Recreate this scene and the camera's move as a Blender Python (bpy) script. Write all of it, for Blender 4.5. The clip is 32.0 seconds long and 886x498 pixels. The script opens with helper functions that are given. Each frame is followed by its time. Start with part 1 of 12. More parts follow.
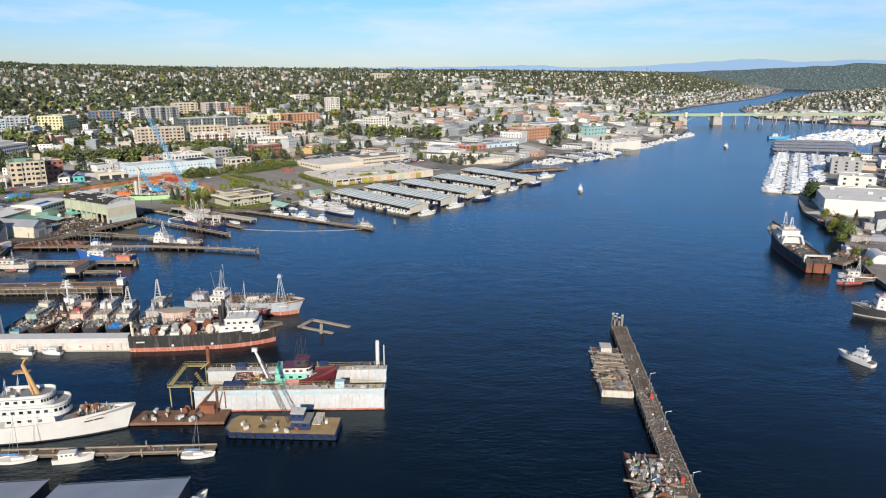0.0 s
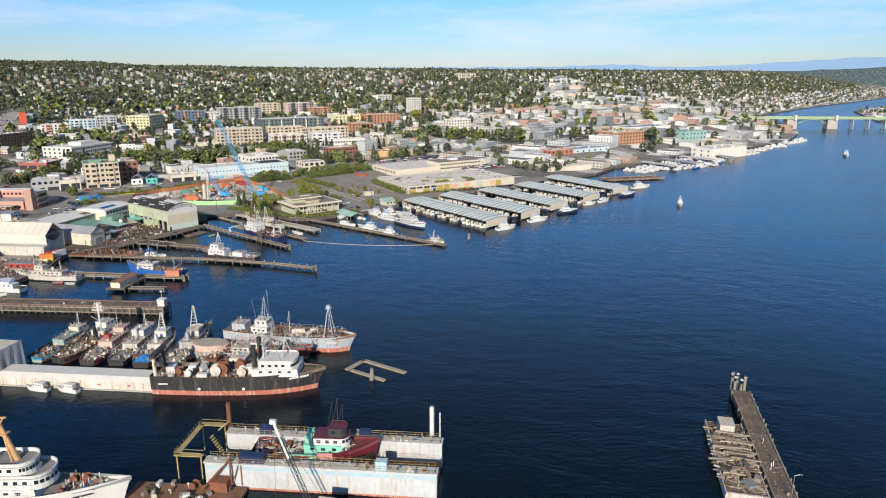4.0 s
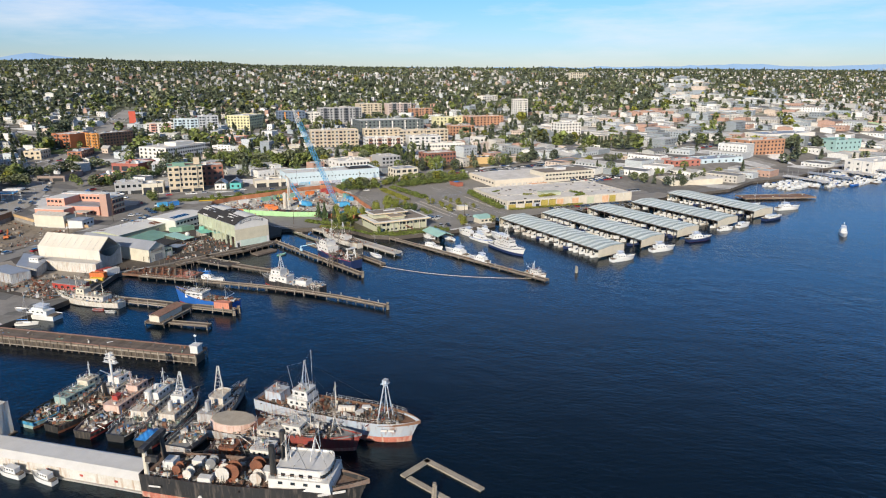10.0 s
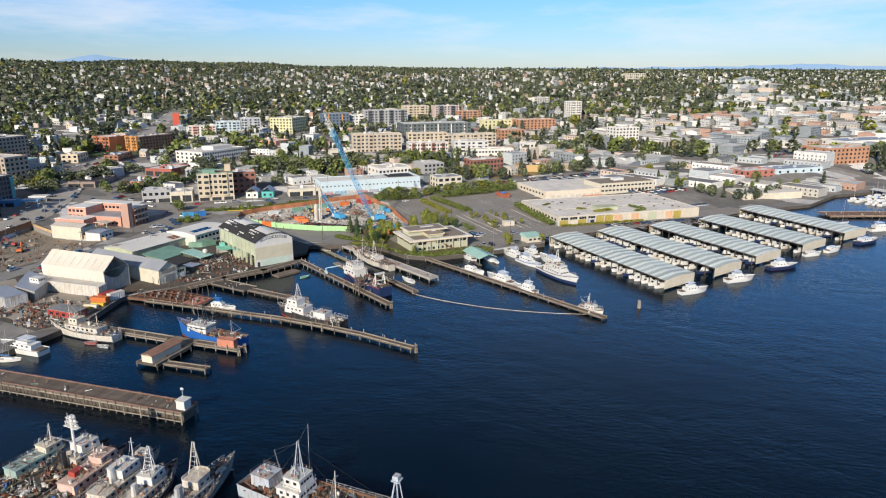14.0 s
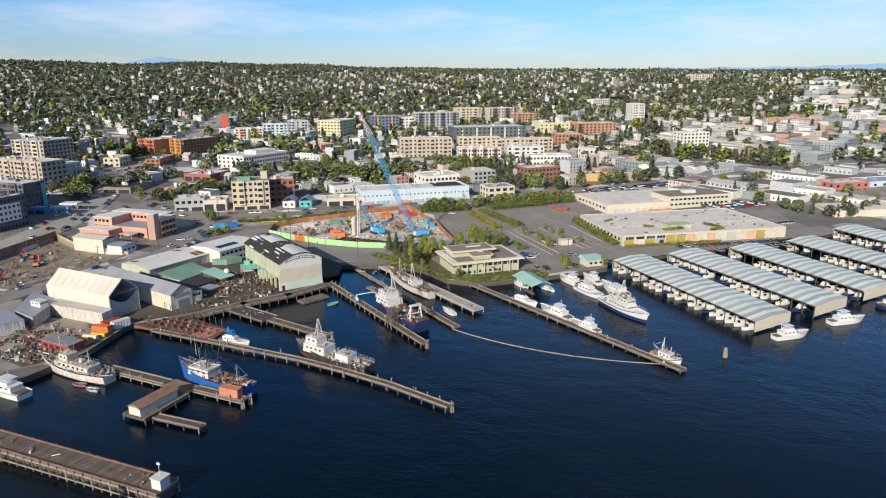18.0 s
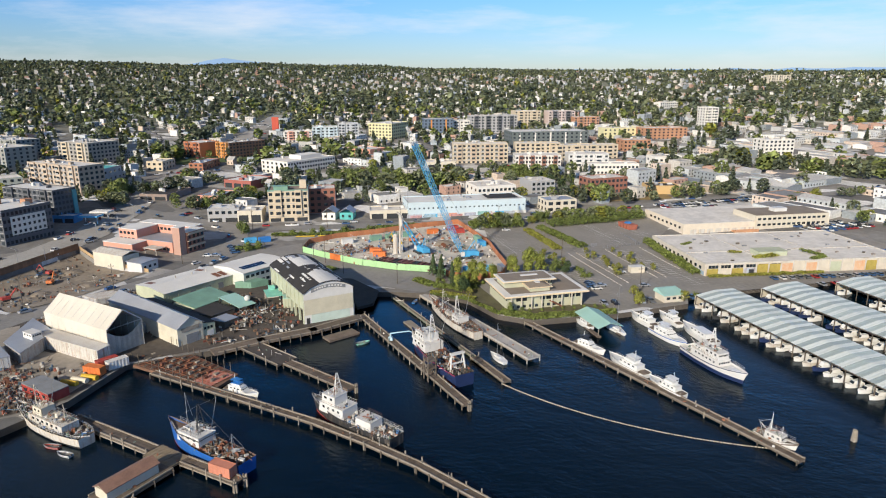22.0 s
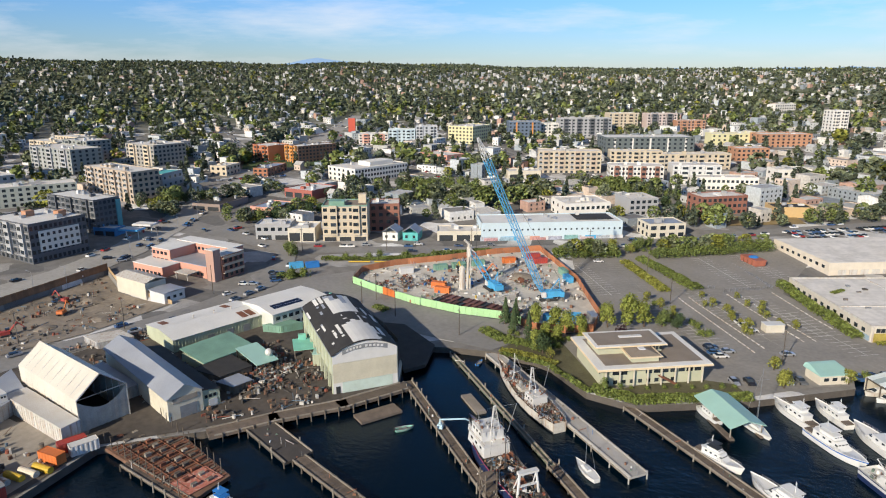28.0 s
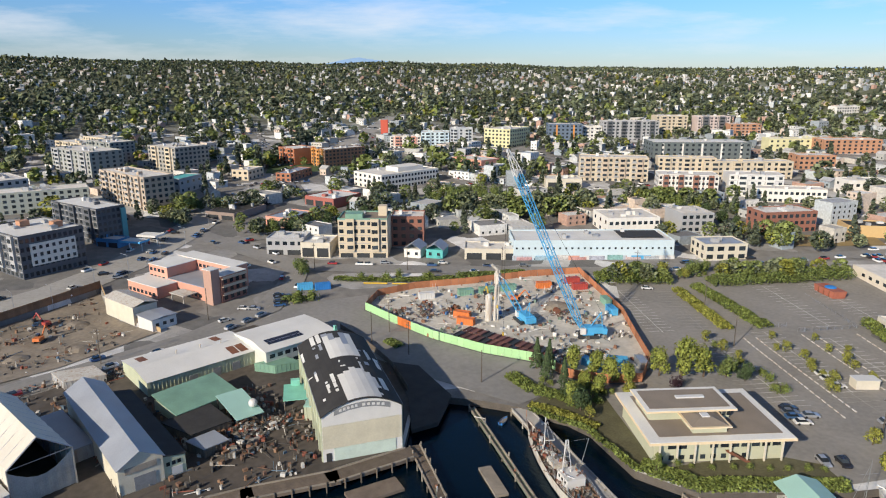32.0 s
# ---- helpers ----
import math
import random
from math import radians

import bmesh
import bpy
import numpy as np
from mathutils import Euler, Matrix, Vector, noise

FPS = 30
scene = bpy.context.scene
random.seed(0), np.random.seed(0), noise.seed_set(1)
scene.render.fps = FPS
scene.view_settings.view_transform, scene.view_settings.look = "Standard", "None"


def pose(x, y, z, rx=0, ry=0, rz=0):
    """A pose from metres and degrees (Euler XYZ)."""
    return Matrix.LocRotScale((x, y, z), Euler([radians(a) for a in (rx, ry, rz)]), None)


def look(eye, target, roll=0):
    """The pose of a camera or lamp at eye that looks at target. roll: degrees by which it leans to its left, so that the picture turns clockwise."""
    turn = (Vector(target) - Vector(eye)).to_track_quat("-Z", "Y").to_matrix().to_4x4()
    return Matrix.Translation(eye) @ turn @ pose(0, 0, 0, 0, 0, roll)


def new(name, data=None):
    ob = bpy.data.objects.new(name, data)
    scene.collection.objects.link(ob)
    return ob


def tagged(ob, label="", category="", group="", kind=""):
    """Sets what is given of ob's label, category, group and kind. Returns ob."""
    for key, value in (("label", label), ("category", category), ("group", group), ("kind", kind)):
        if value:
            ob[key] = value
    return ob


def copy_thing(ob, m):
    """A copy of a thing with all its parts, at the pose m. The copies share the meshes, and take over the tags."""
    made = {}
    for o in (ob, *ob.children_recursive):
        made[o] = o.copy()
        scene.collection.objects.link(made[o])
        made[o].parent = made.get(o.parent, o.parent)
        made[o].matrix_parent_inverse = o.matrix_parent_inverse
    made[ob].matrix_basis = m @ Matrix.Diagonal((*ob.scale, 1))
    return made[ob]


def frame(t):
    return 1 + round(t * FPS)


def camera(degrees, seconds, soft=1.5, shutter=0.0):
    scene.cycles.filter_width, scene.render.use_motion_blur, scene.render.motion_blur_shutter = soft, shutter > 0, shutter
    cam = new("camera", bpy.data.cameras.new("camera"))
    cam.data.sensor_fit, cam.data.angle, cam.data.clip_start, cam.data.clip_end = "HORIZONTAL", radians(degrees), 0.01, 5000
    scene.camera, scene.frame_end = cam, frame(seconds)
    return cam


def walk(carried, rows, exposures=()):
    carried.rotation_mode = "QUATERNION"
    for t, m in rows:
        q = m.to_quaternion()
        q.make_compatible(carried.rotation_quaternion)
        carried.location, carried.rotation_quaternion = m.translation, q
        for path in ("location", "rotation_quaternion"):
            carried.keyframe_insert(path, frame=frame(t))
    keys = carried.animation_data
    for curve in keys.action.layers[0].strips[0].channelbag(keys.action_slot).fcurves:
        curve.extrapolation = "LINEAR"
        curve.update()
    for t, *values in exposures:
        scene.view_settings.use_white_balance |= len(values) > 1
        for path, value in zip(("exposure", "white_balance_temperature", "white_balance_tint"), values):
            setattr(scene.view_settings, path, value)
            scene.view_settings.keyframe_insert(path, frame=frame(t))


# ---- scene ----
cam = camera(67.582, 32.0, soft=1.1)
PATH = [
    (0.0, (0.0, 0.0, 89.03), (0.0, 96.64, 63.32), 0.22),
    (3.0, (1.14, 31.66, 88.77), (-7.99, 127.85, 63.03), 0.13),
    (6.0, (-0.63, 61.63, 87.79), (-18.63, 156.58, 62.07), 0.05),
    (9.0, (-4.96, 91.52, 87.35), (-30.2, 184.8, 61.62), 0.08),
    (13.0, (-12.78, 130.6, 88.17), (-45.15, 221.65, 62.45), 0.07),
    (16.5, (-21.89, 163.48, 87.93), (-60.57, 252.09, 62.39), -0.09),
    (19.0, (-30.73, 186.93, 88.08), (-74.11, 273.34, 62.54), -0.07),
    (21.0, (-39.03, 206.23, 88.12), (-86.2, 290.64, 62.63), -0.04),
    (22.0, (-43.44, 215.56, 88.08), (-92.24, 299.07, 62.7), -0.07),
    (23.0, (-47.96, 224.71, 88.0), (-98.68, 307.04, 62.52), -0.07),
    (25.0, (-56.98, 243.04, 87.92), (-111.32, 323.03, 62.46), -0.08),
    (28.0, (-71.36, 268.67, 87.71), (-130.67, 345.05, 62.26), -0.13),
    (30.0, (-80.18, 284.64, 87.57), (-142.65, 358.46, 62.1), -0.08),
    (31.0, (-84.63, 292.21, 87.6), (-148.37, 364.93, 62.14), -0.07),
    (32.0, (-89.09, 299.62, 87.72), (-152.89, 372.29, 62.25), -0.08),
]
walk(cam, [(t, look(e, g, ro)) for t, e, g, ro in PATH], [(0.0, 0.25), (32.0, 0.27)])

# ---- sky and sun: late afternoon, the sun low in the west ----
SUN_HEADING, SUN_HEIGHT = 179, 24
world = bpy.data.worlds.new("sky")
scene.world = world
world.use_nodes = True
wn, wl = world.node_tree.nodes, world.node_tree.links
sky = wn.new("ShaderNodeTexSky")
sky.sky_type, sky.sun_disc = "NISHITA", False
sky.sun_elevation, sky.sun_rotation = radians(SUN_HEIGHT), radians(SUN_HEADING)
sky.air_density, sky.dust_density, sky.ozone_density = 1.0, 0.15, 3.0
wco = wn.new("ShaderNodeTexCoord")
wmap = wn.new("ShaderNodeMapping")
wmap.inputs["Scale"].default_value = (1.0, 1.0, 6.0)
wmap.inputs["Rotation"].default_value = (0.10, 0.06, 0.35)
wno = wn.new("ShaderNodeTexNoise")
wno.inputs["Scale"].default_value, wno.inputs["Detail"].default_value = 2.2, 8
wno.inputs["Roughness"].default_value = 0.62
wra = wn.new("ShaderNodeValToRGB")
wra.color_ramp.elements[0].position, wra.color_ramp.elements[1].position = 0.47, 0.72
wra.color_ramp.elements[1].color = (0.75, 0.75, 0.75, 1)
wmix = wn.new("ShaderNodeMix")
wmix.data_type = "RGBA"
wmix.inputs["B"].default_value = (7.0, 7.0, 7.3, 1)
wbg = wn["Background"]
wbg.inputs["Strength"].default_value = 0.11
wl.new(wco.outputs["Generated"], wmap.inputs["Vector"])
wl.new(wmap.outputs["Vector"], wno.inputs["Vector"])
wl.new(wno.outputs["Fac"], wra.inputs["Fac"])
wfa = wn.new("ShaderNodeValToRGB")
for e, (p, c) in zip((wfa.color_ramp.elements[0], wfa.color_ramp.elements[1], wfa.color_ramp.elements.new(0.06), wfa.color_ramp.elements.new(0.16)), ((0.0, 0.35), (0.34, 0.06), (0.06, 1.0), (0.16, 0.9))):
    e.position, e.color = p, (c, c, c, 1)
wmu = wn.new("ShaderNodeMath")
wmu.operation = "MULTIPLY"
wl.new(wra.outputs["Color"], wmu.inputs[0])
wl.new(wfa.outputs["Color"], wmu.inputs[1])
wl.new(wmu.outputs["Value"], wmix.inputs["Factor"])
wti = wn.new("ShaderNodeMix")
wti.data_type, wti.blend_type = "RGBA", "MULTIPLY"
wti.inputs["Factor"].default_value = 1.0
wsep = wn.new("ShaderNodeSeparateXYZ")
wgr = wn.new("ShaderNodeValToRGB")
wgr.color_ramp.elements[0].position, wgr.color_ramp.elements[0].color = 0.0, (0.55, 0.62, 0.82, 1)
wgr.color_ramp.elements[1].position, wgr.color_ramp.elements[1].color = 0.14, (0.43, 0.74, 1.17, 1)
for p, c in ((0.22, (0.20, 1.38, 2.40, 1)), (0.45, (0.04, 0.25, 0.46, 1)), (0.85, (0.02, 0.09, 0.18, 1))):
    wgr.color_ramp.elements.new(p).color = c
wl.new(wco.outputs["Generated"], wsep.inputs["Vector"])
wl.new(wsep.outputs["Z"], wgr.inputs["Fac"])
wl.new(wsep.outputs["Z"], wfa.inputs["Fac"])
wl.new(wgr.outputs["Color"], wti.inputs["B"])
wl.new(sky.outputs["Color"], wti.inputs["A"])
wl.new(wti.outputs["Result"], wmix.inputs["A"])
wl.new(wmix.outputs["Result"], wbg.inputs["Color"])

sun = new("sun", bpy.data.lights.new("sun", "SUN"))
sun.data.energy, sun.data.angle, sun.data.color = 5.0, radians(0.55), (1.0, 0.88, 0.71)
sh = radians(SUN_HEADING)
sun.matrix_world = look((0, 0, 0), (-math.sin(sh), -math.cos(sh), -math.tan(radians(SUN_HEIGHT))))


# ---- materials ----
MATS = {}


def mat(name, col, rough=0.8, metal=0.0, var=0.25, scale=0.35, fine=4.0, bump=0.15, col2=None, spread=0.0, island=False, spec=0.5, streak=None):
    """A painted, wooden, stone or metal surface: two scales of variation, bump, and a spread from piece to piece."""
    if name in MATS:
        return MATS[name]
    m = bpy.data.materials.new(name)
    m.use_nodes = True
    n, l = m.node_tree.nodes, m.node_tree.links
    b = n["Principled BSDF"]
    b.inputs["Roughness"].default_value, b.inputs["Metallic"].default_value = rough, metal
    b.inputs["Specular IOR Level"].default_value = spec
    co = n.new("ShaderNodeTexCoord")
    big, small = n.new("ShaderNodeTexNoise"), n.new("ShaderNodeTexNoise")
    for t, s, d in ((big, scale, 4), (small, fine, 6)):
        t.inputs["Scale"].default_value, t.inputs["Detail"].default_value = s, d
        l.new(co.outputs["Object"], t.inputs["Vector"])
    mixn = n.new("ShaderNodeMix")
    mixn.inputs["Factor"].default_value = 0.45
    l.new(big.outputs["Fac"], mixn.inputs["A"])
    l.new(small.outputs["Fac"], mixn.inputs["B"])
    ramp = n.new("ShaderNodeValToRGB")
    c2 = col2 or tuple(c * (1 - var) for c in col)
    ramp.color_ramp.elements[0].position, ramp.color_ramp.elements[1].position = 0.36, 0.62
    ramp.color_ramp.elements[0].color, ramp.color_ramp.elements[1].color = (*c2, 1), (*col, 1)
    l.new(mixn.outputs["Result"], ramp.inputs["Fac"])
    out = ramp.outputs["Color"]
    if streak:
        # rust and dirt running down the plates
        mp, sn, sr, sm = n.new("ShaderNodeMapping"), n.new("ShaderNodeTexNoise"), n.new("ShaderNodeValToRGB"), n.new("ShaderNodeMix")
        mp.inputs["Scale"].default_value = (0.9, 0.9, 0.10)
        sn.inputs["Scale"].default_value, sn.inputs["Detail"].default_value = 1.6, 6
        sr.color_ramp.elements[0].position, sr.color_ramp.elements[1].position = 0.50, 0.68
        sr.color_ramp.elements[1].color = (0.8, 0.8, 0.8, 1)
        sm.data_type = "RGBA"
        sm.inputs["B"].default_value = (*streak, 1)
        l.new(co.outputs["Object"], mp.inputs["Vector"])
        l.new(mp.outputs["Vector"], sn.inputs["Vector"])
        l.new(sn.outputs["Fac"], sr.inputs["Fac"])
        l.new(sr.outputs["Color"], sm.inputs["Factor"])
        l.new(out, sm.inputs["A"])
        out = sm.outputs["Result"]
    if spread:
        hsv = n.new("ShaderNodeHueSaturation")
        mr = n.new("ShaderNodeMapRange")
        mr.inputs["To Min"].default_value, mr.inputs["To Max"].default_value = 1 - spread, 1 + spread
        src = n.new("ShaderNodeNewGeometry").outputs["Random Per Island"] if island else n.new("ShaderNodeObjectInfo").outputs["Random"]
        l.new(src, mr.inputs["Value"])
        l.new(mr.outputs["Result"], hsv.inputs["Value"])
        l.new(out, hsv.inputs["Color"])
        out = hsv.outputs["Color"]
    l.new(out, b.inputs["Base Color"])
    if bump:
        bp = n.new("ShaderNodeBump")
        bp.inputs["Strength"].default_value, bp.inputs["Distance"].default_value = bump, 0.1
        l.new(small.outputs["Fac"], bp.inputs["Height"])
        l.new(bp.outputs["Normal"], b.inputs["Normal"])
    MATS[name] = m
    return m


def island_mat(name, stops, rough=0.85, grain=0.25):
    """A surface whose colour is picked piece by piece from the stops."""
    m = bpy.data.materials.new(name)
    m.use_nodes = True
    n, l = m.node_tree.nodes, m.node_tree.links
    b = n["Principled BSDF"]
    b.inputs["Roughness"].default_value = rough
    g = n.new("ShaderNodeNewGeometry")
    ramp = n.new("ShaderNodeValToRGB")
    ramp.color_ramp.interpolation = "CONSTANT"
    e = ramp.color_ramp.elements
    while len(e) < len(stops):
        e.new(0.5)
    for k, c in enumerate(stops):
        e[k].position, e[k].color = k / len(stops), (*c, 1)
    l.new(g.outputs["Random Per Island"], ramp.inputs["Fac"])
    no = n.new("ShaderNodeTexNoise")
    no.inputs["Scale"].default_value, no.inputs["Detail"].default_value = 0.8, 4
    l.new(n.new("ShaderNodeTexCoord").outputs["Object"], no.inputs["Vector"])
    mr = n.new("ShaderNodeMapRange")
    mr.inputs["From Min"].default_value, mr.inputs["From Max"].default_value = 0.3, 0.7
    mr.inputs["To Min"].default_value, mr.inputs["To Max"].default_value = 1 - grain, 1 + grain * 0.5
    l.new(no.outputs["Fac"], mr.inputs["Value"])
    hsv = n.new("ShaderNodeHueSaturation")
    l.new(mr.outputs["Result"], hsv.inputs["Value"])
    l.new(ramp.outputs["Color"], hsv.inputs["Color"])
    l.new(hsv.outputs["Color"], b.inputs["Base Color"])
    MATS[name] = m
    return m


WHITE = mat("white_paint", (0.62, 0.61, 0.585), 0.5, var=0.12, bump=0.03)
GEL = mat("white_gelcoat", (0.67, 0.67, 0.65), 0.25, var=0.06, bump=0.0)
WORNWHITE = mat("worn_white_paint", (0.58, 0.57, 0.53), 0.7, var=0.3, scale=0.25, fine=2.5, col2=(0.46, 0.42, 0.36), streak=(0.36, 0.25, 0.17))
CREAM = mat("cream_paint", (0.61, 0.555, 0.445), 0.7, var=0.15)
GLASS = mat("window_glass", (0.03, 0.04, 0.05), 0.08, var=0.4, bump=0.0, spread=0.5)
DARK = mat("dark_paint", (0.035, 0.037, 0.04), 0.6, var=0.3)
BLACK = mat("black_hull_paint", (0.028, 0.029, 0.031), 0.6, var=0.35, scale=0.2, streak=(0.12, 0.10, 0.085))
RUST = mat("rust", (0.24, 0.09, 0.045), 0.85, var=0.5, col2=(0.10, 0.045, 0.03))
RED = mat("red_paint", (0.42, 0.06, 0.045), 0.55, var=0.3)
PINKRED = mat("faded_antifouling", (0.48, 0.17, 0.12), 0.8, var=0.35, scale=0.5, col2=(0.36, 0.12, 0.08), streak=(0.52, 0.40, 0.32))
MAROON = mat("maroon_paint", (0.13, 0.02, 0.03), 0.4, var=0.25)
BLUE = mat("blue_paint", (0.02, 0.12, 0.42), 0.5, var=0.25)
SKYBLUE = mat("sky_blue_paint", (0.08, 0.38, 0.66), 0.5, var=0.2)
PALEBLUE = mat("pale_blue_paint", (0.36, 0.46, 0.56), 0.7, var=0.25, scale=0.2, col2=(0.42, 0.40, 0.40), streak=(0.30, 0.18, 0.13))
NAVY = mat("navy_paint", (0.02, 0.035, 0.10), 0.35, var=0.2)
GREENP = mat("mint_green_paint", (0.22, 0.56, 0.44), 0.6, var=0.2)
GREENROOF = mat("green_metal_roof", (0.20, 0.36, 0.27), 0.55, var=0.3, scale=0.2)
MINTROOF = mat("pale_mint_roof", (0.34, 0.55, 0.48), 0.5, var=0.12, scale=0.2)
SHIPGREY = mat("ship_grey_paint", (0.42, 0.44, 0.45), 0.6, var=0.3, col2=(0.30, 0.27, 0.25), streak=(0.24, 0.17, 0.13))
STEEL = mat("galvanised_steel", (0.42, 0.43, 0.44), 0.45, metal=0.6, var=0.25)
YELLOW = mat("yellow_paint", (0.58, 0.38, 0.03), 0.6, var=0.25)
ORANGE = mat("orange_paint", (0.62, 0.17, 0.04), 0.6, var=0.2)
DECKWOOD = mat("weathered_planks", (0.155, 0.122, 0.095), 0.9, var=0.4, scale=0.5, fine=6, spread=0.22)
PILE = mat("creosoted_timber", (0.14, 0.115, 0.09), 0.9, var=0.4, spread=0.25)
BEAM = mat("pale_timber", (0.30, 0.26, 0.21), 0.9, var=0.35, spread=0.2)
STEELDECK = mat("rusty_deck", (0.19, 0.15, 0.125), 0.85, var=0.5, col2=(0.12, 0.065, 0.045))
GREYDECK = mat("grey_deck_paint", (0.24, 0.25, 0.26), 0.8, var=0.3)
CONCRETE = mat("concrete", (0.42, 0.40, 0.37), 0.9, var=0.25, scale=0.15)
CLUTTER = mat("deck_gear", (0.22, 0.19, 0.16), 0.8, var=0.5, spread=0.6, fine=3, scale=1.0)
NETS = mat("nets_and_rope", (0.10, 0.10, 0.085), 0.95, var=0.5, spread=0.5, scale=1.2)
TARP = mat("blue_tarpaulin", (0.03, 0.20, 0.55), 0.5, var=0.25)
CANVAS = mat("pale_canvas", (0.61, 0.565, 0.485), 0.7, var=0.14, scale=0.12)
METALROOF = mat("worn_metal_roof", (0.55, 0.55, 0.54), 0.5, var=0.25, scale=0.12, col2=(0.42, 0.38, 0.33), metal=0.0)
GREYROOF = mat("grey_metal_roof", (0.30, 0.32, 0.36), 0.45, var=0.2, scale=0.15)
SHEDROOF = mat("marina_shed_roof", (0.74, 0.78, 0.73), 0.5, var=0.14, scale=0.3, fine=1.5, spread=0.08)
SHEDBAND = mat("weathered_shed_roof", (0.43, 0.50, 0.47), 0.5, var=0.2, scale=0.3, fine=1.5, spread=0.14)
TARROOF = mat("tar_roof", (0.035, 0.033, 0.032), 0.9, var=0.4)
GRAVELROOF = mat("gravel_roof", (0.70, 0.665, 0.615), 0.95, var=0.25, scale=0.12, fine=0.5)
BROWNROOF = mat("brown_gravel_roof", (0.24, 0.20, 0.16), 0.95, var=0.2, scale=0.2)
WHITEROOF = mat("white_roof_membrane", (0.70, 0.69, 0.66), 0.8, var=0.2, scale=0.1)
FOAMBOOM = mat("boom_floats", (0.62, 0.52, 0.40), 0.8, var=0.2)
RUBBER = mat("rubber", (0.02, 0.02, 0.02), 0.85)
TRUNK = mat("bark", (0.12, 0.085, 0.06), 0.95, var=0.4)


def leafmat(name, col, island=True):
    return mat(name, col, 0.75, var=0.45, scale=0.3, fine=1.5, bump=0.0, spread=0.55, island=island, spec=0.25)


LEAF = leafmat("leaves", (0.155, 0.195, 0.055))
# FARLEAF and FARDARK are paler and greyer, with distance haze put into their colour
FARLEAF = leafmat("hazed_far_leaves", (0.185, 0.21, 0.115))
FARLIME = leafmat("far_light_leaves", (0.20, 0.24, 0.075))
FARDARK = leafmat("hazed_far_dark_leaves", (0.115, 0.138, 0.09))
LEAFY = leafmat("yellowing_leaves", (0.25, 0.255, 0.05))
LEAFD = leafmat("dark_leaves", (0.060, 0.092, 0.036))
LEAFP = leafmat("purple_leaves", (0.05, 0.025, 0.035))
SHRUB = leafmat("shrub_leaves", (0.165, 0.205, 0.05))

# water: dark, rippled, mirror-like
WATER = bpy.data.materials.new("harbour_water")
WATER.use_nodes = True
n, l = WATER.node_tree.nodes, WATER.node_tree.links
b = n["Principled BSDF"]
b.inputs["Base Color"].default_value = (0.0002, 0.0045, 0.011, 1)
b.inputs["Roughness"].default_value, b.inputs["IOR"].default_value = 0.23, 1.33
b.inputs["Specular Tint"].default_value = (0.42, 0.86, 1.0, 1)
co = n.new("ShaderNodeTexCoord")
wm = n.new("ShaderNodeMapping")
wm.inputs["Scale"].default_value, wm.inputs["Rotation"].default_value = (1.1, 1.7, 1.0), (0, 0, 0.55)
n1, n2, n3 = (n.new("ShaderNodeTexNoise") for _ in range(3))
for t, s, d in ((n1, 0.52, 4), (n2, 0.085, 3), (n3, 0.012, 2)):
    t.inputs["Scale"].default_value, t.inputs["Detail"].default_value = s, d
    l.new(wm.outputs["Vector"], t.inputs["Vector"])
l.new(co.outputs["Object"], wm.inputs["Vector"])
ad = n.new("ShaderNodeMath")
ad.operation = "MULTIPLY_ADD"
ad.inputs[1].default_value = 1.8
l.new(n2.outputs["Fac"], ad.inputs[0])
l.new(n1.outputs["Fac"], ad.inputs[2])
bp = n.new("ShaderNodeBump")
bp.inputs["Strength"].default_value, bp.inputs["Distance"].default_value = 0.35, 0.55
mr = n.new("ShaderNodeMapRange")
mr.inputs["From Min"].default_value, mr.inputs["From Max"].default_value = 0.35, 0.65
mr.inputs["To Min"].default_value, mr.inputs["To Max"].default_value = 0.10, 0.30
l.new(n3.outputs["Fac"], mr.inputs["Value"])
l.new(mr.outputs["Result"], bp.inputs["Strength"])
l.new(ad.outputs["Value"], bp.inputs["Height"])
l.new(bp.outputs["Normal"], b.inputs["Normal"])


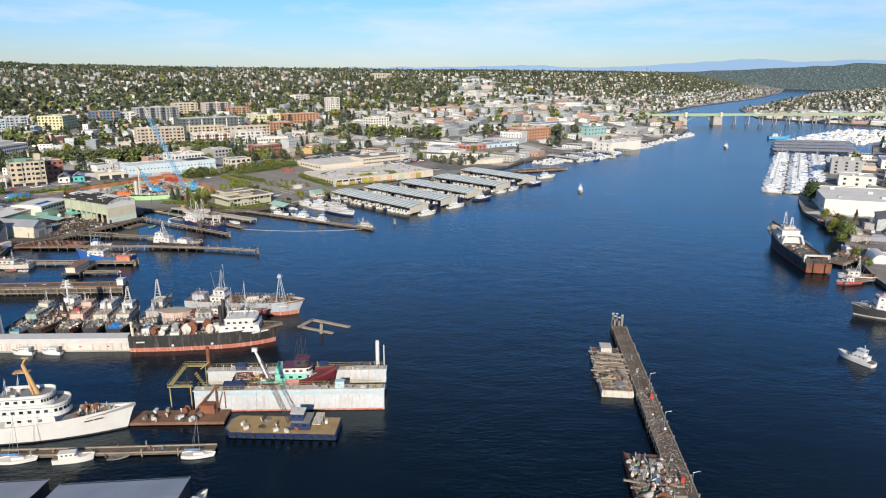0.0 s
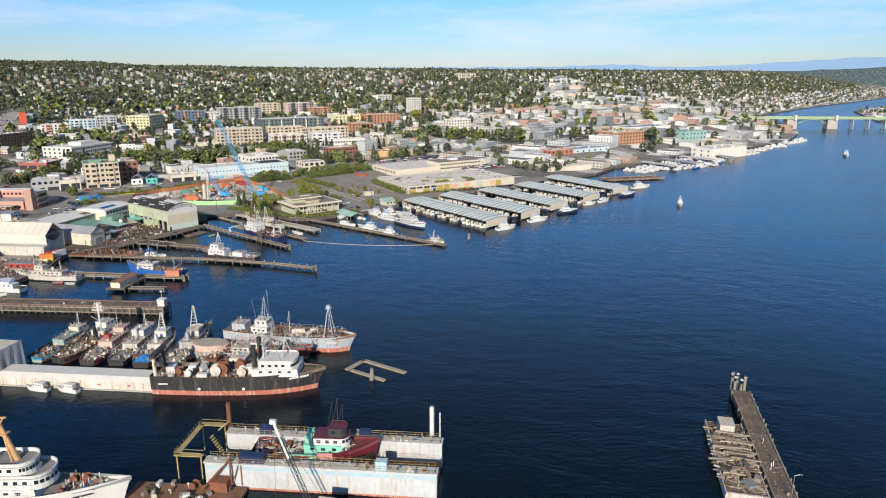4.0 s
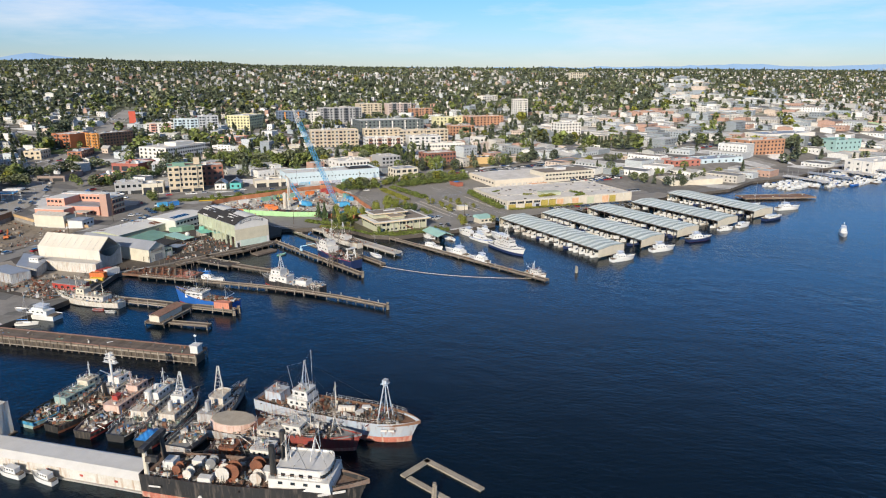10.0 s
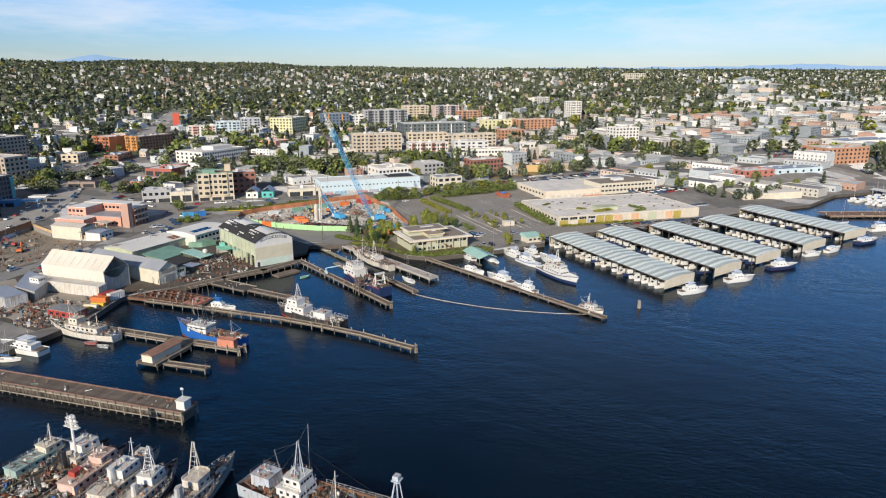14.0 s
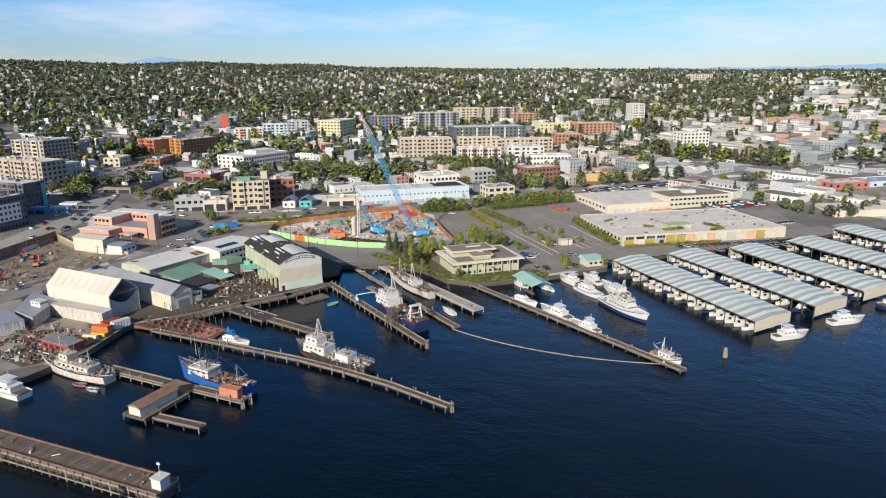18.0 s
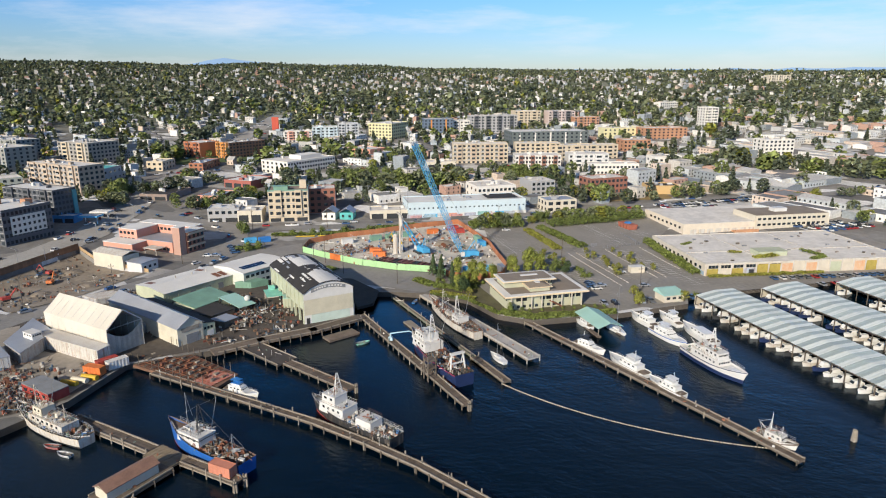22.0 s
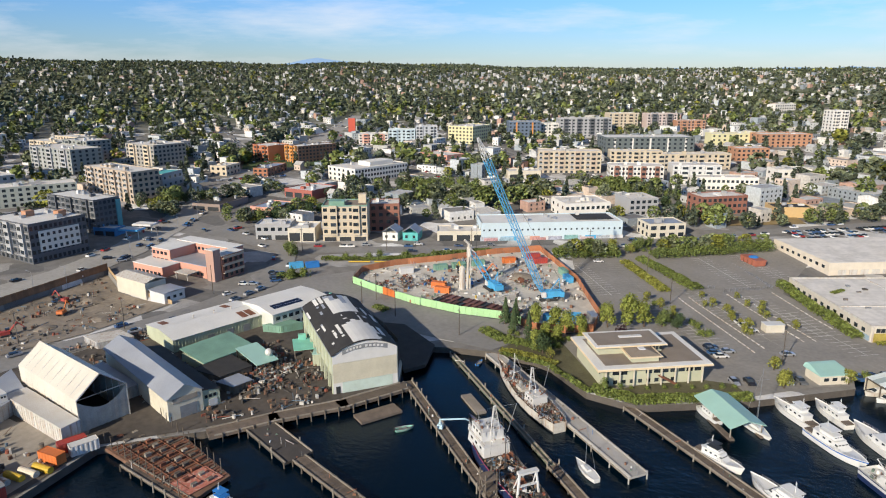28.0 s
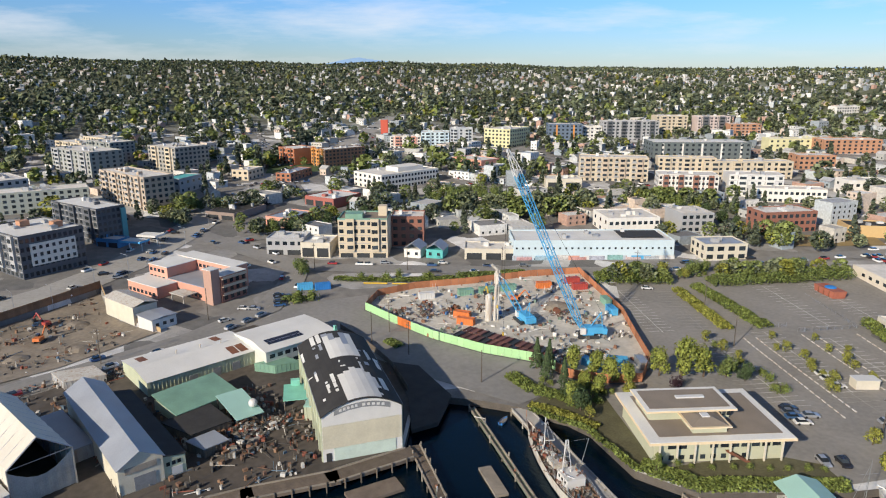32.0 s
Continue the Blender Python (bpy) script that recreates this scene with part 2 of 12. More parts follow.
# ---- mesh building ----
class Mesh:
    """Gathers vertices and faces of one part."""

    def __init__(self):
        self.v, self.f, self.m = [], [], []

    def add(self, vs, fs, mi=0):
        o = len(self.v)
        self.v += [tuple(p) for p in vs]
        self.f += [tuple(i + o for i in q) for q in fs]
        self.m += [mi] * len(fs)
        return self

    def box(self, cx, cy, cz, sx, sy, sz, rz=0.0, mi=0, taper=1.0):
        """A box that stands on cz, with its top drawn in by taper."""
        c, s = math.cos(rz), math.sin(rz)
        vs = []
        for z, k in ((cz, 1.0), (cz + sz, taper)):
            for x, y in ((-sx, -sy), (sx, -sy), (sx, sy), (-sx, sy)):
                x, y = x * k / 2, y * k / 2
                vs.append((cx + x * c - y * s, cy + x * s + y * c, z))
        return self.add(vs, [(3, 2, 1, 0), (4, 5, 6, 7), (0, 1, 5, 4), (1, 2, 6, 5), (2, 3, 7, 6), (3, 0, 4, 7)], mi)

    def prism(self, poly, z0, z1, mi=0):
        k = len(poly)
        vs = [(x, y, z0) for x, y in poly] + [(x, y, z1) for x, y in poly]
        fs = [tuple(range(k - 1, -1, -1)), tuple(range(k, 2 * k))] + [(i, (i + 1) % k, k + (i + 1) % k, k + i) for i in range(k)]
        return self.add(vs, fs, mi)

    def loft(self, rings, mi=0, caps=True, closed=True):
        k = len(rings[0])
        vs = [p for r in rings for p in r]
        fs = []
        for a in range(len(rings) - 1):
            for i in range(k if closed else k - 1):
                j = (i + 1) % k
                fs.append((a * k + i, a * k + j, (a + 1) * k + j, (a + 1) * k + i))
        if caps and closed:
            fs += [tuple(range(k - 1, -1, -1)), tuple(range((len(rings) - 1) * k, len(rings) * k))]
        return self.add(vs, fs, mi)

    def tube(self, p, q, r, k=6, mi=0, r2=None):
        p, q = Vector(p), Vector(q)
        d = (q - p).normalized()
        a = d.orthogonal().normalized()
        c = d.cross(a)
        r2 = r if r2 is None else r2
        rings = [[o + (a * math.cos(t) + c * math.sin(t)) * s for t in [2 * math.pi * i / k for i in range(k)]] for o, s in ((p, r), (q, r2))]
        return self.loft(rings, mi)

    def ball(self, c, r, k=8, mi=0, squash=1.0):
        rings = []
        for i in range(1, k // 2):
            a = math.pi * i / (k // 2)
            rings.append([(c[0] + r * math.sin(a) * math.cos(t), c[1] + r * math.sin(a) * math.sin(t), c[2] - r * math.cos(a) * squash) for t in [2 * math.pi * j / k for j in range(k)]])
        return self.loft(rings, mi)

    def gable(self, cx, cy, z0, sx, sy, hw, hr, mi=0, over=0.0):
        """A roof over a house of sx by sy: the ridge runs along x; hw: eaves, hr: rise."""
        x, y = sx / 2 + over, sy / 2 + over
        t = 0.18
        vs = [(cx - x, cy - y, z0 + hw), (cx + x, cy - y, z0 + hw), (cx + x, cy, z0 + hw + hr), (cx - x, cy, z0 + hw + hr), (cx + x, cy + y, z0 + hw), (cx - x, cy + y, z0 + hw)]
        vs += [(a, b2, c + t) for a, b2, c in vs]
        fs = [(6, 7, 8, 9), (9, 8, 10, 11), (0, 3, 2, 1), (3, 5, 4, 2), (0, 1, 7, 6), (5, 11, 10, 4), (1, 2, 8, 7), (2, 4, 10, 8), (0, 6, 9, 3), (3, 9, 11, 5)]
        return self.add(vs, fs, mi)

    def data(self, name, mats):
        me = bpy.data.meshes.new(name)
        me.from_pydata(self.v, [], self.f)
        for m in mats if isinstance(mats, (list, tuple)) else [mats]:
            me.materials.append(m)
        if any(self.m):
            me.polygons.foreach_set("material_index", self.m)
        me.update()
        return me


def part(name, mesh, mats, parent, label="", at=None, rz=0.0, size=None):
    """Links one mesh as a part of a thing."""
    ob = new(name, mesh.data(name, mats) if isinstance(mesh, Mesh) else mesh)
    ob.parent = parent
    if at:
        ob.location = at
    if rz:
        ob.rotation_euler = (0, 0, rz)
    if size:
        ob.scale = size
    if label:
        ob["label"] = label
    return ob


def thing(name, x, y, z, rz, label, category, group="", kind=""):
    e = new(name)
    e.location, e.rotation_euler = (x, y, z), (0, 0, radians(rz))
    return tagged(e, label, category, group, kind)


def single(name, mesh, mats, label, category, group="", kind="", at=(0, 0, 0), rz=0.0):
    ob = new(name, mesh.data(name, mats))
    ob.location, ob.rotation_euler = at, (0, 0, radians(rz))
    return tagged(ob, label, category, group, kind)


ODDS = island_mat("deck_odds", [(0.70, 0.69, 0.66), (0.42, 0.40, 0.37), (0.20, 0.10, 0.06), (0.09, 0.09, 0.09), (0.62, 0.60, 0.55), (0.34, 0.35, 0.36), (0.32, 0.14, 0.08), (0.07, 0.16, 0.33), (0.26, 0.22, 0.16), (0.14, 0.13, 0.11), (0.72, 0.70, 0.66), (0.16, 0.22, 0.17)], 0.75)

SCRAP = island_mat("yard_scrap", [(0.16, 0.09, 0.06), (0.09, 0.08, 0.07), (0.22, 0.13, 0.08), (0.30, 0.28, 0.25), (0.06, 0.055, 0.05), (0.52, 0.50, 0.46), (0.13, 0.11, 0.09), (0.24, 0.08, 0.05), (0.10, 0.15, 0.20), (0.19, 0.17, 0.14)], 0.85)


def odds(me, x, y, z, rg, k=1.0):
    """One small bit of gear: box, drum, coil, pipe or plank."""
    t = rg.random()
    a = rg.uniform(0, 3.14)
    if t < 0.45:
        me.box(x, y, z, rg.uniform(0.3, 1.1) * k, rg.uniform(0.25, 0.8) * k, rg.uniform(0.2, 0.9) * k, a, taper=rg.choice((1, 0.85)))
    elif t < 0.62:
        r = rg.uniform(0.18, 0.42) * k
        me.tube((x, y, z), (x, y, z + rg.uniform(0.2, 0.9) * k), r, 8)
    elif t < 0.85:
        d = rg.uniform(0.6, 2.2) * k
        zz = z + rg.uniform(0.1, 0.6)
        me.tube((x - d * math.cos(a), y - d * math.sin(a), zz), (x + d * math.cos(a), y + d * math.sin(a), zz + rg.uniform(-0.1, 0.3)), rg.uniform(0.05, 0.14), 6)
    else:
        me.tube((x, y, z), (x, y, z + rg.uniform(1.0, 2.2)), 0.07, 5)


rnd = random.Random(7)

# ---- land and water ----
SHORE_N = [(-225, -400), (-222, 180), (-215, 281), (-215, 306), (-223, 329), (-209, 349), (-203, 364), (-194, 380), (-188, 398), (-197, 410), (-199, 424),
           (-190, 429), (-180, 433), (-166, 436), (-159, 435), (-143, 426), (-129, 427), (-105, 449), (-84, 474), (-86, 484), (-60, 512), (-10, 562), (22, 604), (62, 642),
           (85, 690), (120, 720), (160, 790), (225, 850), (300, 925), (346, 985), (405, 1110), (441, 1241), (460, 1508), (709, 1899), (1184, 2554), (1648, 3323), (2100, 4200)]
SHORE_S = [(2400, 4100), (1801, 3300), (1000, 2080), (760, 1739), (650, 1396), (690, 1300), (770, 1180), (735, 1050), (640, 940), (550, 855), (490, 758), (438, 728), (386, 668), (335, 582), (285, 520), (262, 482), (250, 458), (237, 428), (228, 375), (205, 320),
           (192, 280), (184, 240), (180, 150), (190, -400)]
NORTH = SHORE_N + [(2100, 4950), (-4900, 4950), (-4900, -400)]
SOUTH = SHORE_S + [(4900, -400), (4900, 4100)]


def seg_distance(px, py, line):
    px, py = np.asarray(px, float), np.asarray(py, float)
    best = np.full(px.shape, 1e9)
    for (ax, ay), (bx, by) in zip(line, line[1:]):
        dx, dy = bx - ax, by - ay
        t = np.clip(((px - ax) * dx + (py - ay) * dy) / (dx * dx + dy * dy), 0, 1)
        best = np.minimum(best, np.hypot(px - ax - t * dx, py - ay - t * dy))
    return best


def inside(px, py, poly):
    px, py = np.asarray(px, float), np.asarray(py, float)
    r = np.zeros(px.shape, bool)
    for (ax, ay), (bx, by) in zip(poly, poly[1:] + poly[:1]):
        if ay == by:
            continue
        c = ((ay > py) != (by > py)) & (px < (bx - ax) * (py - ay) / (by - ay) + ax)
        r ^= c
    return r


PROFILE = [(0, 2.0), (280, 2.2), (340, 4.2), (450, 7.5), (600, 12), (800, 19), (1000, 30), (1200, 46), (1400, 71), (1520, 83), (1700, 88), (2500, 89), (5000, 86)]
PROFILE_S = [(0, 2.0), (700, 3), (1400, 6), (1900, 30), (2500, 88), (3200, 100), (6000, 100)]


PIT = [(-346, 338), (-362, 400), (-334, 392), (-302, 395), (-297, 361), (-300, 335)]
PIT_DEPTH = 2.0


def ground_z(px, py):
    """The height of the land."""
    px, py = np.asarray(px, float), np.asarray(py, float)
    r = np.hypot(px + 60, py - 250)
    zn = np.interp(r, [a for a, _ in PROFILE], [b for _, b in PROFILE])
    zn = zn + np.clip((r - 700) / 700, 0, 1) * (5 * np.sin(px / 190.0 + 1) * np.cos(py / 230.0) + 3 * np.sin((px + py) / 97.0))
    zn = zn + np.clip((-px - 850) / 900, 0, 1) * 28 * np.clip((r - 1250) / 600, 0, 1)
    d = seg_distance(px, py, SHORE_N)
    zn = np.minimum(zn, 2.0 + 0.18 * np.maximum(d - 25, 0))
    zs = np.interp(r, [a for a, _ in PROFILE_S], [b for _, b in PROFILE_S])
    zs = np.minimum(zs, 2.0 + 0.12 * np.maximum(seg_distance(px, py, SHORE_S) - 60, 0))
    ds = seg_distance(px, py, SHORE_S)
    # the excavation: deep at its walls, a ramp up to the yard road
    zn = zn - np.where(inside(px, py, PIT), PIT_DEPTH * np.clip(seg_distance(px, py, PIT[3:]) / 20, 0, 1), 0)
    return np.where(inside(px, py, SOUTH) | ((ds < 6) & (ds < d)), zs, zn)


def gz(x, y):
    return float(ground_z(np.array([x]), np.array([y]))[0])


from mathutils.geometry import delaunay_2d_cdt


def land(name, poly, shore, material, label):
    """One sheet of ground, draped on the heights, with a wall down to the lake bed along its shore."""
    ring = []
    for a, b2 in zip(poly, poly[1:] + poly[:1]):
        k = max(1, int(math.dist(a, b2) / 60))
        ring += [(a[0] + (b2[0] - a[0]) * i / k, a[1] + (b2[1] - a[1]) * i / k) for i in range(k)]
    xs = []
    for step, x0, x1, y0, y1 in ((14, -700, 560, 150, 1000), (45, -1500, 1300, -400, 2100), (140, -4850, 4850, -400, 4900)):
        gx, gy = np.meshgrid(np.arange(x0, x1, step), np.arange(y0, y1, step))
        p = np.stack([gx.ravel() + 0.37, gy.ravel() + 0.71], 1)
        for s2, a0, a1, b0, b1 in ((14, -700, 560, 150, 1000), (45, -1500, 1300, -400, 2100)):
            if s2 < step:
                p = p[~((p[:, 0] > a0 - 5) & (p[:, 0] < a1 + 5) & (p[:, 1] > b0 - 5) & (p[:, 1] < b1 + 5))]
        p = p[inside(p[:, 0], p[:, 1], poly)]
        p = p[seg_distance(p[:, 0], p[:, 1], shore) > 3]
        xs.append(p)
    grid = np.concatenate(xs)
    pts = [Vector(p) for p in ring] + [Vector((float(a), float(b2))) for a, b2 in grid]
    k = len(ring)
    edges = [(i, (i + 1) % k) for i in range(k)]
    if inside(*PIT[0], poly):
        for grow in (0.985, 1.002):
            o, loop = len(pts), []
            for a, b2 in zip(PIT, PIT[1:] + PIT[:1]):
                loop += [Vector((-329 + (a[0] + (b2[0] - a[0]) * i / 9 + 329) * grow, 368 + (a[1] + (b2[1] - a[1]) * i / 9 - 368) * grow)) for i in range(9)]
            pts += loop
            edges += [(o + i, o + (i + 1) % len(loop)) for i in range(len(loop))]
    vs, _, fs, *_ = delaunay_2d_cdt(pts, edges, [], 0, 0.01)
    co = np.array([tuple(v) for v in vs])
    tri = np.array([f for f in fs if len(f) == 3])
    cen = co[tri].mean(1)
    tri = tri[inside(cen[:, 0], cen[:, 1], poly)]
    z = ground_z(co[:, 0], co[:, 1])
    m = Mesh()
    m.v = [(float(x), float(y), float(h)) for (x, y), h in zip(co, z)]
    m.f = [tuple(map(int, t)) for t in tri]
    m.m = [0] * len(m.f)
    for a, b2 in zip(shore, shore[1:]):
        m.add([(*a, -3), (*b2, -3), (*b2, 2.0), (*a, 2.0)], [(0, 1, 2, 3)], 1)
    return single(name, m, [material, mat("dark_bulkhead", (0.11, 0.095, 0.08), 0.9, var=0.4, scale=0.3)], label, "ground", kind="structure")


# ground: asphalt and gravel by the water, lawns, earth and streets further in
GROUND = bpy.data.materials.new("town_ground")
GROUND.use_nodes = True
n, l = GROUND.node_tree.nodes, GROUND.node_tree.links
b = n["Principled BSDF"]
b.inputs["Roughness"].default_value = 0.92
co = n.new("ShaderNodeTexCoord")
ta, tb, tc = (n.new("ShaderNodeTexNoise") for _ in range(3))
for t, s, d in ((ta, 0.018, 5), (tb, 0.22, 6), (tc, 2.5, 5)):
    t.inputs["Scale"].default_value, t.inputs["Detail"].default_value = s, d
    l.new(co.outputs["Object"], t.inputs["Vector"])
ra = n.new("ShaderNodeValToRGB")
for e, (p, c) in zip((ra.color_ramp.elements[0], ra.color_ramp.elements[1], ra.color_ramp.elements.new(0.5), ra.color_ramp.elements.new(0.56)),
                     ((0.25, (0.13, 0.127, 0.122)), (0.85, (0.09, 0.105, 0.042)), (0.42, (0.235, 0.222, 0.205)), (0.60, (0.16, 0.152, 0.14)))):
    e.position, e.color = p, (*c, 1)
gm = n.new("ShaderNodeMapping")
gm.inputs["Rotation"].default_value, gm.inputs["Scale"].default_value = (0, 0, radians(-61)), (0.045, 0.06, 0.06)
lot = n.new("ShaderNodeTexVoronoi")
lot.voronoi_dimensions, lot.distance = "2D", "CHEBYCHEV"
lot.inputs["Scale"].default_value = 1.0
l.new(co.outputs["Object"], gm.inputs["Vector"])
l.new(gm.outputs["Vector"], lot.inputs["Vector"])
lsep = n.new("ShaderNodeSeparateColor")
l.new(lot.outputs["Color"], lsep.inputs["Color"])
lm = n.new("ShaderNodeMix")
lm.inputs["Factor"].default_value = 0.7
l.new(ta.outputs["Fac"], lm.inputs["A"])
l.new(lsep.outputs["Red"], lm.inputs["B"])
l.new(lm.outputs["Result"], ra.inputs["Fac"])
hs = n.new("ShaderNodeHueSaturation")
mr = n.new("ShaderNodeMapRange")
mr.inputs["From Min"].default_value, mr.inputs["From Max"].default_value = 0.3, 0.7
mr.inputs["To Min"].default_value, mr.inputs["To Max"].default_value = 0.7, 1.3
mm = n.new("ShaderNodeMix")
mm.inputs["Factor"].default_value = 0.4
l.new(tb.outputs["Fac"], mm.inputs["A"])
l.new(tc.outputs["Fac"], mm.inputs["B"])
l.new(mm.outputs["Result"], mr.inputs["Value"])
l.new(mr.outputs["Result"], hs.inputs["Value"])
gsep = n.new("ShaderNodeSeparateXYZ")
l.new(co.outputs["Object"], gsep.inputs["Vector"])
up = n.new("ShaderNodeMapRange")
up.inputs["From Min"].default_value, up.inputs["From Max"].default_value = 17, 36
up.inputs["To Max"].default_value = 0.85
l.new(gsep.outputs["Z"], up.inputs["Value"])
gmx = n.new("ShaderNodeMix")
gmx.data_type = "RGBA"
gmx.inputs["B"].default_value = (0.085, 0.10, 0.042, 1)
l.new(up.outputs["Result"], gmx.inputs["Factor"])
l.new(ra.outputs["Color"], gmx.inputs["A"])
l.new(gmx.outputs["Result"], hs.inputs["Color"])
l.new(hs.outputs["Color"], b.inputs["Base Color"])

land("ground", NORTH, SHORE_N, GROUND, "town ground of asphalt, gravel and grass rising to hills")
land("ground_south", SOUTH, SHORE_S, GROUND, "flat harbour ground of asphalt and gravel")
wmesh = Mesh()
gx = [-4900, -900, 1200, 4900]
gy = [-900, -500, 1500, 4900]
wmesh.v = [(x, y, 0) for y in gy for x in gx]
wmesh.f = [(j * 4 + i, j * 4 + i + 1, j * 4 + i + 5, j * 4 + i + 4) for j in range(3) for i in range(3)]
wmesh.m = [0] * 9
single("water", wmesh, WATER, "dark blue rippled harbour water", "water", kind="structure")

# ---- distant mountains ----
def ridge(name, r, headings, base, heights, seed, col, glow, label, specks=None):
    """A far range as a long uneven wall of land."""
    rg = random.Random(seed)
    m = BACK.get(name) or bpy.data.materials.new(name)
    m.use_nodes = True
    nb = m.node_tree.nodes["Principled BSDF"]
    # haze is put in as colour: the range glows blue by itself
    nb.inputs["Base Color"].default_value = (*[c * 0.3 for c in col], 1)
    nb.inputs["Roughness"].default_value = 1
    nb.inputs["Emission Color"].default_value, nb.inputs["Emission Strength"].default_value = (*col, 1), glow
    if specks:
        nn, ll = m.node_tree.nodes, m.node_tree.links
        no, rp, tc = nn.new("ShaderNodeTexNoise"), nn.new("ShaderNodeValToRGB"), nn.new("ShaderNodeTexCoord")
        no.inputs["Scale"].default_value, no.inputs["Detail"].default_value, no.inputs["Roughness"].default_value = 0.11, 5, 0.7
        rp.color_ramp.elements[0].position, rp.color_ramp.elements[1].position = 0.44, 0.64
        rp.color_ramp.elements[0].color, rp.color_ramp.elements[1].color = (*[c * 0.6 for c in col], 1), (*specks, 1)
        rp.color_ramp.elements.new(0.56).color = (*[c * 1.25 for c in col], 1)
        ll.new(tc.outputs["Object"], no.inputs["Vector"])
        ll.new(no.outputs["Fac"], rp.inputs["Fac"])
        ll.new(rp.outputs["Color"], nb.inputs["Emission Color"])
    k = 260
    me = Mesh()
    h0, h1 = headings
    for i in range(k + 1):
        h = h0 + (h1 - h0) * i / k
        z = np.interp(h, [a for a, _ in heights], [c for _, c in heights])
        z += 9 * noise.noise((h * 0.5, seed, 0)) + 5 * noise.noise((h * 1.9, seed, 3)) + 2.5 * noise.noise((h * 6, seed, 5))
        a = radians(h)
        me.v += [(-50 + r * math.sin(a), 200 + r * math.cos(a), base), (-50 + (r + 120) * math.sin(a), 200 + (r + 120) * math.cos(a), float(z))]
    me.f = [(2 * i, 2 * i + 2, 2 * i + 3, 2 * i + 1) for i in range(k)]
    me.m = [0] * k
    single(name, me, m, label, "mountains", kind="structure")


BACK = {}
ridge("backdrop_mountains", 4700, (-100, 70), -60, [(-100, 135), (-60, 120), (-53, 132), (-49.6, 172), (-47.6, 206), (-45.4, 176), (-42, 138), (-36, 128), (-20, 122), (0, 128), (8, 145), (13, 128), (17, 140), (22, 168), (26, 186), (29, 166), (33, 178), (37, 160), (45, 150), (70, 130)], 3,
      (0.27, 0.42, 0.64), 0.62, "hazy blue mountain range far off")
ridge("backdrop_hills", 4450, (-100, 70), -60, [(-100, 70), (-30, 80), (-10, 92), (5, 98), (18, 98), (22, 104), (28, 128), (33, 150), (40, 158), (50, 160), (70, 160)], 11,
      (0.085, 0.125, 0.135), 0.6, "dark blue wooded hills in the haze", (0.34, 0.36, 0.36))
sky_line = Mesh()
for k in range(13):
    a = radians(16.9 + k * 0.11 + 0.04 * math.sin(k * 5))
    sky_line.box(-50 + 4350 * math.sin(a), 200 + 4350 * math.cos(a), 60, 7, 7, 50 + 9 * math.sin(k * 2.3) + (12 if k in (5, 9) else 0))
# the towers' blue-grey has the distance haze put into its base colour
single("backdrop_towers", sky_line, mat("hazy_towers", (0.30, 0.36, 0.44), 0.9, var=0.1), "cluster of hazy towers at the horizon", "towers", kind="structure")


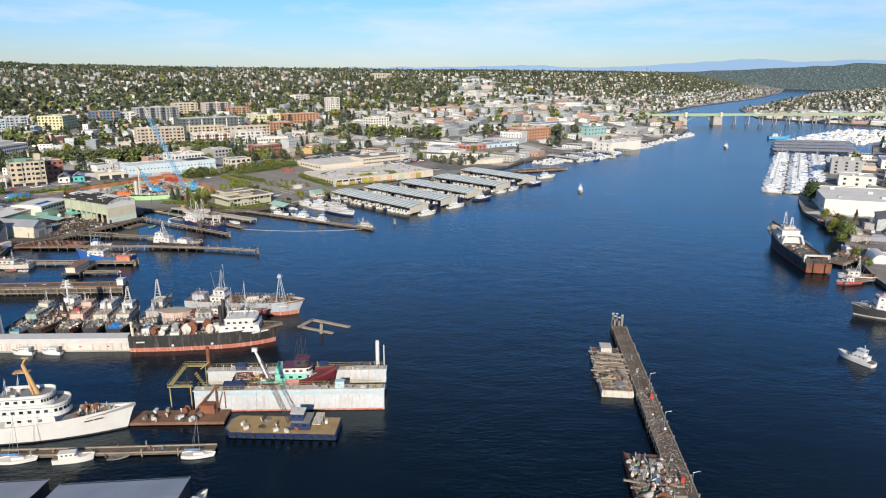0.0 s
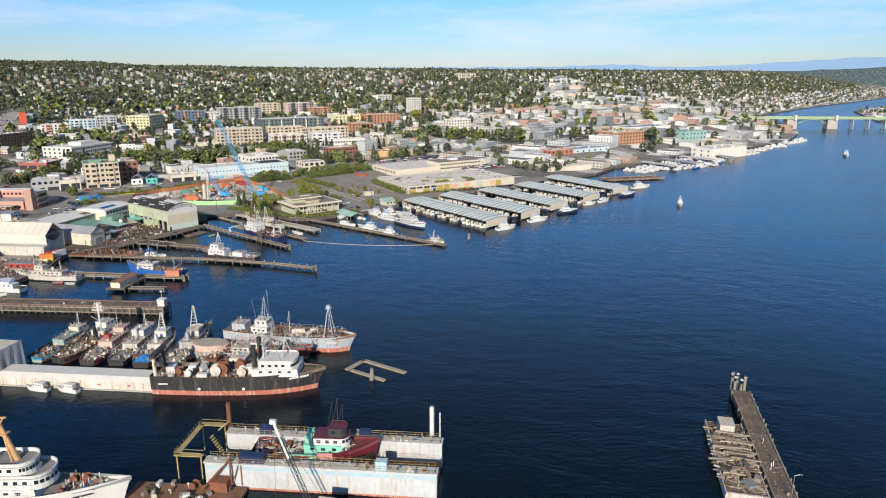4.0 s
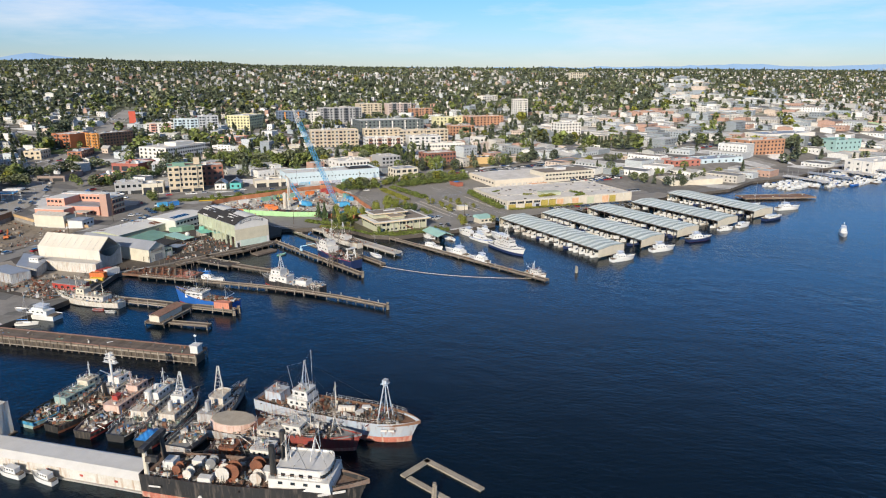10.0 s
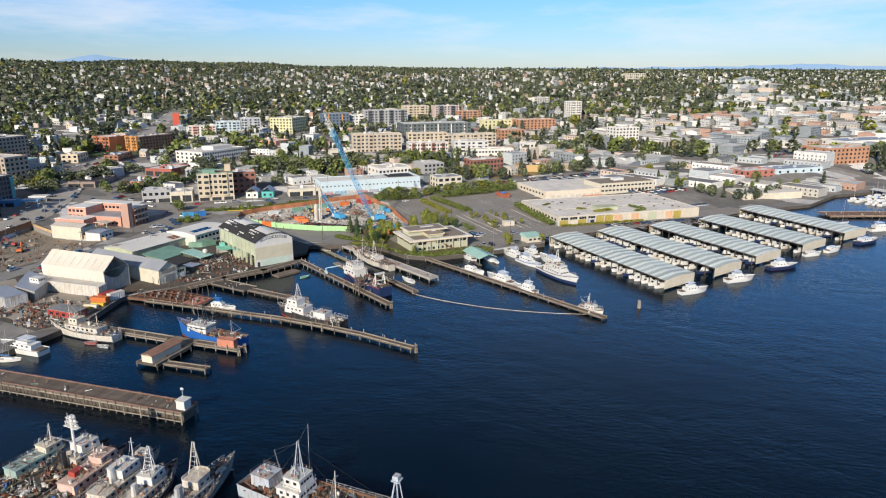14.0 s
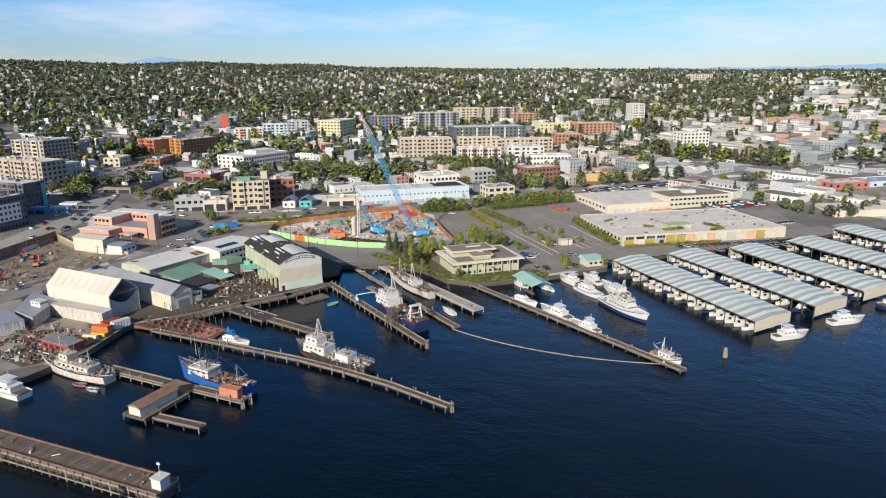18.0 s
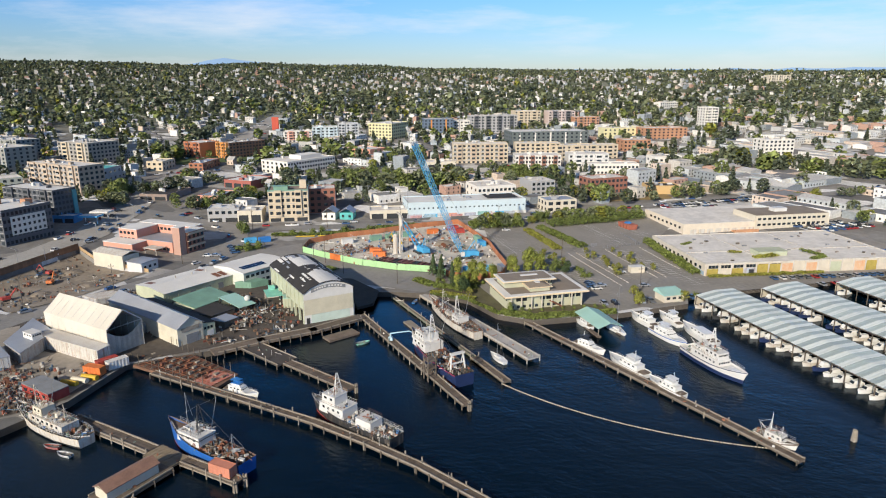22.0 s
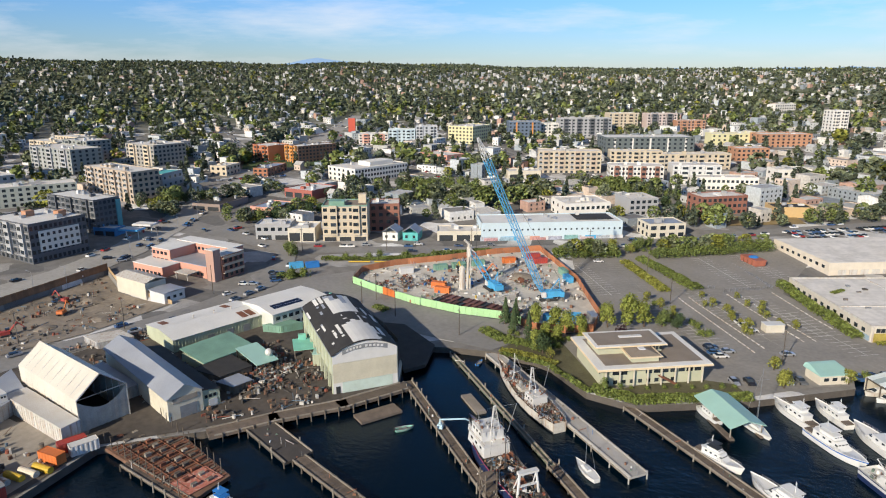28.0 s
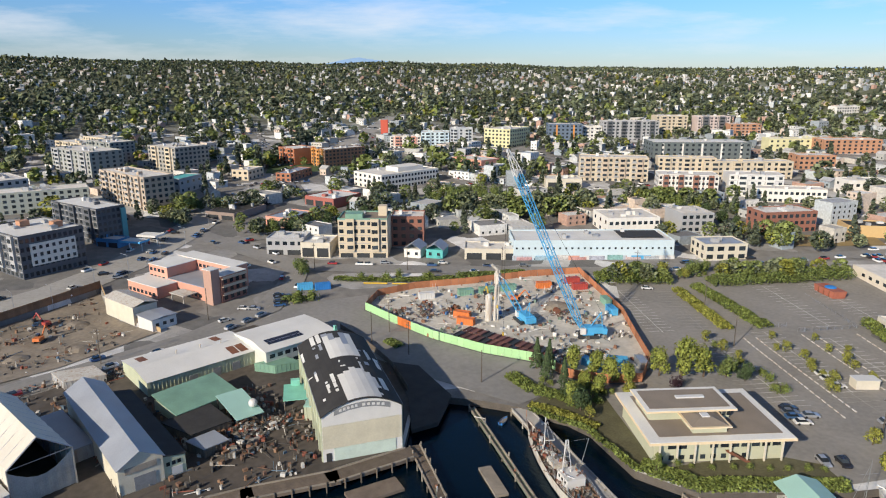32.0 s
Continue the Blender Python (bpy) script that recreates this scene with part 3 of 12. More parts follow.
# ---- docks and piers ----
def dock(name, pts, width, z, label, pile_gap=6.0, beam=True, plank=0.0, thick=0.5, group="piers", high=1.2, mats=None, kerb=None):
    """A pier along a line of points: planked deck, edge beams, walers and rows of piles, some of which stand out above the deck."""
    root = thing(name, pts[0][0], pts[0][1], 0, 0, label, "pier", group)
    dm, pm = mats or (DECKWOOD, PILE)
    pile = Mesh().tube((0, 0, -2.5), (0, 0, z + 0.25), 0.19, 7).data("pile", pm)
    tall = Mesh().tube((0, 0, -2.5), (0, 0, z + high), 0.19, 7).tube((0, 0, z + high), (0, 0, z + high + 0.06), 0.2, 7).data("pile", BEAM)
    for (ax, ay), (bx, by) in zip(pts, pts[1:]):
        length, an = math.dist((ax, ay), (bx, by)), math.atan2(by - ay, bx - ax)
        c, s = math.cos(an), math.sin(an)
        ox, oy = ax - pts[0][0], ay - pts[0][1]

        def at(u, v, h=0.0):
            return (ox + c * u - s * v, oy + s * u + c * v, h)

        if plank:
            k = max(1, int(length / plank))
            base = Mesh().box(length / k / 2, 0, 0, length / k - 0.07, width, 0.12).data("plank", dm)
            part("deck", Mesh().box(length / 2, 0, z - thick, length, width - 0.2, thick - 0.1), PILE, root, at=at(0, 0), rz=an)
            for i in range(k):
                part("plank", base, None, root, at=at(i * length / k, rnd.uniform(-0.08, 0.08), z - 0.1 + rnd.uniform(0, 0.03)), rz=an)
        else:
            part("deck", Mesh().box(length / 2, 0, z - thick, length, width, thick), dm, root, at=at(0, 0), rz=an)
        for sg in (-1, 1):
            if beam:
                part("edge_beam", Mesh().box(length / 2, 0, 0, length - 0.1, 0.3, 0.3), kerb or BEAM, root, "pale timber kerb", at=at(0, sg * (width / 2 - 0.16), z + 0.02), rz=an)
            if z > 1.5:
                part("waler", Mesh().box(length / 2, 0, 0, length, 0.22, 0.34), BEAM if sg < 0 else pm, root, at=at(0, sg * (width / 2 + 0.06), z - 0.75), rz=an)
            if pile_gap:
                k = max(1, int(length / pile_gap))
                for i in range(k + 1):
                    top = tall if rnd.random() < 0.3 else pile
                    part("pile", top, None, root, at=at(min(max(i * length / k, 0.3), length - 0.3), sg * (width / 2 + 0.1), rnd.uniform(-0.35, 0.1)))
    if length > 1 and name == "pier":
        bits = Mesh()
        rb = random.Random(int(length * 10))
        for (ax, ay), (bx, by) in zip(pts, pts[1:]):
            for _ in range(int(math.dist((ax, ay), (bx, by)) * width * 0.05)):
                u = rb.random()
                odds(bits, ax + (bx - ax) * u - pts[0][0] + rb.uniform(-.35, .35) * width * 0.8, ay + (by - ay) * u - pts[0][1] + rb.uniform(-.35, .35) * width * 0.8, z, rb, 0.7)
        if bits.v:
            part("litter", bits, ODDS, root, "boxes, hoses and bollards left on the deck")["kind"] = "stuff"
    return root


def mooring_head(x, y, z, k=5):
    """A cluster of piles lashed together at a pier's end."""
    root = thing("pile_cluster", x, y, 0, 0, "lashed cluster of old mooring piles at the pier's end", "piling", "pilings")
    for i in range(k):
        a = i * 6.283 / k
        part("pile", Mesh().tube((0.55 * math.cos(a), 0.55 * math.sin(a), -2.5), (0.36 * math.cos(a), 0.36 * math.sin(a), z + rnd.uniform(0.6, 1.4)), 0.2, 7), PILE if i % 2 else BEAM, root)
    part("lashing", Mesh().tube((0, 0, z + 0.2), (0, 0, z + 0.5), 0.62, 10), DARK, root, "dark wire lashing")


RUSTKERB = mat("worn_red_kerb", (0.24, 0.14, 0.11), 0.9, var=0.4, scale=0.3)
DARKDECKING = mat("tarred_decking", (0.075, 0.066, 0.06), 0.92, var=0.35, scale=0.3)
TANPAD = mat("worn_tan_planks", (0.25, 0.20, 0.135), 0.92, var=0.3, scale=0.4, spread=0.12)
dock("pier", [(-212, 330.2), (-180, 331.3), (-150, 332.0), (-132, 330.8), (-116, 328.9), (-94.8, 324.3)], 2.5, 1.45, "long bent timber pier on weathered piles", 4.2, plank=1.3)
dock("pier", [(-206, 360.5), (-182, 356.2)], 7.4, 1.5, "broad tarred root of a timber pier", 5.0, mats=(DARKDECKING, PILE))
dock("pier", [(-182, 356.2), (-153.2, 351.8)], 3.6, 1.4, "short timber pier with pale kerbs", 4.0, plank=1.2)
dock("pier", [(-188, 401.8), (-120.2, 360.0)], 2.9, 1.45, "timber pier where fishing boats tie up", 4.0, plank=1.3)
dock("pier", [(-206, 301.8), (-174.5, 302.4)], 3.3, 1.6, "timber pier with a crosswise arm", 4.4, plank=1.2)
dock("pier", [(-174.5, 302.2), (-164.6, 302.0)], 5.2, 1.6, "worn tan planked landing where the pier forks", 5.0, plank=1.1, mats=(TANPAD, PILE), beam=False)
dock("pier", [(-164.6, 303.2), (-146.9, 303.7)], 2.8, 1.6, "outer arm of a timber pier beside a fishing vessel", 3.6, plank=1.2)
dock("pier", [(-167.3, 299.4), (-166.9, 283.6)], 7.6, 1.6, "arm of a timber pier carrying a long hut", 4.0, high=0.5, plank=1.2)
dock("pier", [(-162.5, 286.9), (-147.2, 288.2)], 2.6, 1.3, "low narrow timber landing with grey planks", 4.0, high=0.6, plank=1.0)
dock("pier", [(-225, 257.6), (-180, 260.6), (-132.6, 263.6)], 6.2, 3.2, "broad old timber wharf on tall piles", 2.6, plank=1.4, high=0.3, kerb=RUSTKERB)
# added box keeps the underside as dark as its shade; the walers are timber
wf = thing("wharf_bracing", -225, 257.6, 0, 3.8, "low walers and an added dark filler under the old wharf", "bracing", "piers")
part("bulkhead", Mesh().box(46, 0, -1, 92, 4.2, 3.4), PILE, wf)
for v in (-3.35, 3.35):
    part("low_waler", Mesh().box(46, v, 0.7, 92, 0.16, 0.3), BEAM, wf)
dock("pier", [(-106, 140), (-55, 143)], 3.0, 0.8, "low timber mooring float with small boats", 8.0, high=1.4)
dock("pier", [(-131.4, 427), (-40.2, 376)], 2.8, 1.0, "long narrow yacht pier", 5.0, plank=1.4, high=0.8)
dock("pier", [(-190, 426.3), (-134, 390.2)], 1.5, 0.8, "narrow mossy timber walkway on floats", 8.0, high=1.2, mats=(mat("mossy_planks", (0.15, 0.17, 0.125), 0.92, var=0.3, scale=0.5), PILE))
dock("pier", [(-134, 390.2), (-117.4, 379.4)], 2.8, 0.8, "low weathered float at the walkway's end", 8.0, high=1.4, plank=1.2)
dock("pier", [(-179.3, 433.2), (-116.3, 397.2)], 4.8, 1.8, "pale concrete pier on wide supports", 7.0, high=0.1, mats=(CONCRETE, CONCRETE), kerb=CONCRETE)
dock("pier", [(62.7, 221), (50.2, 104)], 5.0, 2.0, "long timber pier speckled white by gulls", 2.4, plank=1.3, high=0.6)
for x, y, z in ((-94.0, 324.2, 1.8), (-119.4, 359.6, 1.8), (-146.2, 304.6, 1.9), (-146.4, 301.8, 1.9), (-152.4, 352.6, 1.7)):
    mooring_head(x, y, z)
# landing tower and davit on the fishing pier
lt = thing("landing_tower", -138.6, 370.6, 1.8, -31.6, "dark timber landing tower of tall braced piles on the pier", "tower", "piers")
for x in (-1.4, 1.4):
    for y in (-1.3, 1.3):
        part("post", Mesh().tube((x, y, -4), (x, y, 6.2), 0.2, 7), PILE, lt)
for z in (2.2, 4.6):
    part("platform", Mesh().box(0, 0, z, 3.4, 3.2, 0.2), DECKWOOD, lt)
part("brace", Mesh().tube((-1.4, -1.3, 0.4), (1.4, -1.3, 4.4), 0.09, 5).tube((1.4, -1.3, 0.4), (-1.4, -1.3, 4.4), 0.09, 5), BEAM, lt)
dv = thing("davit_crane", -163.8, 386.4, 1.8, 20, "pale blue pedestal crane with a folding arm on the pier", "crane", "piers")
PALEPAINT = mat("faded_pale_blue_paint", (0.42, 0.58, 0.66), 0.6, var=0.2)
part("pedestal", Mesh().box(0, 0, 0, 1.6, 1.4, 1.1, taper=0.8).tube((0, 0, 1.1), (0, 0, 2.4), 0.3, 8), PALEPAINT, dv)
part("arm", Mesh().tube((0, 0, 2.3), (6.5, 0, 3.6), 0.22, 6).tube((6.5, 0, 3.6), (9.2, 0, 2.6), 0.15, 6), PALEPAINT, dv)

# ---- open boat sheds of the marina ----
def boat_shed(a, b2, width, skew=-0.17):
    a, b2 = Vector((*a, 0)), Vector((*b2, 0))
    d = b2 - a
    length, rz = d.length, math.degrees(math.atan2(d.y, d.x))
    root = thing("boat_shed", a.x, a.y, 0, rz, "open marina boat shed with a banded pale green metal roof", "boat shed", "marina sheds")
    k = int(length / 2.2)
    w = length / k
    hw = width / 2

    def sk(x, y, z):
        return (x + skew * y, y, z)
    sheet = Mesh()
    for j in range(4):
        x0, x1 = j * w / 4, (j + 1) * w / 4
        zz = (0, 0.09, 0.0, 0.09)[j], (0.09, 0.0, 0.09, 0)[j]
        sheet.add([sk(x0, -hw, 4.75 + zz[0]), sk(x1, -hw, 4.75 + zz[1]), sk(x1, 0, 5.5 + zz[1]), sk(x0, 0, 5.5 + zz[0]), sk(x1, hw, 4.75 + zz[1]), sk(x0, hw, 4.75 + zz[0])], [(0, 1, 2, 3), (3, 2, 4, 5)])
    pale, dull = sheet.data("roof_sheet", SHEDROOF), sheet.data("roof_sheet", SHEDBAND)
    for i in range(k):
        part("roof_sheet", dull if i % 2 else pale, None, root, at=(i * w, 0, rnd.uniform(0, 0.05)))
    fr = Mesh()
    for q in (-hw + 0.3, -hw / 2, 0, hw / 2, hw - 0.3):
        fr.loft([[(skew * q + xx, q + dy, z) for dy, z in ((-.12, 4.35), (.12, 4.35), (.12, 4.65), (-.12, 4.65))] for xx in (0.2, length - 0.2)])
    for i in range(int(length / 5) + 1):
        xx = min(0.3 + i * 5, length - 0.3)
        fr.loft([[(xx + skew * q + dx, q, z) for dx, z in ((-.1, 4.1), (.1, 4.1), (.1, 4.36), (-.1, 4.36))] for q in (-hw + 0.2, hw - 0.2)])
    part("roof_frame", fr, PILE, root)
    part("walkway", Mesh().box(length / 2, 0, 0.3, length, 2.2, 0.3), DECKWOOD, root)
    post = Mesh().box(0, 0, -1.5, 0.28, 0.28, 6.0).data("post", PILE)
    for i in range(int(length / 5) + 1):
        for sd in (-1, 1):
            y = sd * (hw - 0.4)
            part("post", post, None, root, at=(min(0.3 + i * 5, length - 0.3) + skew * y, y, 0))
    for e0, nm in ((0, "back_wall"), (length, "end_wall")):
        sec = [(-hw, 0.9), (hw, 0.9), (hw, 4.7), (0, 5.45), (-hw, 4.7)]
        part(nm, Mesh().loft([[sk(e0 + t, y, z) for y, z in sec] for t in (0.0, 0.15)]), CREAM, root, "cream boarded end wall")
    return root


SHEDS = [((-76.6, 486), (-15.8, 427), 20), ((-55, 509), (4.2, 454), 21), ((-28.8, 533), (23, 482), 21), ((-2.4, 562), (47, 515), 23), ((22, 603), (71.7, 550), 22)]
for a, b2, w in SHEDS:
    boat_shed(a, b2, w)

# ---- vessels ----
PANE = Mesh().box(0, 0, 0, 1, 0.06, 1).data("pane", GLASS)
CRATE = Mesh().box(0, 0, 0, 1.1, 0.9, 0.8, taper=0.96).data("crate", CLUTTER)
TANK = Mesh().tube((-0.8, 0, 0.5), (0.8, 0, 0.5), 0.5, 10).box(-0.5, 0, 0, 0.15, 0.8, 0.2).box(0.5, 0, 0, 0.15, 0.8, 0.2).data("tank", WORNWHITE)
DRUM = Mesh().tube((0, -0.7, 0.8), (0, 0.7, 0.8), 0.45, 10).tube((0, -0.8, 0.8), (0, -0.68, 0.8), 0.85, 12).tube((0, 0.68, 0.8), (0, 0.8, 0.8), 0.85, 12).box(0, 0, 0, 0.4, 1.9, 0.25).data("winch", RUST)
HATCH = Mesh().box(0, 0, 0, 1.6, 1.4, 0.45).box(0, 0, 0.45, 1.7, 1.5, 0.08).data("hatch", GREYDECK)
HEAP = Mesh()
_h = random.Random(4)
for _ in range(26):
    HEAP.box(_h.uniform(-0.9, 0.9), _h.uniform(-0.8, 0.8), _h.uniform(0, 0.35), _h.uniform(0.3, 0.8), _h.uniform(0.2, 0.5), _h.uniform(0.1, 0.4), _h.uniform(0, 3))
HEAP = HEAP.data("net_heap", NETS)
LOCKER = Mesh().box(0, 0, 0, 1.5, 0.8, 0.9).box(0, 0, 0.9, 1.6, 0.9, 0.08).data("locker", WHITE)
VENT = Mesh().tube((0, 0, 0), (0, 0, 0.9), 0.16, 8).tube((0, 0, 0.9), (0.35, 0, 1.05), 0.24, 8).data("vent", WORNWHITE)
RING = Mesh()
RING.loft([[(math.cos(a) * (0.36 + 0.09 * math.cos(t)), 0.09 * math.sin(t), 0.36 + math.sin(a) * (0.36 + 0.09 * math.cos(t))) for t in (0, 1.57, 3.14, 4.71)] for a in [i * 0.5236 for i in range(13)]], caps=False)
RING = RING.data("lifebuoy", ORANGE)
GEAR = [("crate", CRATE), ("tank", TANK), ("winch", DRUM), ("hatch", HATCH), ("net_heap", HEAP), ("locker", LOCKER), ("vent", VENT)]


def beam_at(s, full, fine, transom):
    """Half of the breadth along a hull, s from stern 0 to bow 1, as a share."""
    a = transom + (1 - transom) * min(1, s / 0.3) ** 0.7
    if s > fine:
        a *= max(0.0, 1 - ((s - fine) / (1 - fine)) ** full)
    return a


def hull_parts(root, L, B, F, mats, boot=0.5, sheer=0.5, full=2.2, fine=0.5, transom=0.8, rake=0.06, bulwark=0.6, deckmat=None, stripe=None, joined=False):
    """Hull with raked stem, sheer and bulwark; the deck lies inside it."""
    S = [0, 0.06, 0.15, 0.3, 0.45, 0.58, 0.7, 0.8, 0.88, 0.94, 0.98, 1.0]
    rows = []
    top = []
    for s in S:
        h = beam_at(s, full, fine, transom) * B / 2
        f = F * (1 + sheer * max(0, (s - 0.35) / 0.65) ** 2 + 0.12 * sheer * (1 - s))
        x = (s - 0.5) * L * (1 - rake)
        prof = [(-0.9, 0.55, 0), (0.0, 0.88, 0.1), (boot, 0.93, 0.2), (f * 0.55 + boot * 0.45, 0.97, 0.6), (f, 1.0, 1.0)]
        pts = []
        for z, k, q in prof:
            pts.append((x + rake * L * q * s * s, h * k, z))
        rows.append([(a, -c, z) for a, c, z in pts][::-1] + pts)
        top.append((pts[-1][0], h, f))
    hull = Mesh()
    n5 = 10
    hull.v = [p for r in rows for p in r]
    for i in range(len(S) - 1):
        for j in range(n5 - 1):
            hull.f.append((i * n5 + j, i * n5 + j + 1, (i + 1) * n5 + j + 1, (i + 1) * n5 + j))
            hull.m.append(1 if j < 2 or j > 6 else 0)
    hull.f.append(tuple(range(n5)))
    hull.m.append(1)
    if joined:
        o = len(hull.v)
        for i, (x, h, f) in enumerate(top):
            hull.v += [(x, -h * 0.97, f - bulwark), (x, h * 0.97, f - bulwark)]
            if i:
                hull.f.append((o + 2 * i - 2, o + 2 * i, o + 2 * i + 1, o + 2 * i - 1))
                hull.m.append(1)
    part("hull", hull, [mats[0], mats[1]], root)
    if joined:
        return top
    dk = Mesh()
    dk.loft([[(x, -h * 1.01, f + 0.06), (x, -h * 0.97, f), (x, -h * 0.97, f - bulwark), (x, h * 0.97, f - bulwark), (x, h * 0.97, f), (x, h * 1.01, f + 0.06)] for x, h, f in top], closed=False)
    part("deck", dk, deckmat or GREYDECK, root)
    if stripe:
        st = Mesh()
        for (x0, h0, f0), (x1, h1, f1) in zip(top, top[1:]):
            for sg in (-1, 1):
                st.add([(x0, sg * (h0 + 0.03), f0 - 0.35), (x1, sg * (h1 + 0.03), f1 - 0.35), (x1, sg * (h1 + 0.03), f1 - 0.1), (x0, sg * (h0 + 0.03), f0 - 0.1)], [(0, 1, 2, 3)])
        part("stripe", st, stripe, root)
    return top


def deck_at(top, x):
    xs = [p[0] for p in top]
    return float(np.interp(x, xs, [p[1] for p in top])), float(np.interp(x, xs, [p[2] for p in top]))


def house(root, x, z, lx, w, h, m, rows=1, panes=(4, 3), slope=0.35, name="deckhouse", roofmat=None, overhang=0.12):
    """A deckhouse or wheelhouse with sloping front, roof slab and panes."""
    me = Mesh()
    me.loft([[(-lx / 2, -w / 2, 0), (lx / 2, -w / 2, 0), (lx / 2, w / 2, 0), (-lx / 2, w / 2, 0)],
             [(-lx / 2, -w / 2 * 0.95, h), (lx / 2 - slope, -w / 2 * 0.95, h), (lx / 2 - slope, w / 2 * 0.95, h), (-lx / 2, w / 2 * 0.95, h)]])
    ho = part(name, me, m, root, at=(x, 0, z))
    part("roof", Mesh().box(-slope / 2, 0, h, lx - slope + overhang * 2, w + overhang, 0.12), roofmat or m, ho)
    for r in range(rows):
        zz = (r + 0.52) * h / rows
        wh = min(0.6, h / rows * 0.27)
        if panes[0]:
            pw = w * 0.86 / panes[0]
            for i in range(panes[0]):
                p = part("window", PANE, None, ho, at=(lx / 2 - slope * (zz + wh / 2) / h + 0.02, (i + 0.5 - panes[0] / 2) * pw, zz), rz=math.pi / 2, size=(pw * 0.7, 1, wh))
        if panes[1]:
            pl = lx * 0.82 / panes[1]
            for i in range(panes[1]):
                for sg in (-1, 1):
                    part("window", PANE, None, ho, at=((i + 0.5 - panes[1] / 2) * pl - 0.1, sg * w / 2 * 0.975, zz), size=(min(pl * 0.42, 0.95), 1, wh))
    return ho


def round_house(root, x, z, lx, w, h, m, panes=9, name="deckhouse", roofmat=None, bulge=0.5, band=0.45, lip=0.0):
    """A deckhouse whose front is rounded in plan, with a row of windows round it; lip: a solid rail round its roof."""
    k = 10
    plan = [(-lx / 2, -w / 2)] + [(lx / 2 - w * bulge + w * bulge * math.sin(a), -w / 2 * math.cos(a)) for a in [math.pi * i / k for i in range(k + 1)]] + [(-lx / 2, w / 2)]
    ho = part(name, Mesh().loft([[(px, py, 0) for px, py in plan], [(px * 0.985, py * 0.97, h) for px, py in plan]]), m, root, at=(x, 0, z))
    part("roof", Mesh().prism([(px * 1.01, py * 1.02) for px, py in plan], h, h + 0.12), roofmat or m, ho)
    if lip:
        wall = Mesh()
        wall.loft([[(px, py, h + 0.1), (px * 1.01, py * 1.02, h + lip), (px * 0.98, py * 0.97, h + lip), (px * 0.97, py * 0.95, h + 0.1)] for px, py in plan])
        part("breakwater", wall, m, ho)
    for i in range(panes):
        a = math.pi * (0.06 + 0.88 * (i + 0.5) / panes)
        px, py = lx / 2 - w * bulge + w * bulge * math.sin(a) * 0.995, -w / 2 * math.cos(a) * 0.99
        part("window", PANE, None, ho, at=(px, py, h * band), rz=a, size=(w * 1.2 / panes * 0.72, 1, min(0.8, h * 0.34)))
    for i in range(int(lx / 2.2)):
        for sg in (-1, 1):
            part("window", PANE, None, ho, at=(-lx / 2 + 1.2 + i * 1.9, sg * w / 2 * 0.985, h * band), size=(0.9, 1, min(0.7, h * 0.3)))
    return ho


def mast(root, x, z, h, r=0.14, m=None, lattice=False, boom=0.0, lean=0.0, crow=False, name="mast"):
    me = Mesh()
    if lattice:
        for sy in (-1, 1):
            me.tube((x - 0.8, sy * 1.3, z), (x, sy * 0.25, z + h), r * 0.8, 6)
        me.tube((x + 1.6, 0, z), (x, 0, z + h), r * 0.7, 6)
        for k in range(1, 7):
            t = k / 7
            me.tube((x - 0.8 * (1 - t), -1.3 * (1 - t) - 0.25 * t, z + h * t), (x - 0.8 * (1 - t), 1.3 * (1 - t) + 0.25 * t, z + h * t), r * 0.4, 5)
    else:
        me.tube((x, 0, z), (x + lean, 0, z + h), r, 8, r2=r * 0.6)
        me.tube((x + lean * 0.8, -h * 0.12, z + h * 0.8), (x + lean * 0.8, h * 0.12, z + h * 0.8), r * 0.45, 5)
    if crow:
        me.box(x + lean, 0, z + h, 1.5, 1.5, 0.8)
    if boom:
        me.tube((x, 0, z + h * 0.25), (x - boom, 0, z + h * 0.62), r * 0.7, 6)
        me.tube((x + lean, 0, z + h), (x - boom, 0, z + h * 0.62), 0.035, 4)
    for sy in (-1, 1):
        me.tube((x + lean, 0, z + h * 0.95), (x - h * 0.18, sy * h * 0.12, z), 0.03, 4)
    return part(name, me, m or WORNWHITE, root)


def rails(root, top, lo, hi, step=1.5, m=None, rise=1.0):
    me = Mesh()
    xs = np.arange(lo, hi, step)
    for sg in (-1, 1):
        prev = None
        for x in xs:
            h, f = deck_at(top, x)
            p = (float(x), sg * h * 0.97, f)
            me.tube(p, (p[0], p[1], f + rise), 0.03, 4)
            if prev:
                for q in (0.5, 1.0):
                    me.tube((prev[0], prev[1], prev[2] + rise * q), (p[0], p[1], f + rise * q), 0.025, 4)
            prev = p
    part("rail", me, m or WHITE, root)


def gear(root, top, lo, hi, k, seed, bulwark=0.6, only=None, big=1.0):
    rg = random.Random(seed)
    odd = Mesh()
    for _ in range(int((hi - lo) * (12 if k > 20 else 8)) if k > 8 else 14):
        x = rg.uniform(lo, hi)
        h, f = deck_at(top, x)
        odds(odd, x, rg.uniform(-0.86, 0.86) * h, f - bulwark, rg, 1.05)
    part("deck_clutter", odd, SCRAP if k > 20 else ODDS, root, "small gear, drums and pipes lying on deck")["kind"] = "stuff"
    for _ in range(int(k * 0.6)):
        x = rg.uniform(lo, hi)
        h, f = deck_at(top, x)
        nm, me = rg.choice(only or GEAR)
        s = rg.uniform(0.55, 1.1) * min(big, 1.2)
        part(nm, me, None, root, at=(x, rg.uniform(-0.7, 0.7) * h, f - bulwark), rz=rg.uniform(0, 6.28), size=(s, s, s))


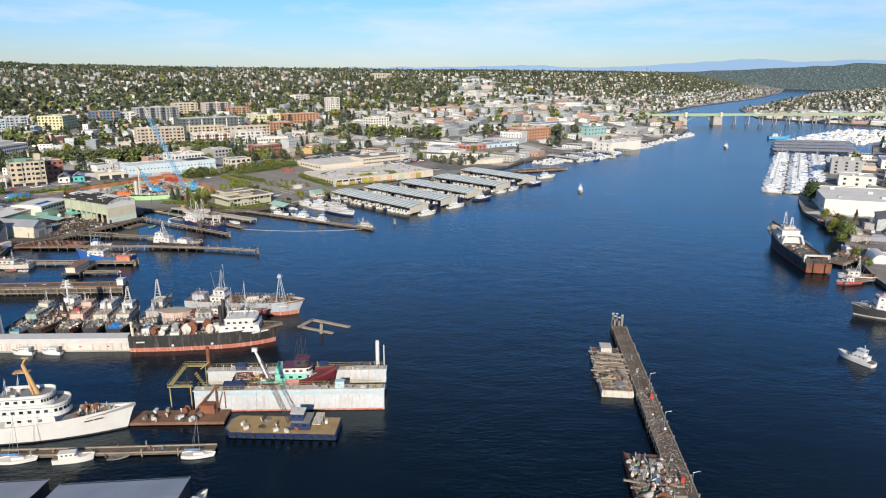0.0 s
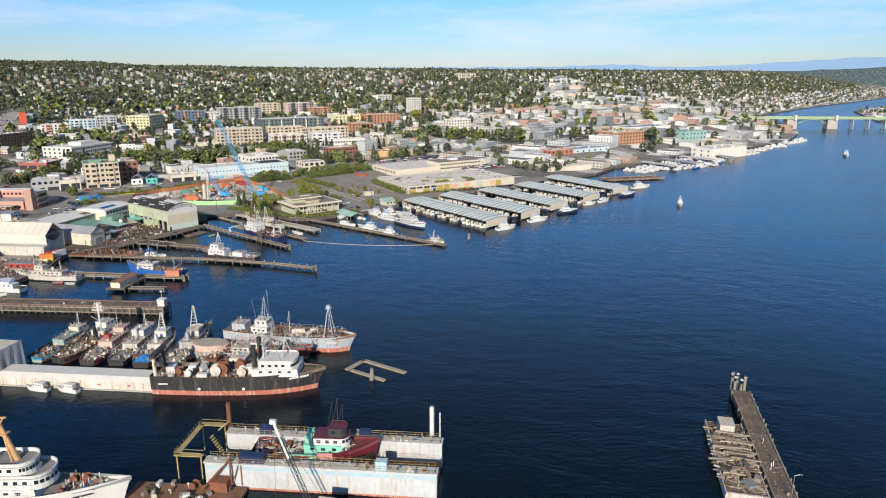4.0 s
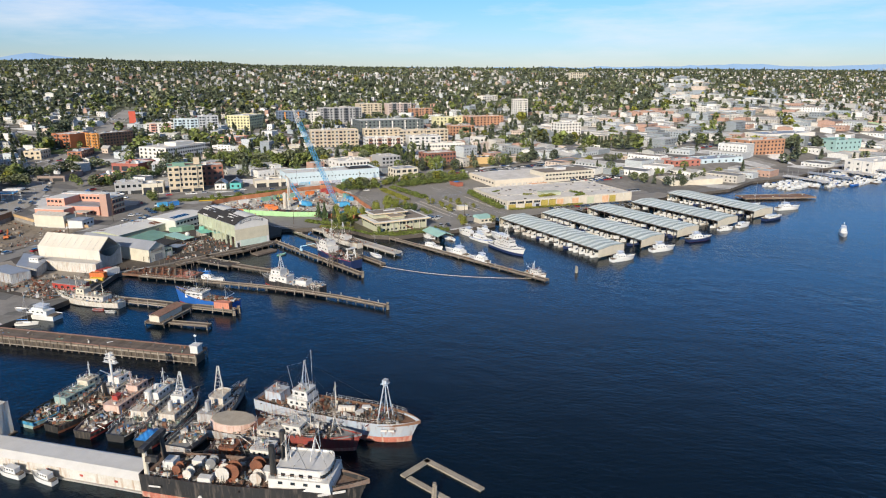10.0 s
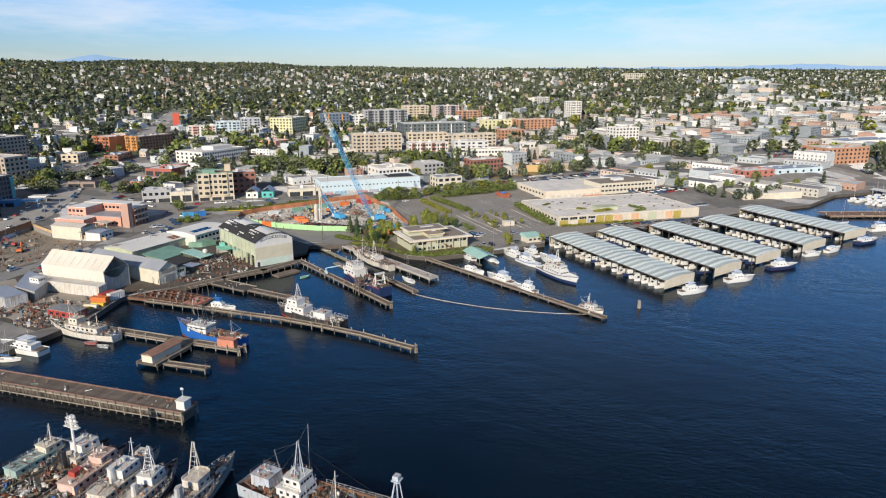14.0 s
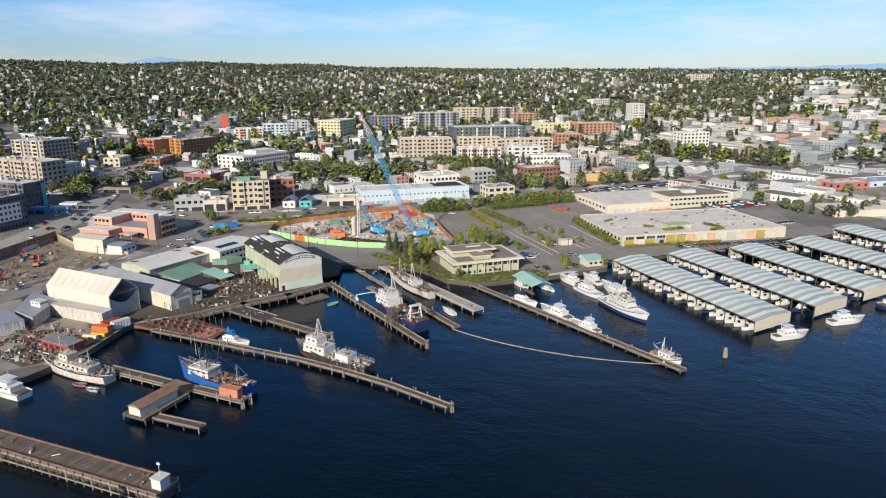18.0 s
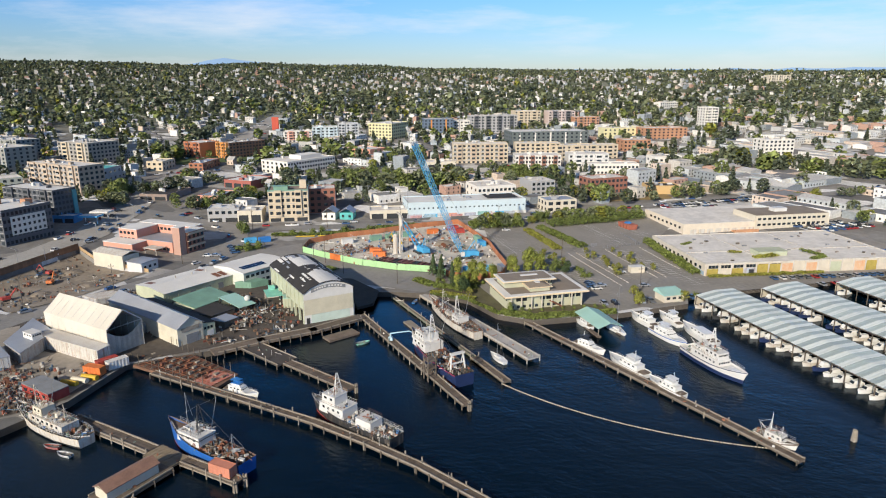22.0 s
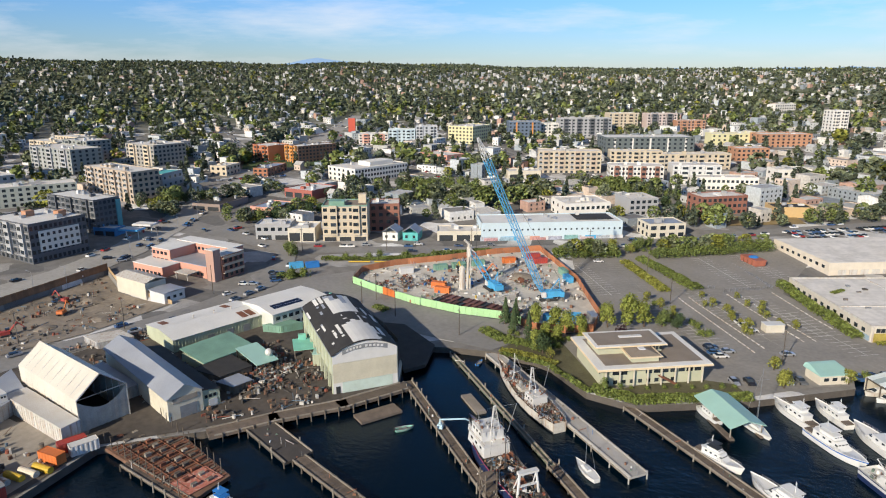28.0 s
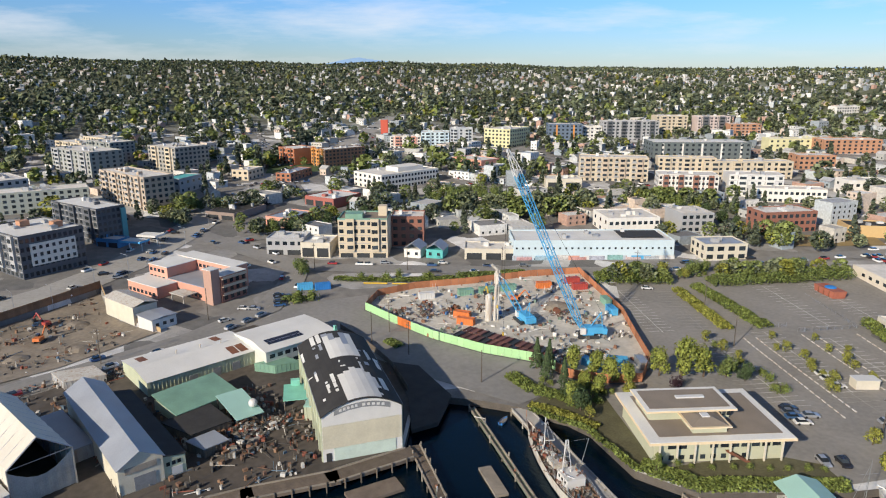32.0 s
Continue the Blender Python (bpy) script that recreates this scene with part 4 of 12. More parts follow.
def bars(root, x, y, z, w, h, m, k=2, rz=0.0):
    """Lettering too small to read, as plain bars."""
    for i in range(k):
        part("lettering", Mesh().box(0, 0, 0, w / k * 0.88, 0.05, h), m, root, at=(x + (i + 0.5 - k / 2) * w / k * math.cos(rz), y + (i + 0.5 - k / 2) * w / k * math.sin(rz), z), rz=rz)


def vessel(name, label, x, y, head, L, B, F, mats, seed=1, deckmat=None, houses=(), masts=(), n_gear=10, gear_at=(-0.45, 0.3), funnel=None, railing=None, category="ship", group="moored vessels", boot=0.5, sheer=0.5, full=2.2, fine=0.5, transom=0.8, bulwark=0.6, stripe=None, z=0.0, rake=0.06, only=None, gearsize=1.0):
    root = thing(name, x, y, z, head, label, category, group)
    top = hull_parts(root, L, B, F, mats, boot, sheer, full, fine, transom, rake, bulwark, deckmat, stripe)
    for (hx, lx, w, h, m, rows, panes, lift) in houses:
        _, f = deck_at(top, hx * L)
        ho = house(root, hx * L, f - bulwark + lift, lx, w, h, m, rows, panes)
        fit = Mesh()
        rg = random.Random(int(seed * 31 + lx * 10))
        for sg in (-1, 1):
            for q in range(int(lx / 1.4) + 1):
                xq = -lx / 2 + q * 1.4
                fit.tube((xq, sg * w * 0.47, h + 0.1), (xq, sg * w * 0.47, h + 1.05), 0.03, 4)
            fit.tube((-lx / 2, sg * w * 0.47, h + 1.05), (lx / 2 - 0.5, sg * w * 0.47, h + 1.05), 0.03, 4).tube((-lx / 2, sg * w * 0.47, h + 0.6), (lx / 2 - 0.5, sg * w * 0.47, h + 0.6), 0.025, 4)
        for q in range(int(lx * 2.0)):
            odds(fit, rg.uniform(-lx * 0.45, lx * 0.3), rg.uniform(-w * 0.4, w * 0.4), h + 0.1, rg, 0.75)
        part("roof_gear", fit, ODDS, ho, "rails, rafts and aerials on the roof")["kind"] = "stuff"
    for ms in masts:
        _, f = deck_at(top, ms["x"] * L)
        mast(root, ms["x"] * L, f - bulwark + ms.get("up", 0), ms["h"], ms.get("r", 0.14), ms.get("m"), ms.get("lattice", False), ms.get("boom", 0), ms.get("lean", 0), ms.get("crow", False))
    if funnel:
        fx, fw, fh, fm, lift = funnel
        _, f = deck_at(top, fx * L)
        part("funnel", Mesh().loft([[(fx * L + fw * math.cos(a) * k, fw * 0.6 * math.sin(a) * k, f - bulwark + lift + zz) for a in [i * 0.628 for i in range(10)]] for zz, k in ((0, 1), (fh, 0.85))]), fm, root)
    if masts and category == "ship" and name in ("fishing_vessel", "fishing_trawler", "halibut_schooner", "old_workboat", "small_tug"):
        ms = masts[0]
        x0, up = ms["x"] * L, ms["h"] * 1.05
        _, f = deck_at(top, x0)
        z0 = f - bulwark + ms.get("up", 0)
        for sg in (-1, 1):
            part("outrigger_pole", Mesh().tube((x0 - 0.5, sg * B * 0.4, z0), (x0 - 1.5, sg * (B * 0.4 + 1.6), z0 + up), 0.07, 5).tube((x0, 0, z0 + up * 0.9), (x0 - 1.5, sg * (B * 0.4 + 1.6), z0 + up), 0.02, 3), STEEL, root, "tall raised outrigger pole")
        lines = Mesh()
        hx = 0.46 * L
        _, fb2 = deck_at(top, hx)
        _, fs = deck_at(top, -0.45 * L)
        lines.tube((x0, 0, z0 + up * 0.93), (hx, 0, fb2), 0.025, 3).tube((x0, 0, z0 + up * 0.93), (-0.45 * L, 0, fs + 1.5), 0.025, 3)
        for sg in (-1, 1):
            lines.tube((x0, 0, z0 + up * 0.8), (x0 + 0.12 * L, sg * B * 0.42, f), 0.025, 3).tube((x0, 0, z0 + up * 0.8), (x0 - 0.14 * L, sg * B * 0.42, f), 0.025, 3)
        part("rigging", lines, DARK, root)
    if railing:
        rails(root, top, railing[0] * L, railing[1] * L)
    gear(root, top, gear_at[0] * L, gear_at[1] * L, n_gear, seed, bulwark, only, gearsize)
    return root, top


def yacht(name, label, x, y, head, L, seed=1, hullmat=None, fly=True, stripe=None, group="moored yachts", category="motor yacht", canopy=None):
    """A motor yacht: flared hull, long cabin, flybridge, windscreens and bow rail."""
    B = L * 0.27
    F = 0.75 + L * 0.045
    root = thing(name, x, y, 0, head, label, category, group)
    top = hull_parts(root, L, B, F, (hullmat or GEL, hullmat and NAVY or GEL), 0.15, 0.55, 2.4, 0.5, 0.85, 0.07, 0.15, GEL, stripe)
    _, f = deck_at(top, 0)
    h1 = 1.15 + L * 0.025
    ho = house(root, -0.05 * L, F - 0.05, L * 0.52, B * 0.7, h1, GEL, 1, (3, 4), slope=L * 0.13, name="cabin")
    if fly:
        house(root, -0.08 * L, F + h1, L * 0.27, B * 0.56, 0.75, GEL, 1, (3, 0), slope=0.6, name="flybridge", roofmat=canopy or GEL)
        part("hardtop", Mesh().box(-0.12 * L, 0, F + h1 + 1.75, L * 0.24, B * 0.62, 0.1).tube((-0.22 * L, -B * 0.28, F + h1 + 0.8), (-0.22 * L, -B * 0.28, F + h1 + 1.75), 0.05, 5).tube((-0.22 * L, B * 0.28, F + h1 + 0.8), (-0.22 * L, B * 0.28, F + h1 + 1.75), 0.05, 5)
             .tube((-0.02 * L, -B * 0.28, F + h1 + 0.8), (-0.02 * L, -B * 0.28, F + h1 + 1.75), 0.05, 5).tube((-0.02 * L, B * 0.28, F + h1 + 0.8), (-0.02 * L, B * 0.28, F + h1 + 1.75), 0.05, 5), canopy or GEL, root)
        mast(root, -0.16 * L, F + h1 + 1.75, L * 0.14, 0.06, GEL)
    part("cockpit", Mesh().box(-0.4 * L, 0, F - 0.1, L * 0.14, B * 0.6, 0.35), DECKWOOD, root, "teak cockpit floor")
    rails(root, top, 0.05 * L, 0.47 * L, 1.2, STEEL, 0.6)
    return root


def sailboat(name, label, x, y, head, L, seed=1, cover=None, group="moored sailboats"):
    B = L * 0.3
    root = thing(name, x, y, 0, head, label, "sailboat", group)
    hull_parts(root, L, B, 0.95, (NAVY, GEL), 0.12, 0.3, 1.9, 0.35, 0.6, 0.08, 0.08, GEL, None)
    part("cabin", Mesh().loft([[(-L * 0.1, -B * 0.25, 0.85), (L * 0.22, -B * 0.15, 0.95), (L * 0.22, B * 0.15, 0.95), (-L * 0.1, B * 0.25, 0.85)], [(-L * 0.1, -B * 0.2, 1.4), (L * 0.16, -B * 0.12, 1.35), (L * 0.16, B * 0.12, 1.35), (-L * 0.1, B * 0.2, 1.4)]]), GEL, root)
    mast(root, L * 0.08, 1.0, L * 1.25, 0.07, STEEL)
    part("boom", Mesh().tube((L * 0.08, 0, 2.1), (-L * 0.36, 0, 2.2), 0.16 if cover else 0.07, 7), cover or STEEL, root, "boom with furled sail")
    return root


RUSTWOOD = mat("rust_brown_planks", (0.22, 0.12, 0.075), 0.9, var=0.4, scale=0.4)
# the big black-hulled factory trawler and what lies round it
MOSSDECK = mat("mossy_deck", (0.20, 0.17, 0.10), 0.9, var=0.5, col2=(0.10, 0.075, 0.05))
DARKDECK = mat("dark_deck", (0.10, 0.09, 0.085), 0.9, var=0.4)
PINKDECK = mat("pinkish_deck", (0.26, 0.20, 0.18), 0.9, var=0.4)
SAGEHOUSE = mat("dull_sage_paint", (0.30, 0.42, 0.40), 0.7, var=0.3)
PINKHOUSE = mat("faded_pink_paint", (0.64, 0.47, 0.40), 0.7, var=0.3, streak=(0.40, 0.24, 0.18))
bk, top = vessel("fishing_trawler", "black factory trawler with rust-streaked red waterline", -80.4, 208.2, 7.7, 49, 10.6, 5.6, (PINKRED, BLACK), 3, STEELDECK,
                 houses=[(0.255, 13, 8.8, 2.2, WHITE, 1, (0, 4), 0.5)],
                 masts=[dict(x=0.30, h=5, up=5.4, lattice=True, m=WHITE)], n_gear=30, gear_at=(-0.42, 0.1), railing=(-0.42, -0.3), boot=1.5, sheer=0.22, full=2.4, fine=0.55, bulwark=1.1, gearsize=1.4)
round_house(bk, 13.0, 7.3, 10.5, 7.8, 2.3, WHITE, 11, "bridge", None, 0.22, 0.42, 0.5)
for sg in (-1, 1):
    part("kingpost", Mesh().tube((6.6, sg * 3.0, 5.0), (6.4, sg * 3.0, 14.5), 0.75, 10, r2=0.62), BLACK, bk, "thick black exhaust kingpost")
    part("kingpost_base", Mesh().box(6.7, sg * 3.0, 4.6, 2.2, 2.0, 3.2, taper=0.9), WHITE, bk)
    part("stern_post", Mesh().tube((-21.6, sg * 3.4, 4.4), (-21.8, sg * 3.2, 11.2), 0.5, 8), CREAM if sg < 0 else BLACK, bk, "stern gallows post")
part("stern_gallows", Mesh().box(-21.8, 0, 10.8, 1.3, 8.6, 1.0).box(-20.2, -3.2, 8.4, 2.6, 1.0, 1.2), BLACK, bk, "black stern gallows beam")
part("ladder_mast", Mesh().tube((8.4, -0.6, 5), (8.6, -0.6, 15.8), 0.2, 7).tube((9.4, 0.6, 5), (8.6, 0.6, 13), 0.14, 6).tube((8.5, -2.6, 14.6), (8.5, 2.6, 14.6), 0.13, 6).tube((8.5, -2.2, 14.6), (8.5, 0, 12.2), 0.08, 5).tube((8.5, 2.2, 14.6), (8.5, 0, 12.2), 0.08, 5), WORNWHITE, bk, "white signal mast with a yard")
for x, y, r, m in ((-3.2, -1.2, 1.7, RUST), (-4.8, -2.2, 1.55, WORNWHITE), (2.6, -2.4, 1.3, WORNWHITE), (1.0, 1.6, 1.5, RUST), (-12.5, -2.6, 1.0, WORNWHITE), (-15.6, -1.4, 1.0, RUST), (-9.4, 1.8, 1.1, STEEL)):
    part("net_reel", Mesh().tube((x, y - 0.7, 5.2 + r), (x, y + 0.7, 5.2 + r), r * 0.6, 12).tube((x, y - 0.85, 5.2 + r), (x, y - 0.7, 5.2 + r), r, 16).tube((x, y + 0.7, 5.2 + r), (x, y + 0.85, 5.2 + r), r, 16).box(x, y, 4.5, r, 1.9, 0.9), m, bk, "large flanged net reel")
for x, y, lx, ly, h in ((-8.3, -3.6, 3.0, 1.6, 1.7), (4.2, -0.2, 2.4, 2.4, 2.6), (-18.6, 1.0, 2.6, 2.8, 2.0), (0.2, 3.2, 2.0, 1.8, 2.2), (-13.0, 2.6, 2.4, 2.2, 1.6)):
    part("locker", Mesh().box(x, y, 4.6, lx, ly, h, taper=0.94), WHITE if x < -8 or x > 4 else WORNWHITE, bk, "white deck locker")
for x in (-9.0, 3.5):
    part("hull_plate", Mesh().tube((x, -5.24, 2.2), (x, -5.10, 2.2), 0.42, 14), WHITE, bk, "white oval plate on the hull")
bars(bk, 19.0, -3.75, 4.9, 6, 0.55, WHITE, 2, rz=0.44)
bars(bk, -19.0, -5.2, 3.6, 3, 0.4, WHITE, 1)
pk, top = vessel("fishing_vessel", "pale blue old ship with a pink waterline and rusty decks", -76.8, 240.6, -5, 46, 9.4, 4.6, (PINKRED, PALEBLUE), 8, RUSTWOOD,
                 houses=[(-0.19, 6, 6, 2.4, WHITE, 1, (5, 3), 0), (-0.18, 4.5, 4.5, 2.2, WHITE, 1, (4, 2), 2.5), (-0.36, 5, 4.4, 2.8, PALEBLUE, 1, (0, 0), 0)],
                 masts=[dict(x=-0.17, h=10, up=2.5, lattice=True, m=PALEBLUE), dict(x=0.02, h=8, m=WORNWHITE)], n_gear=36, gear_at=(-0.42, 0.42), boot=1.5, sheer=0.3, full=3.4, fine=0.62, bulwark=0.8, railing=(-0.1, 0.45), gearsize=1.3)
fm = Mesh()
for sg in (-1, 1):
    fm.tube((13.6, sg * 1.9, 4), (15.0, sg * 0.5, 14.2), 0.17, 6).tube((16.6, sg * 1.2, 4.2), (15.2, sg * 0.5, 14.2), 0.12, 6)
for q in range(1, 8):
    w = 1.9 - 1.4 * q / 8
    fm.tube((13.6 + 1.4 * q / 8, -w, 4 + q * 1.27), (13.6 + 1.4 * q / 8, w, 4 + q * 1.27), 0.07, 5)
fm.box(15.1, 0, 14.1, 1.7, 1.9, 0.15).box(15.1, 0, 14.25, 1.2, 1.3, 0.9)
part("lattice_mast", fm, PALEBLUE, pk, "pale blue lattice mast with a crow's nest")
part("deck_tank", Mesh().tube((2.0, -0.6, 5.2), (6.2, 0.6, 5.2), 0.85, 12), WORNWHITE, pk, "white tank lying on deck")
for q in range(46):
    part("deck_plank", Mesh().box(0, 0, 0, rnd.uniform(1.5, 4.5), 0.3, 0.12), BEAM if q % 3 else RUSTWOOD, pk, at=(rnd.uniform(-4, 19), rnd.uniform(-3.2, 3.2), 3.95 + rnd.uniform(0, 0.3)), rz=rnd.uniform(-0.6, 0.6))
bars(pk, 17.5, -4.3, 3.7, 3.5, 0.5, WHITE, 2, rz=0.3)
vessel("fishing_vessel", "worn red-hulled fishing vessel with a littered pale deck", -80.5, 231.0, -1, 30, 7.4, 3.2, (PINKRED, mat("dull_red_hull", (0.30, 0.06, 0.05), 0.75, var=0.4, streak=(0.14, 0.07, 0.05))), 12, GREYDECK,
       houses=[(-0.05, 5, 5.2, 2.3, WHITE, 1, (4, 2), 0)], masts=[dict(x=0.08, h=8, boom=5), dict(x=0.3, h=5, lattice=True)], n_gear=30, boot=0.9, railing=(-0.45, 0.4), gearsize=1.2)
ch, top = vessel("processing_barge", "cream round-ended floating processor with a rusty roof", -93.5, 228.6, 2, 22, 8.4, 3.0, (RUST, SHIPGREY), 15, STEELDECK, houses=[(0.3, 6, 6, 2.0, WORNWHITE, 1, (3, 3), 0)], masts=[], n_gear=24, gear_at=(-0.3, 0.45), boot=0.8, sheer=0.1, transom=0.9)
part("deckhouse", Mesh().loft([[(-4.4 + 6.2 * math.cos(a) * k, 3.9 * math.sin(a) * k, z) for a in [i * 0.4488 for i in range(14)]] for z, k in ((2.2, 1.0), (4.6, 0.97), (4.75, 0.93))]), PINKHOUSE, ch, "cream oval deckhouse with a flat roof")
part("deckhouse_roof", Mesh().prism([(-4.4 + 5.7 * math.cos(a), 3.5 * math.sin(a)) for a in [i * 0.4488 for i in range(14)]], 4.74, 4.84), mat("weathered_canvas_roof", (0.42, 0.37, 0.30), 0.9, var=0.3), ch)
part("rusty_roof", Mesh().box(4.6, 0.2, 4.2, 6.5, 4.6, 0.2), RUST, ch)
vessel("fishing_vessel", "cluttered white and rust fishing boat", -84, 219.6, 4, 30, 7, 2.8, (RUST, SHIPGREY), 14, STEELDECK,
       houses=[(0.0, 5, 4.6, 2.4, WHITE, 1, (5, 3), 0), (-0.28, 4, 4, 1.8, RUST, 1, (0, 0), 0)], masts=[dict(x=-0.08, h=7, boom=4)], n_gear=40, gear_at=(-0.44, 0.42), boot=0.8, gearsize=1.2)

# six laid-up work vessels rafted side by side, sterns to the long boathouse
RAFT = [("old_tug", "blue-sterned teal and brown laid-up tug rafted to its neighbours", -150.1, 228.7, 87, 26, (RUST, SAGEHOUSE), MOSSDECK, [(0.12, 10, 4.2, 1.9, SAGEHOUSE, 1, (3, 5), 0), (0.3, 4.4, 3.8, 2.1, CREAM, 1, (5, 2), 0.9)], [dict(x=0.32, h=4.5, up=3, m=WHITE)], (-0.06, 0.45, 2.6, SHIPGREY, 0), SKYBLUE),
        ("old_tug", "black broad-sterned laid-up tug with a white wheelhouse", -141.8, 230, 85, 28.5, (RUST, BLACK), DARKDECK, [(0.28, 7, 5.2, 2.0, WORNWHITE, 1, (5, 3), 0), (0.31, 4.6, 4.2, 2.0, WHITE, 1, (6, 2), 2.2)], [], (0.12, 0.75, 4.4, BLACK, 0), None),
        ("old_tug", "pink and black laid-up tug with a red waterline", -133.8, 229.6, 93, 28, (RED, BLACK), PINKDECK, [(0.1, 11, 4.8, 2.1, PINKHOUSE, 1, (4, 5), 0), (0.28, 4.6, 3.8, 2.1, PINKHOUSE, 1, (5, 2), 1.2)], [dict(x=0.2, h=4.5, up=3.4, m=PINKHOUSE)], None, RED),
        ("patrol_boat", "dark grey and white laid-up patrol boat", -125.2, 231, 94.5, 29, (DARK, DARK), GREYDECK, [(0.06, 12, 5.0, 1.9, WORNWHITE, 1, (4, 5), 0), (0.14, 5.5, 4.2, 2.0, WHITE, 1, (6, 3), 2.2), (0.34, 3.5, 3.2, 2.6, WORNWHITE, 1, (0, 2), 0.4)], [dict(x=0.24, h=6, up=2.6, m=WHITE)], (0.02, 0.95, 3.4, WHITE, 2.0), WORNWHITE),
        ("patrol_boat", "white and grey laid-up patrol boat with a blue tarpaulin", -117.2, 229.6, 97, 27, (RED, DARK), GREYDECK, [(0.1, 10, 4.6, 1.9, WORNWHITE, 1, (4, 5), 0), (0.2, 4.6, 3.8, 1.9, WHITE, 1, (6, 2), 2.1)], [dict(x=0.2, h=6, up=4, lattice=True, m=WHITE)], (0.0, 0.9, 2.6, WHITE, 2.0), WORNWHITE),
        ("patrol_boat", "navy grey laid-up patrol ship with a high pointed bow", -107.2, 232.6, 92, 33, (DARK, SHIPGREY), GREYDECK, [(0.06, 10, 4.8, 2.2, SHIPGREY, 1, (4, 5), 0)], [dict(x=0.13, h=7.5, up=4.6, lattice=True, m=WORNWHITE)], (-0.04, 1.15, 4.2, SHIPGREY, 1.2), None)]
for k, (nm, lab, x, y, hd, L, hm, dm, hs, ms, fn, rim) in enumerate(RAFT):
    rt, tp = vessel(nm, lab, x, y, hd, L, 8.0, 1.75, hm, 20 + k, dm, houses=hs, masts=ms, n_gear=22, gear_at=(-0.06, 0.44), funnel=fn, railing=(-0.42, 0.46) if k > 2 else (0.1, 0.45), boot=0.6, sheer=0.9 if k < 5 else 1.3, transom=0.62 if k < 5 else 0.75, full=2.2 if k < 5 else 1.7, fine=0.5 if k < 5 else 0.4, stripe=rim)
    gear(rt, tp, -0.42 * L, -0.08 * L, 9, 90 + k, 0.6)
    if k == 0:
        part("stern_cap", Mesh().loft([[(-L * 0.475 + 0.2 * q, 2.9 * math.sin(a), 1.0 + 0.9 * q2) for a in [-1.2 + i * 0.3 for i in range(9)]] for q, q2 in ((0, 0), (0, 1), (1.4, 1), (1.4, 0))]), SKYBLUE, rt, "bright blue stern plating")
    if k == 1:
        tm = Mesh().tube((6.2, 0, 4), (6.4, 0, 13.5), 0.32, 8).tube((2.8, 0, 9.8), (9.6, 0, 4.0), 0.14, 6)
        for z, w in ((10.6, 2.2), (11.8, 1.6), (12.9, 1.1)):
            tm.box(6.4, 0, z, 1.2, w * 2, 0.16).tube((6.4, -w, z), (6.4, -w, z + 1.0), 0.07, 5).tube((6.4, w, z), (6.4, w, z + 1.0), 0.07, 5).box(6.9, 0, z + 0.15, 0.4, w, 0.35)
        part("radar_mast", tm, WHITE, rt, "tall white mast with radar platforms")
    if k == 2:
        part("winch_house", Mesh().box(1.0, 0.8, 3.3, 2.4, 1.8, 1.5, taper=0.95), RED, rt, "bright red steel locker")
    if k == 5:
        round_house(rt, 4.6, 3.6, 5, 4.2, 2.0, WORNWHITE, 7, "bridge", None, 0.35, 0.45, 0.7)
    if k == 4:
        tarp = Mesh()
        tarp.v = [(-12.3 + a * 0.72, -2.6 + c * 0.65, 1.5 + 1.5 * math.exp(-((a - 4) / 3.2) ** 2 - ((c - 4) / 3.2) ** 2) + 0.4 * noise.noise((a * 1.7, c * 1.9, 4))) for a in range(9) for c in range(9)]
        tarp.f = [(a * 9 + c, a * 9 + c + 1, a * 9 + c + 10, a * 9 + c + 9) for a in range(8) for c in range(8)]
        tarp.m = [0] * 64
        part("tarpaulin", tarp, TARP, rt, "crumpled blue tarpaulin")

# white cutter with a high rounded bridge, in the foreground
BUFFP = mat("buff_paint", (0.55, 0.33, 0.14), 0.6)
wc, top = vessel("white_ship", "white cutter with a high rounded bridge and buff mast", -106, 149.6, 9, 52, 9.6, 4.6, (DARK, WHITE), 31, GREYDECK,
                 houses=[(-0.06, 26, 7.8, 2.4, WHITE, 1, (0, 9), 0.3)],
                 masts=[dict(x=-0.04, h=6, up=6, r=0.06, m=WHITE), dict(x=0.02, h=7, up=5.5, r=0.06, m=WHITE), dict(x=-0.16, h=9, up=2, r=0.25, m=BLACK, boom=5)], n_gear=12, gear_at=(0.26, 0.42), railing=(-0.46, 0.2), boot=0.5, sheer=0.55, full=2.0, fine=0.5, bulwark=0.9, only=[GEAR[3], GEAR[5], GEAR[6], GEAR[2]])
round_house(wc, 3.8, 6.5, 17, 7.4, 2.5, WHITE, 9, "bridge_deck", GREYDECK, 0.45, 0.5, 0.8)
round_house(wc, 2.6, 9.0, 13, 6.4, 2.3, WHITE, 13, "bridge", GREYDECK, 0.45, 0.55, 0.9)
part("buff_mast", Mesh().tube((5.0, 0, 11.2), (2.6, 0, 19.2), 0.62, 10, r2=0.42).tube((4.4, -0.9, 11.2), (2.9, -0.2, 18.2), 0.2, 7).tube((4.4, 0.9, 11.2), (2.9, 0.2, 18.2), 0.2, 7).box(2.2, 0, 17.2, 3.6, 1.6, 0.3).tube((1.2, -1.6, 17.4), (1.2, 1.6, 17.4), 0.12, 6).tube((2.4, 0, 19), (3.6, 0, 21), 0.2, 6).box(3.4, 0, 20.8, 1.6, 0.3, 0.3), BUFFP, wc, "leaning buff tripod mast with a radar platform")
part("radar_post", Mesh().tube((-4.4, -1.8, 11.3), (-4.4, -1.8, 13.8), 0.18, 8).ball((-4.4, -1.8, 14.2), 0.55, 10), WHITE, wc, "white radar dome on a post")
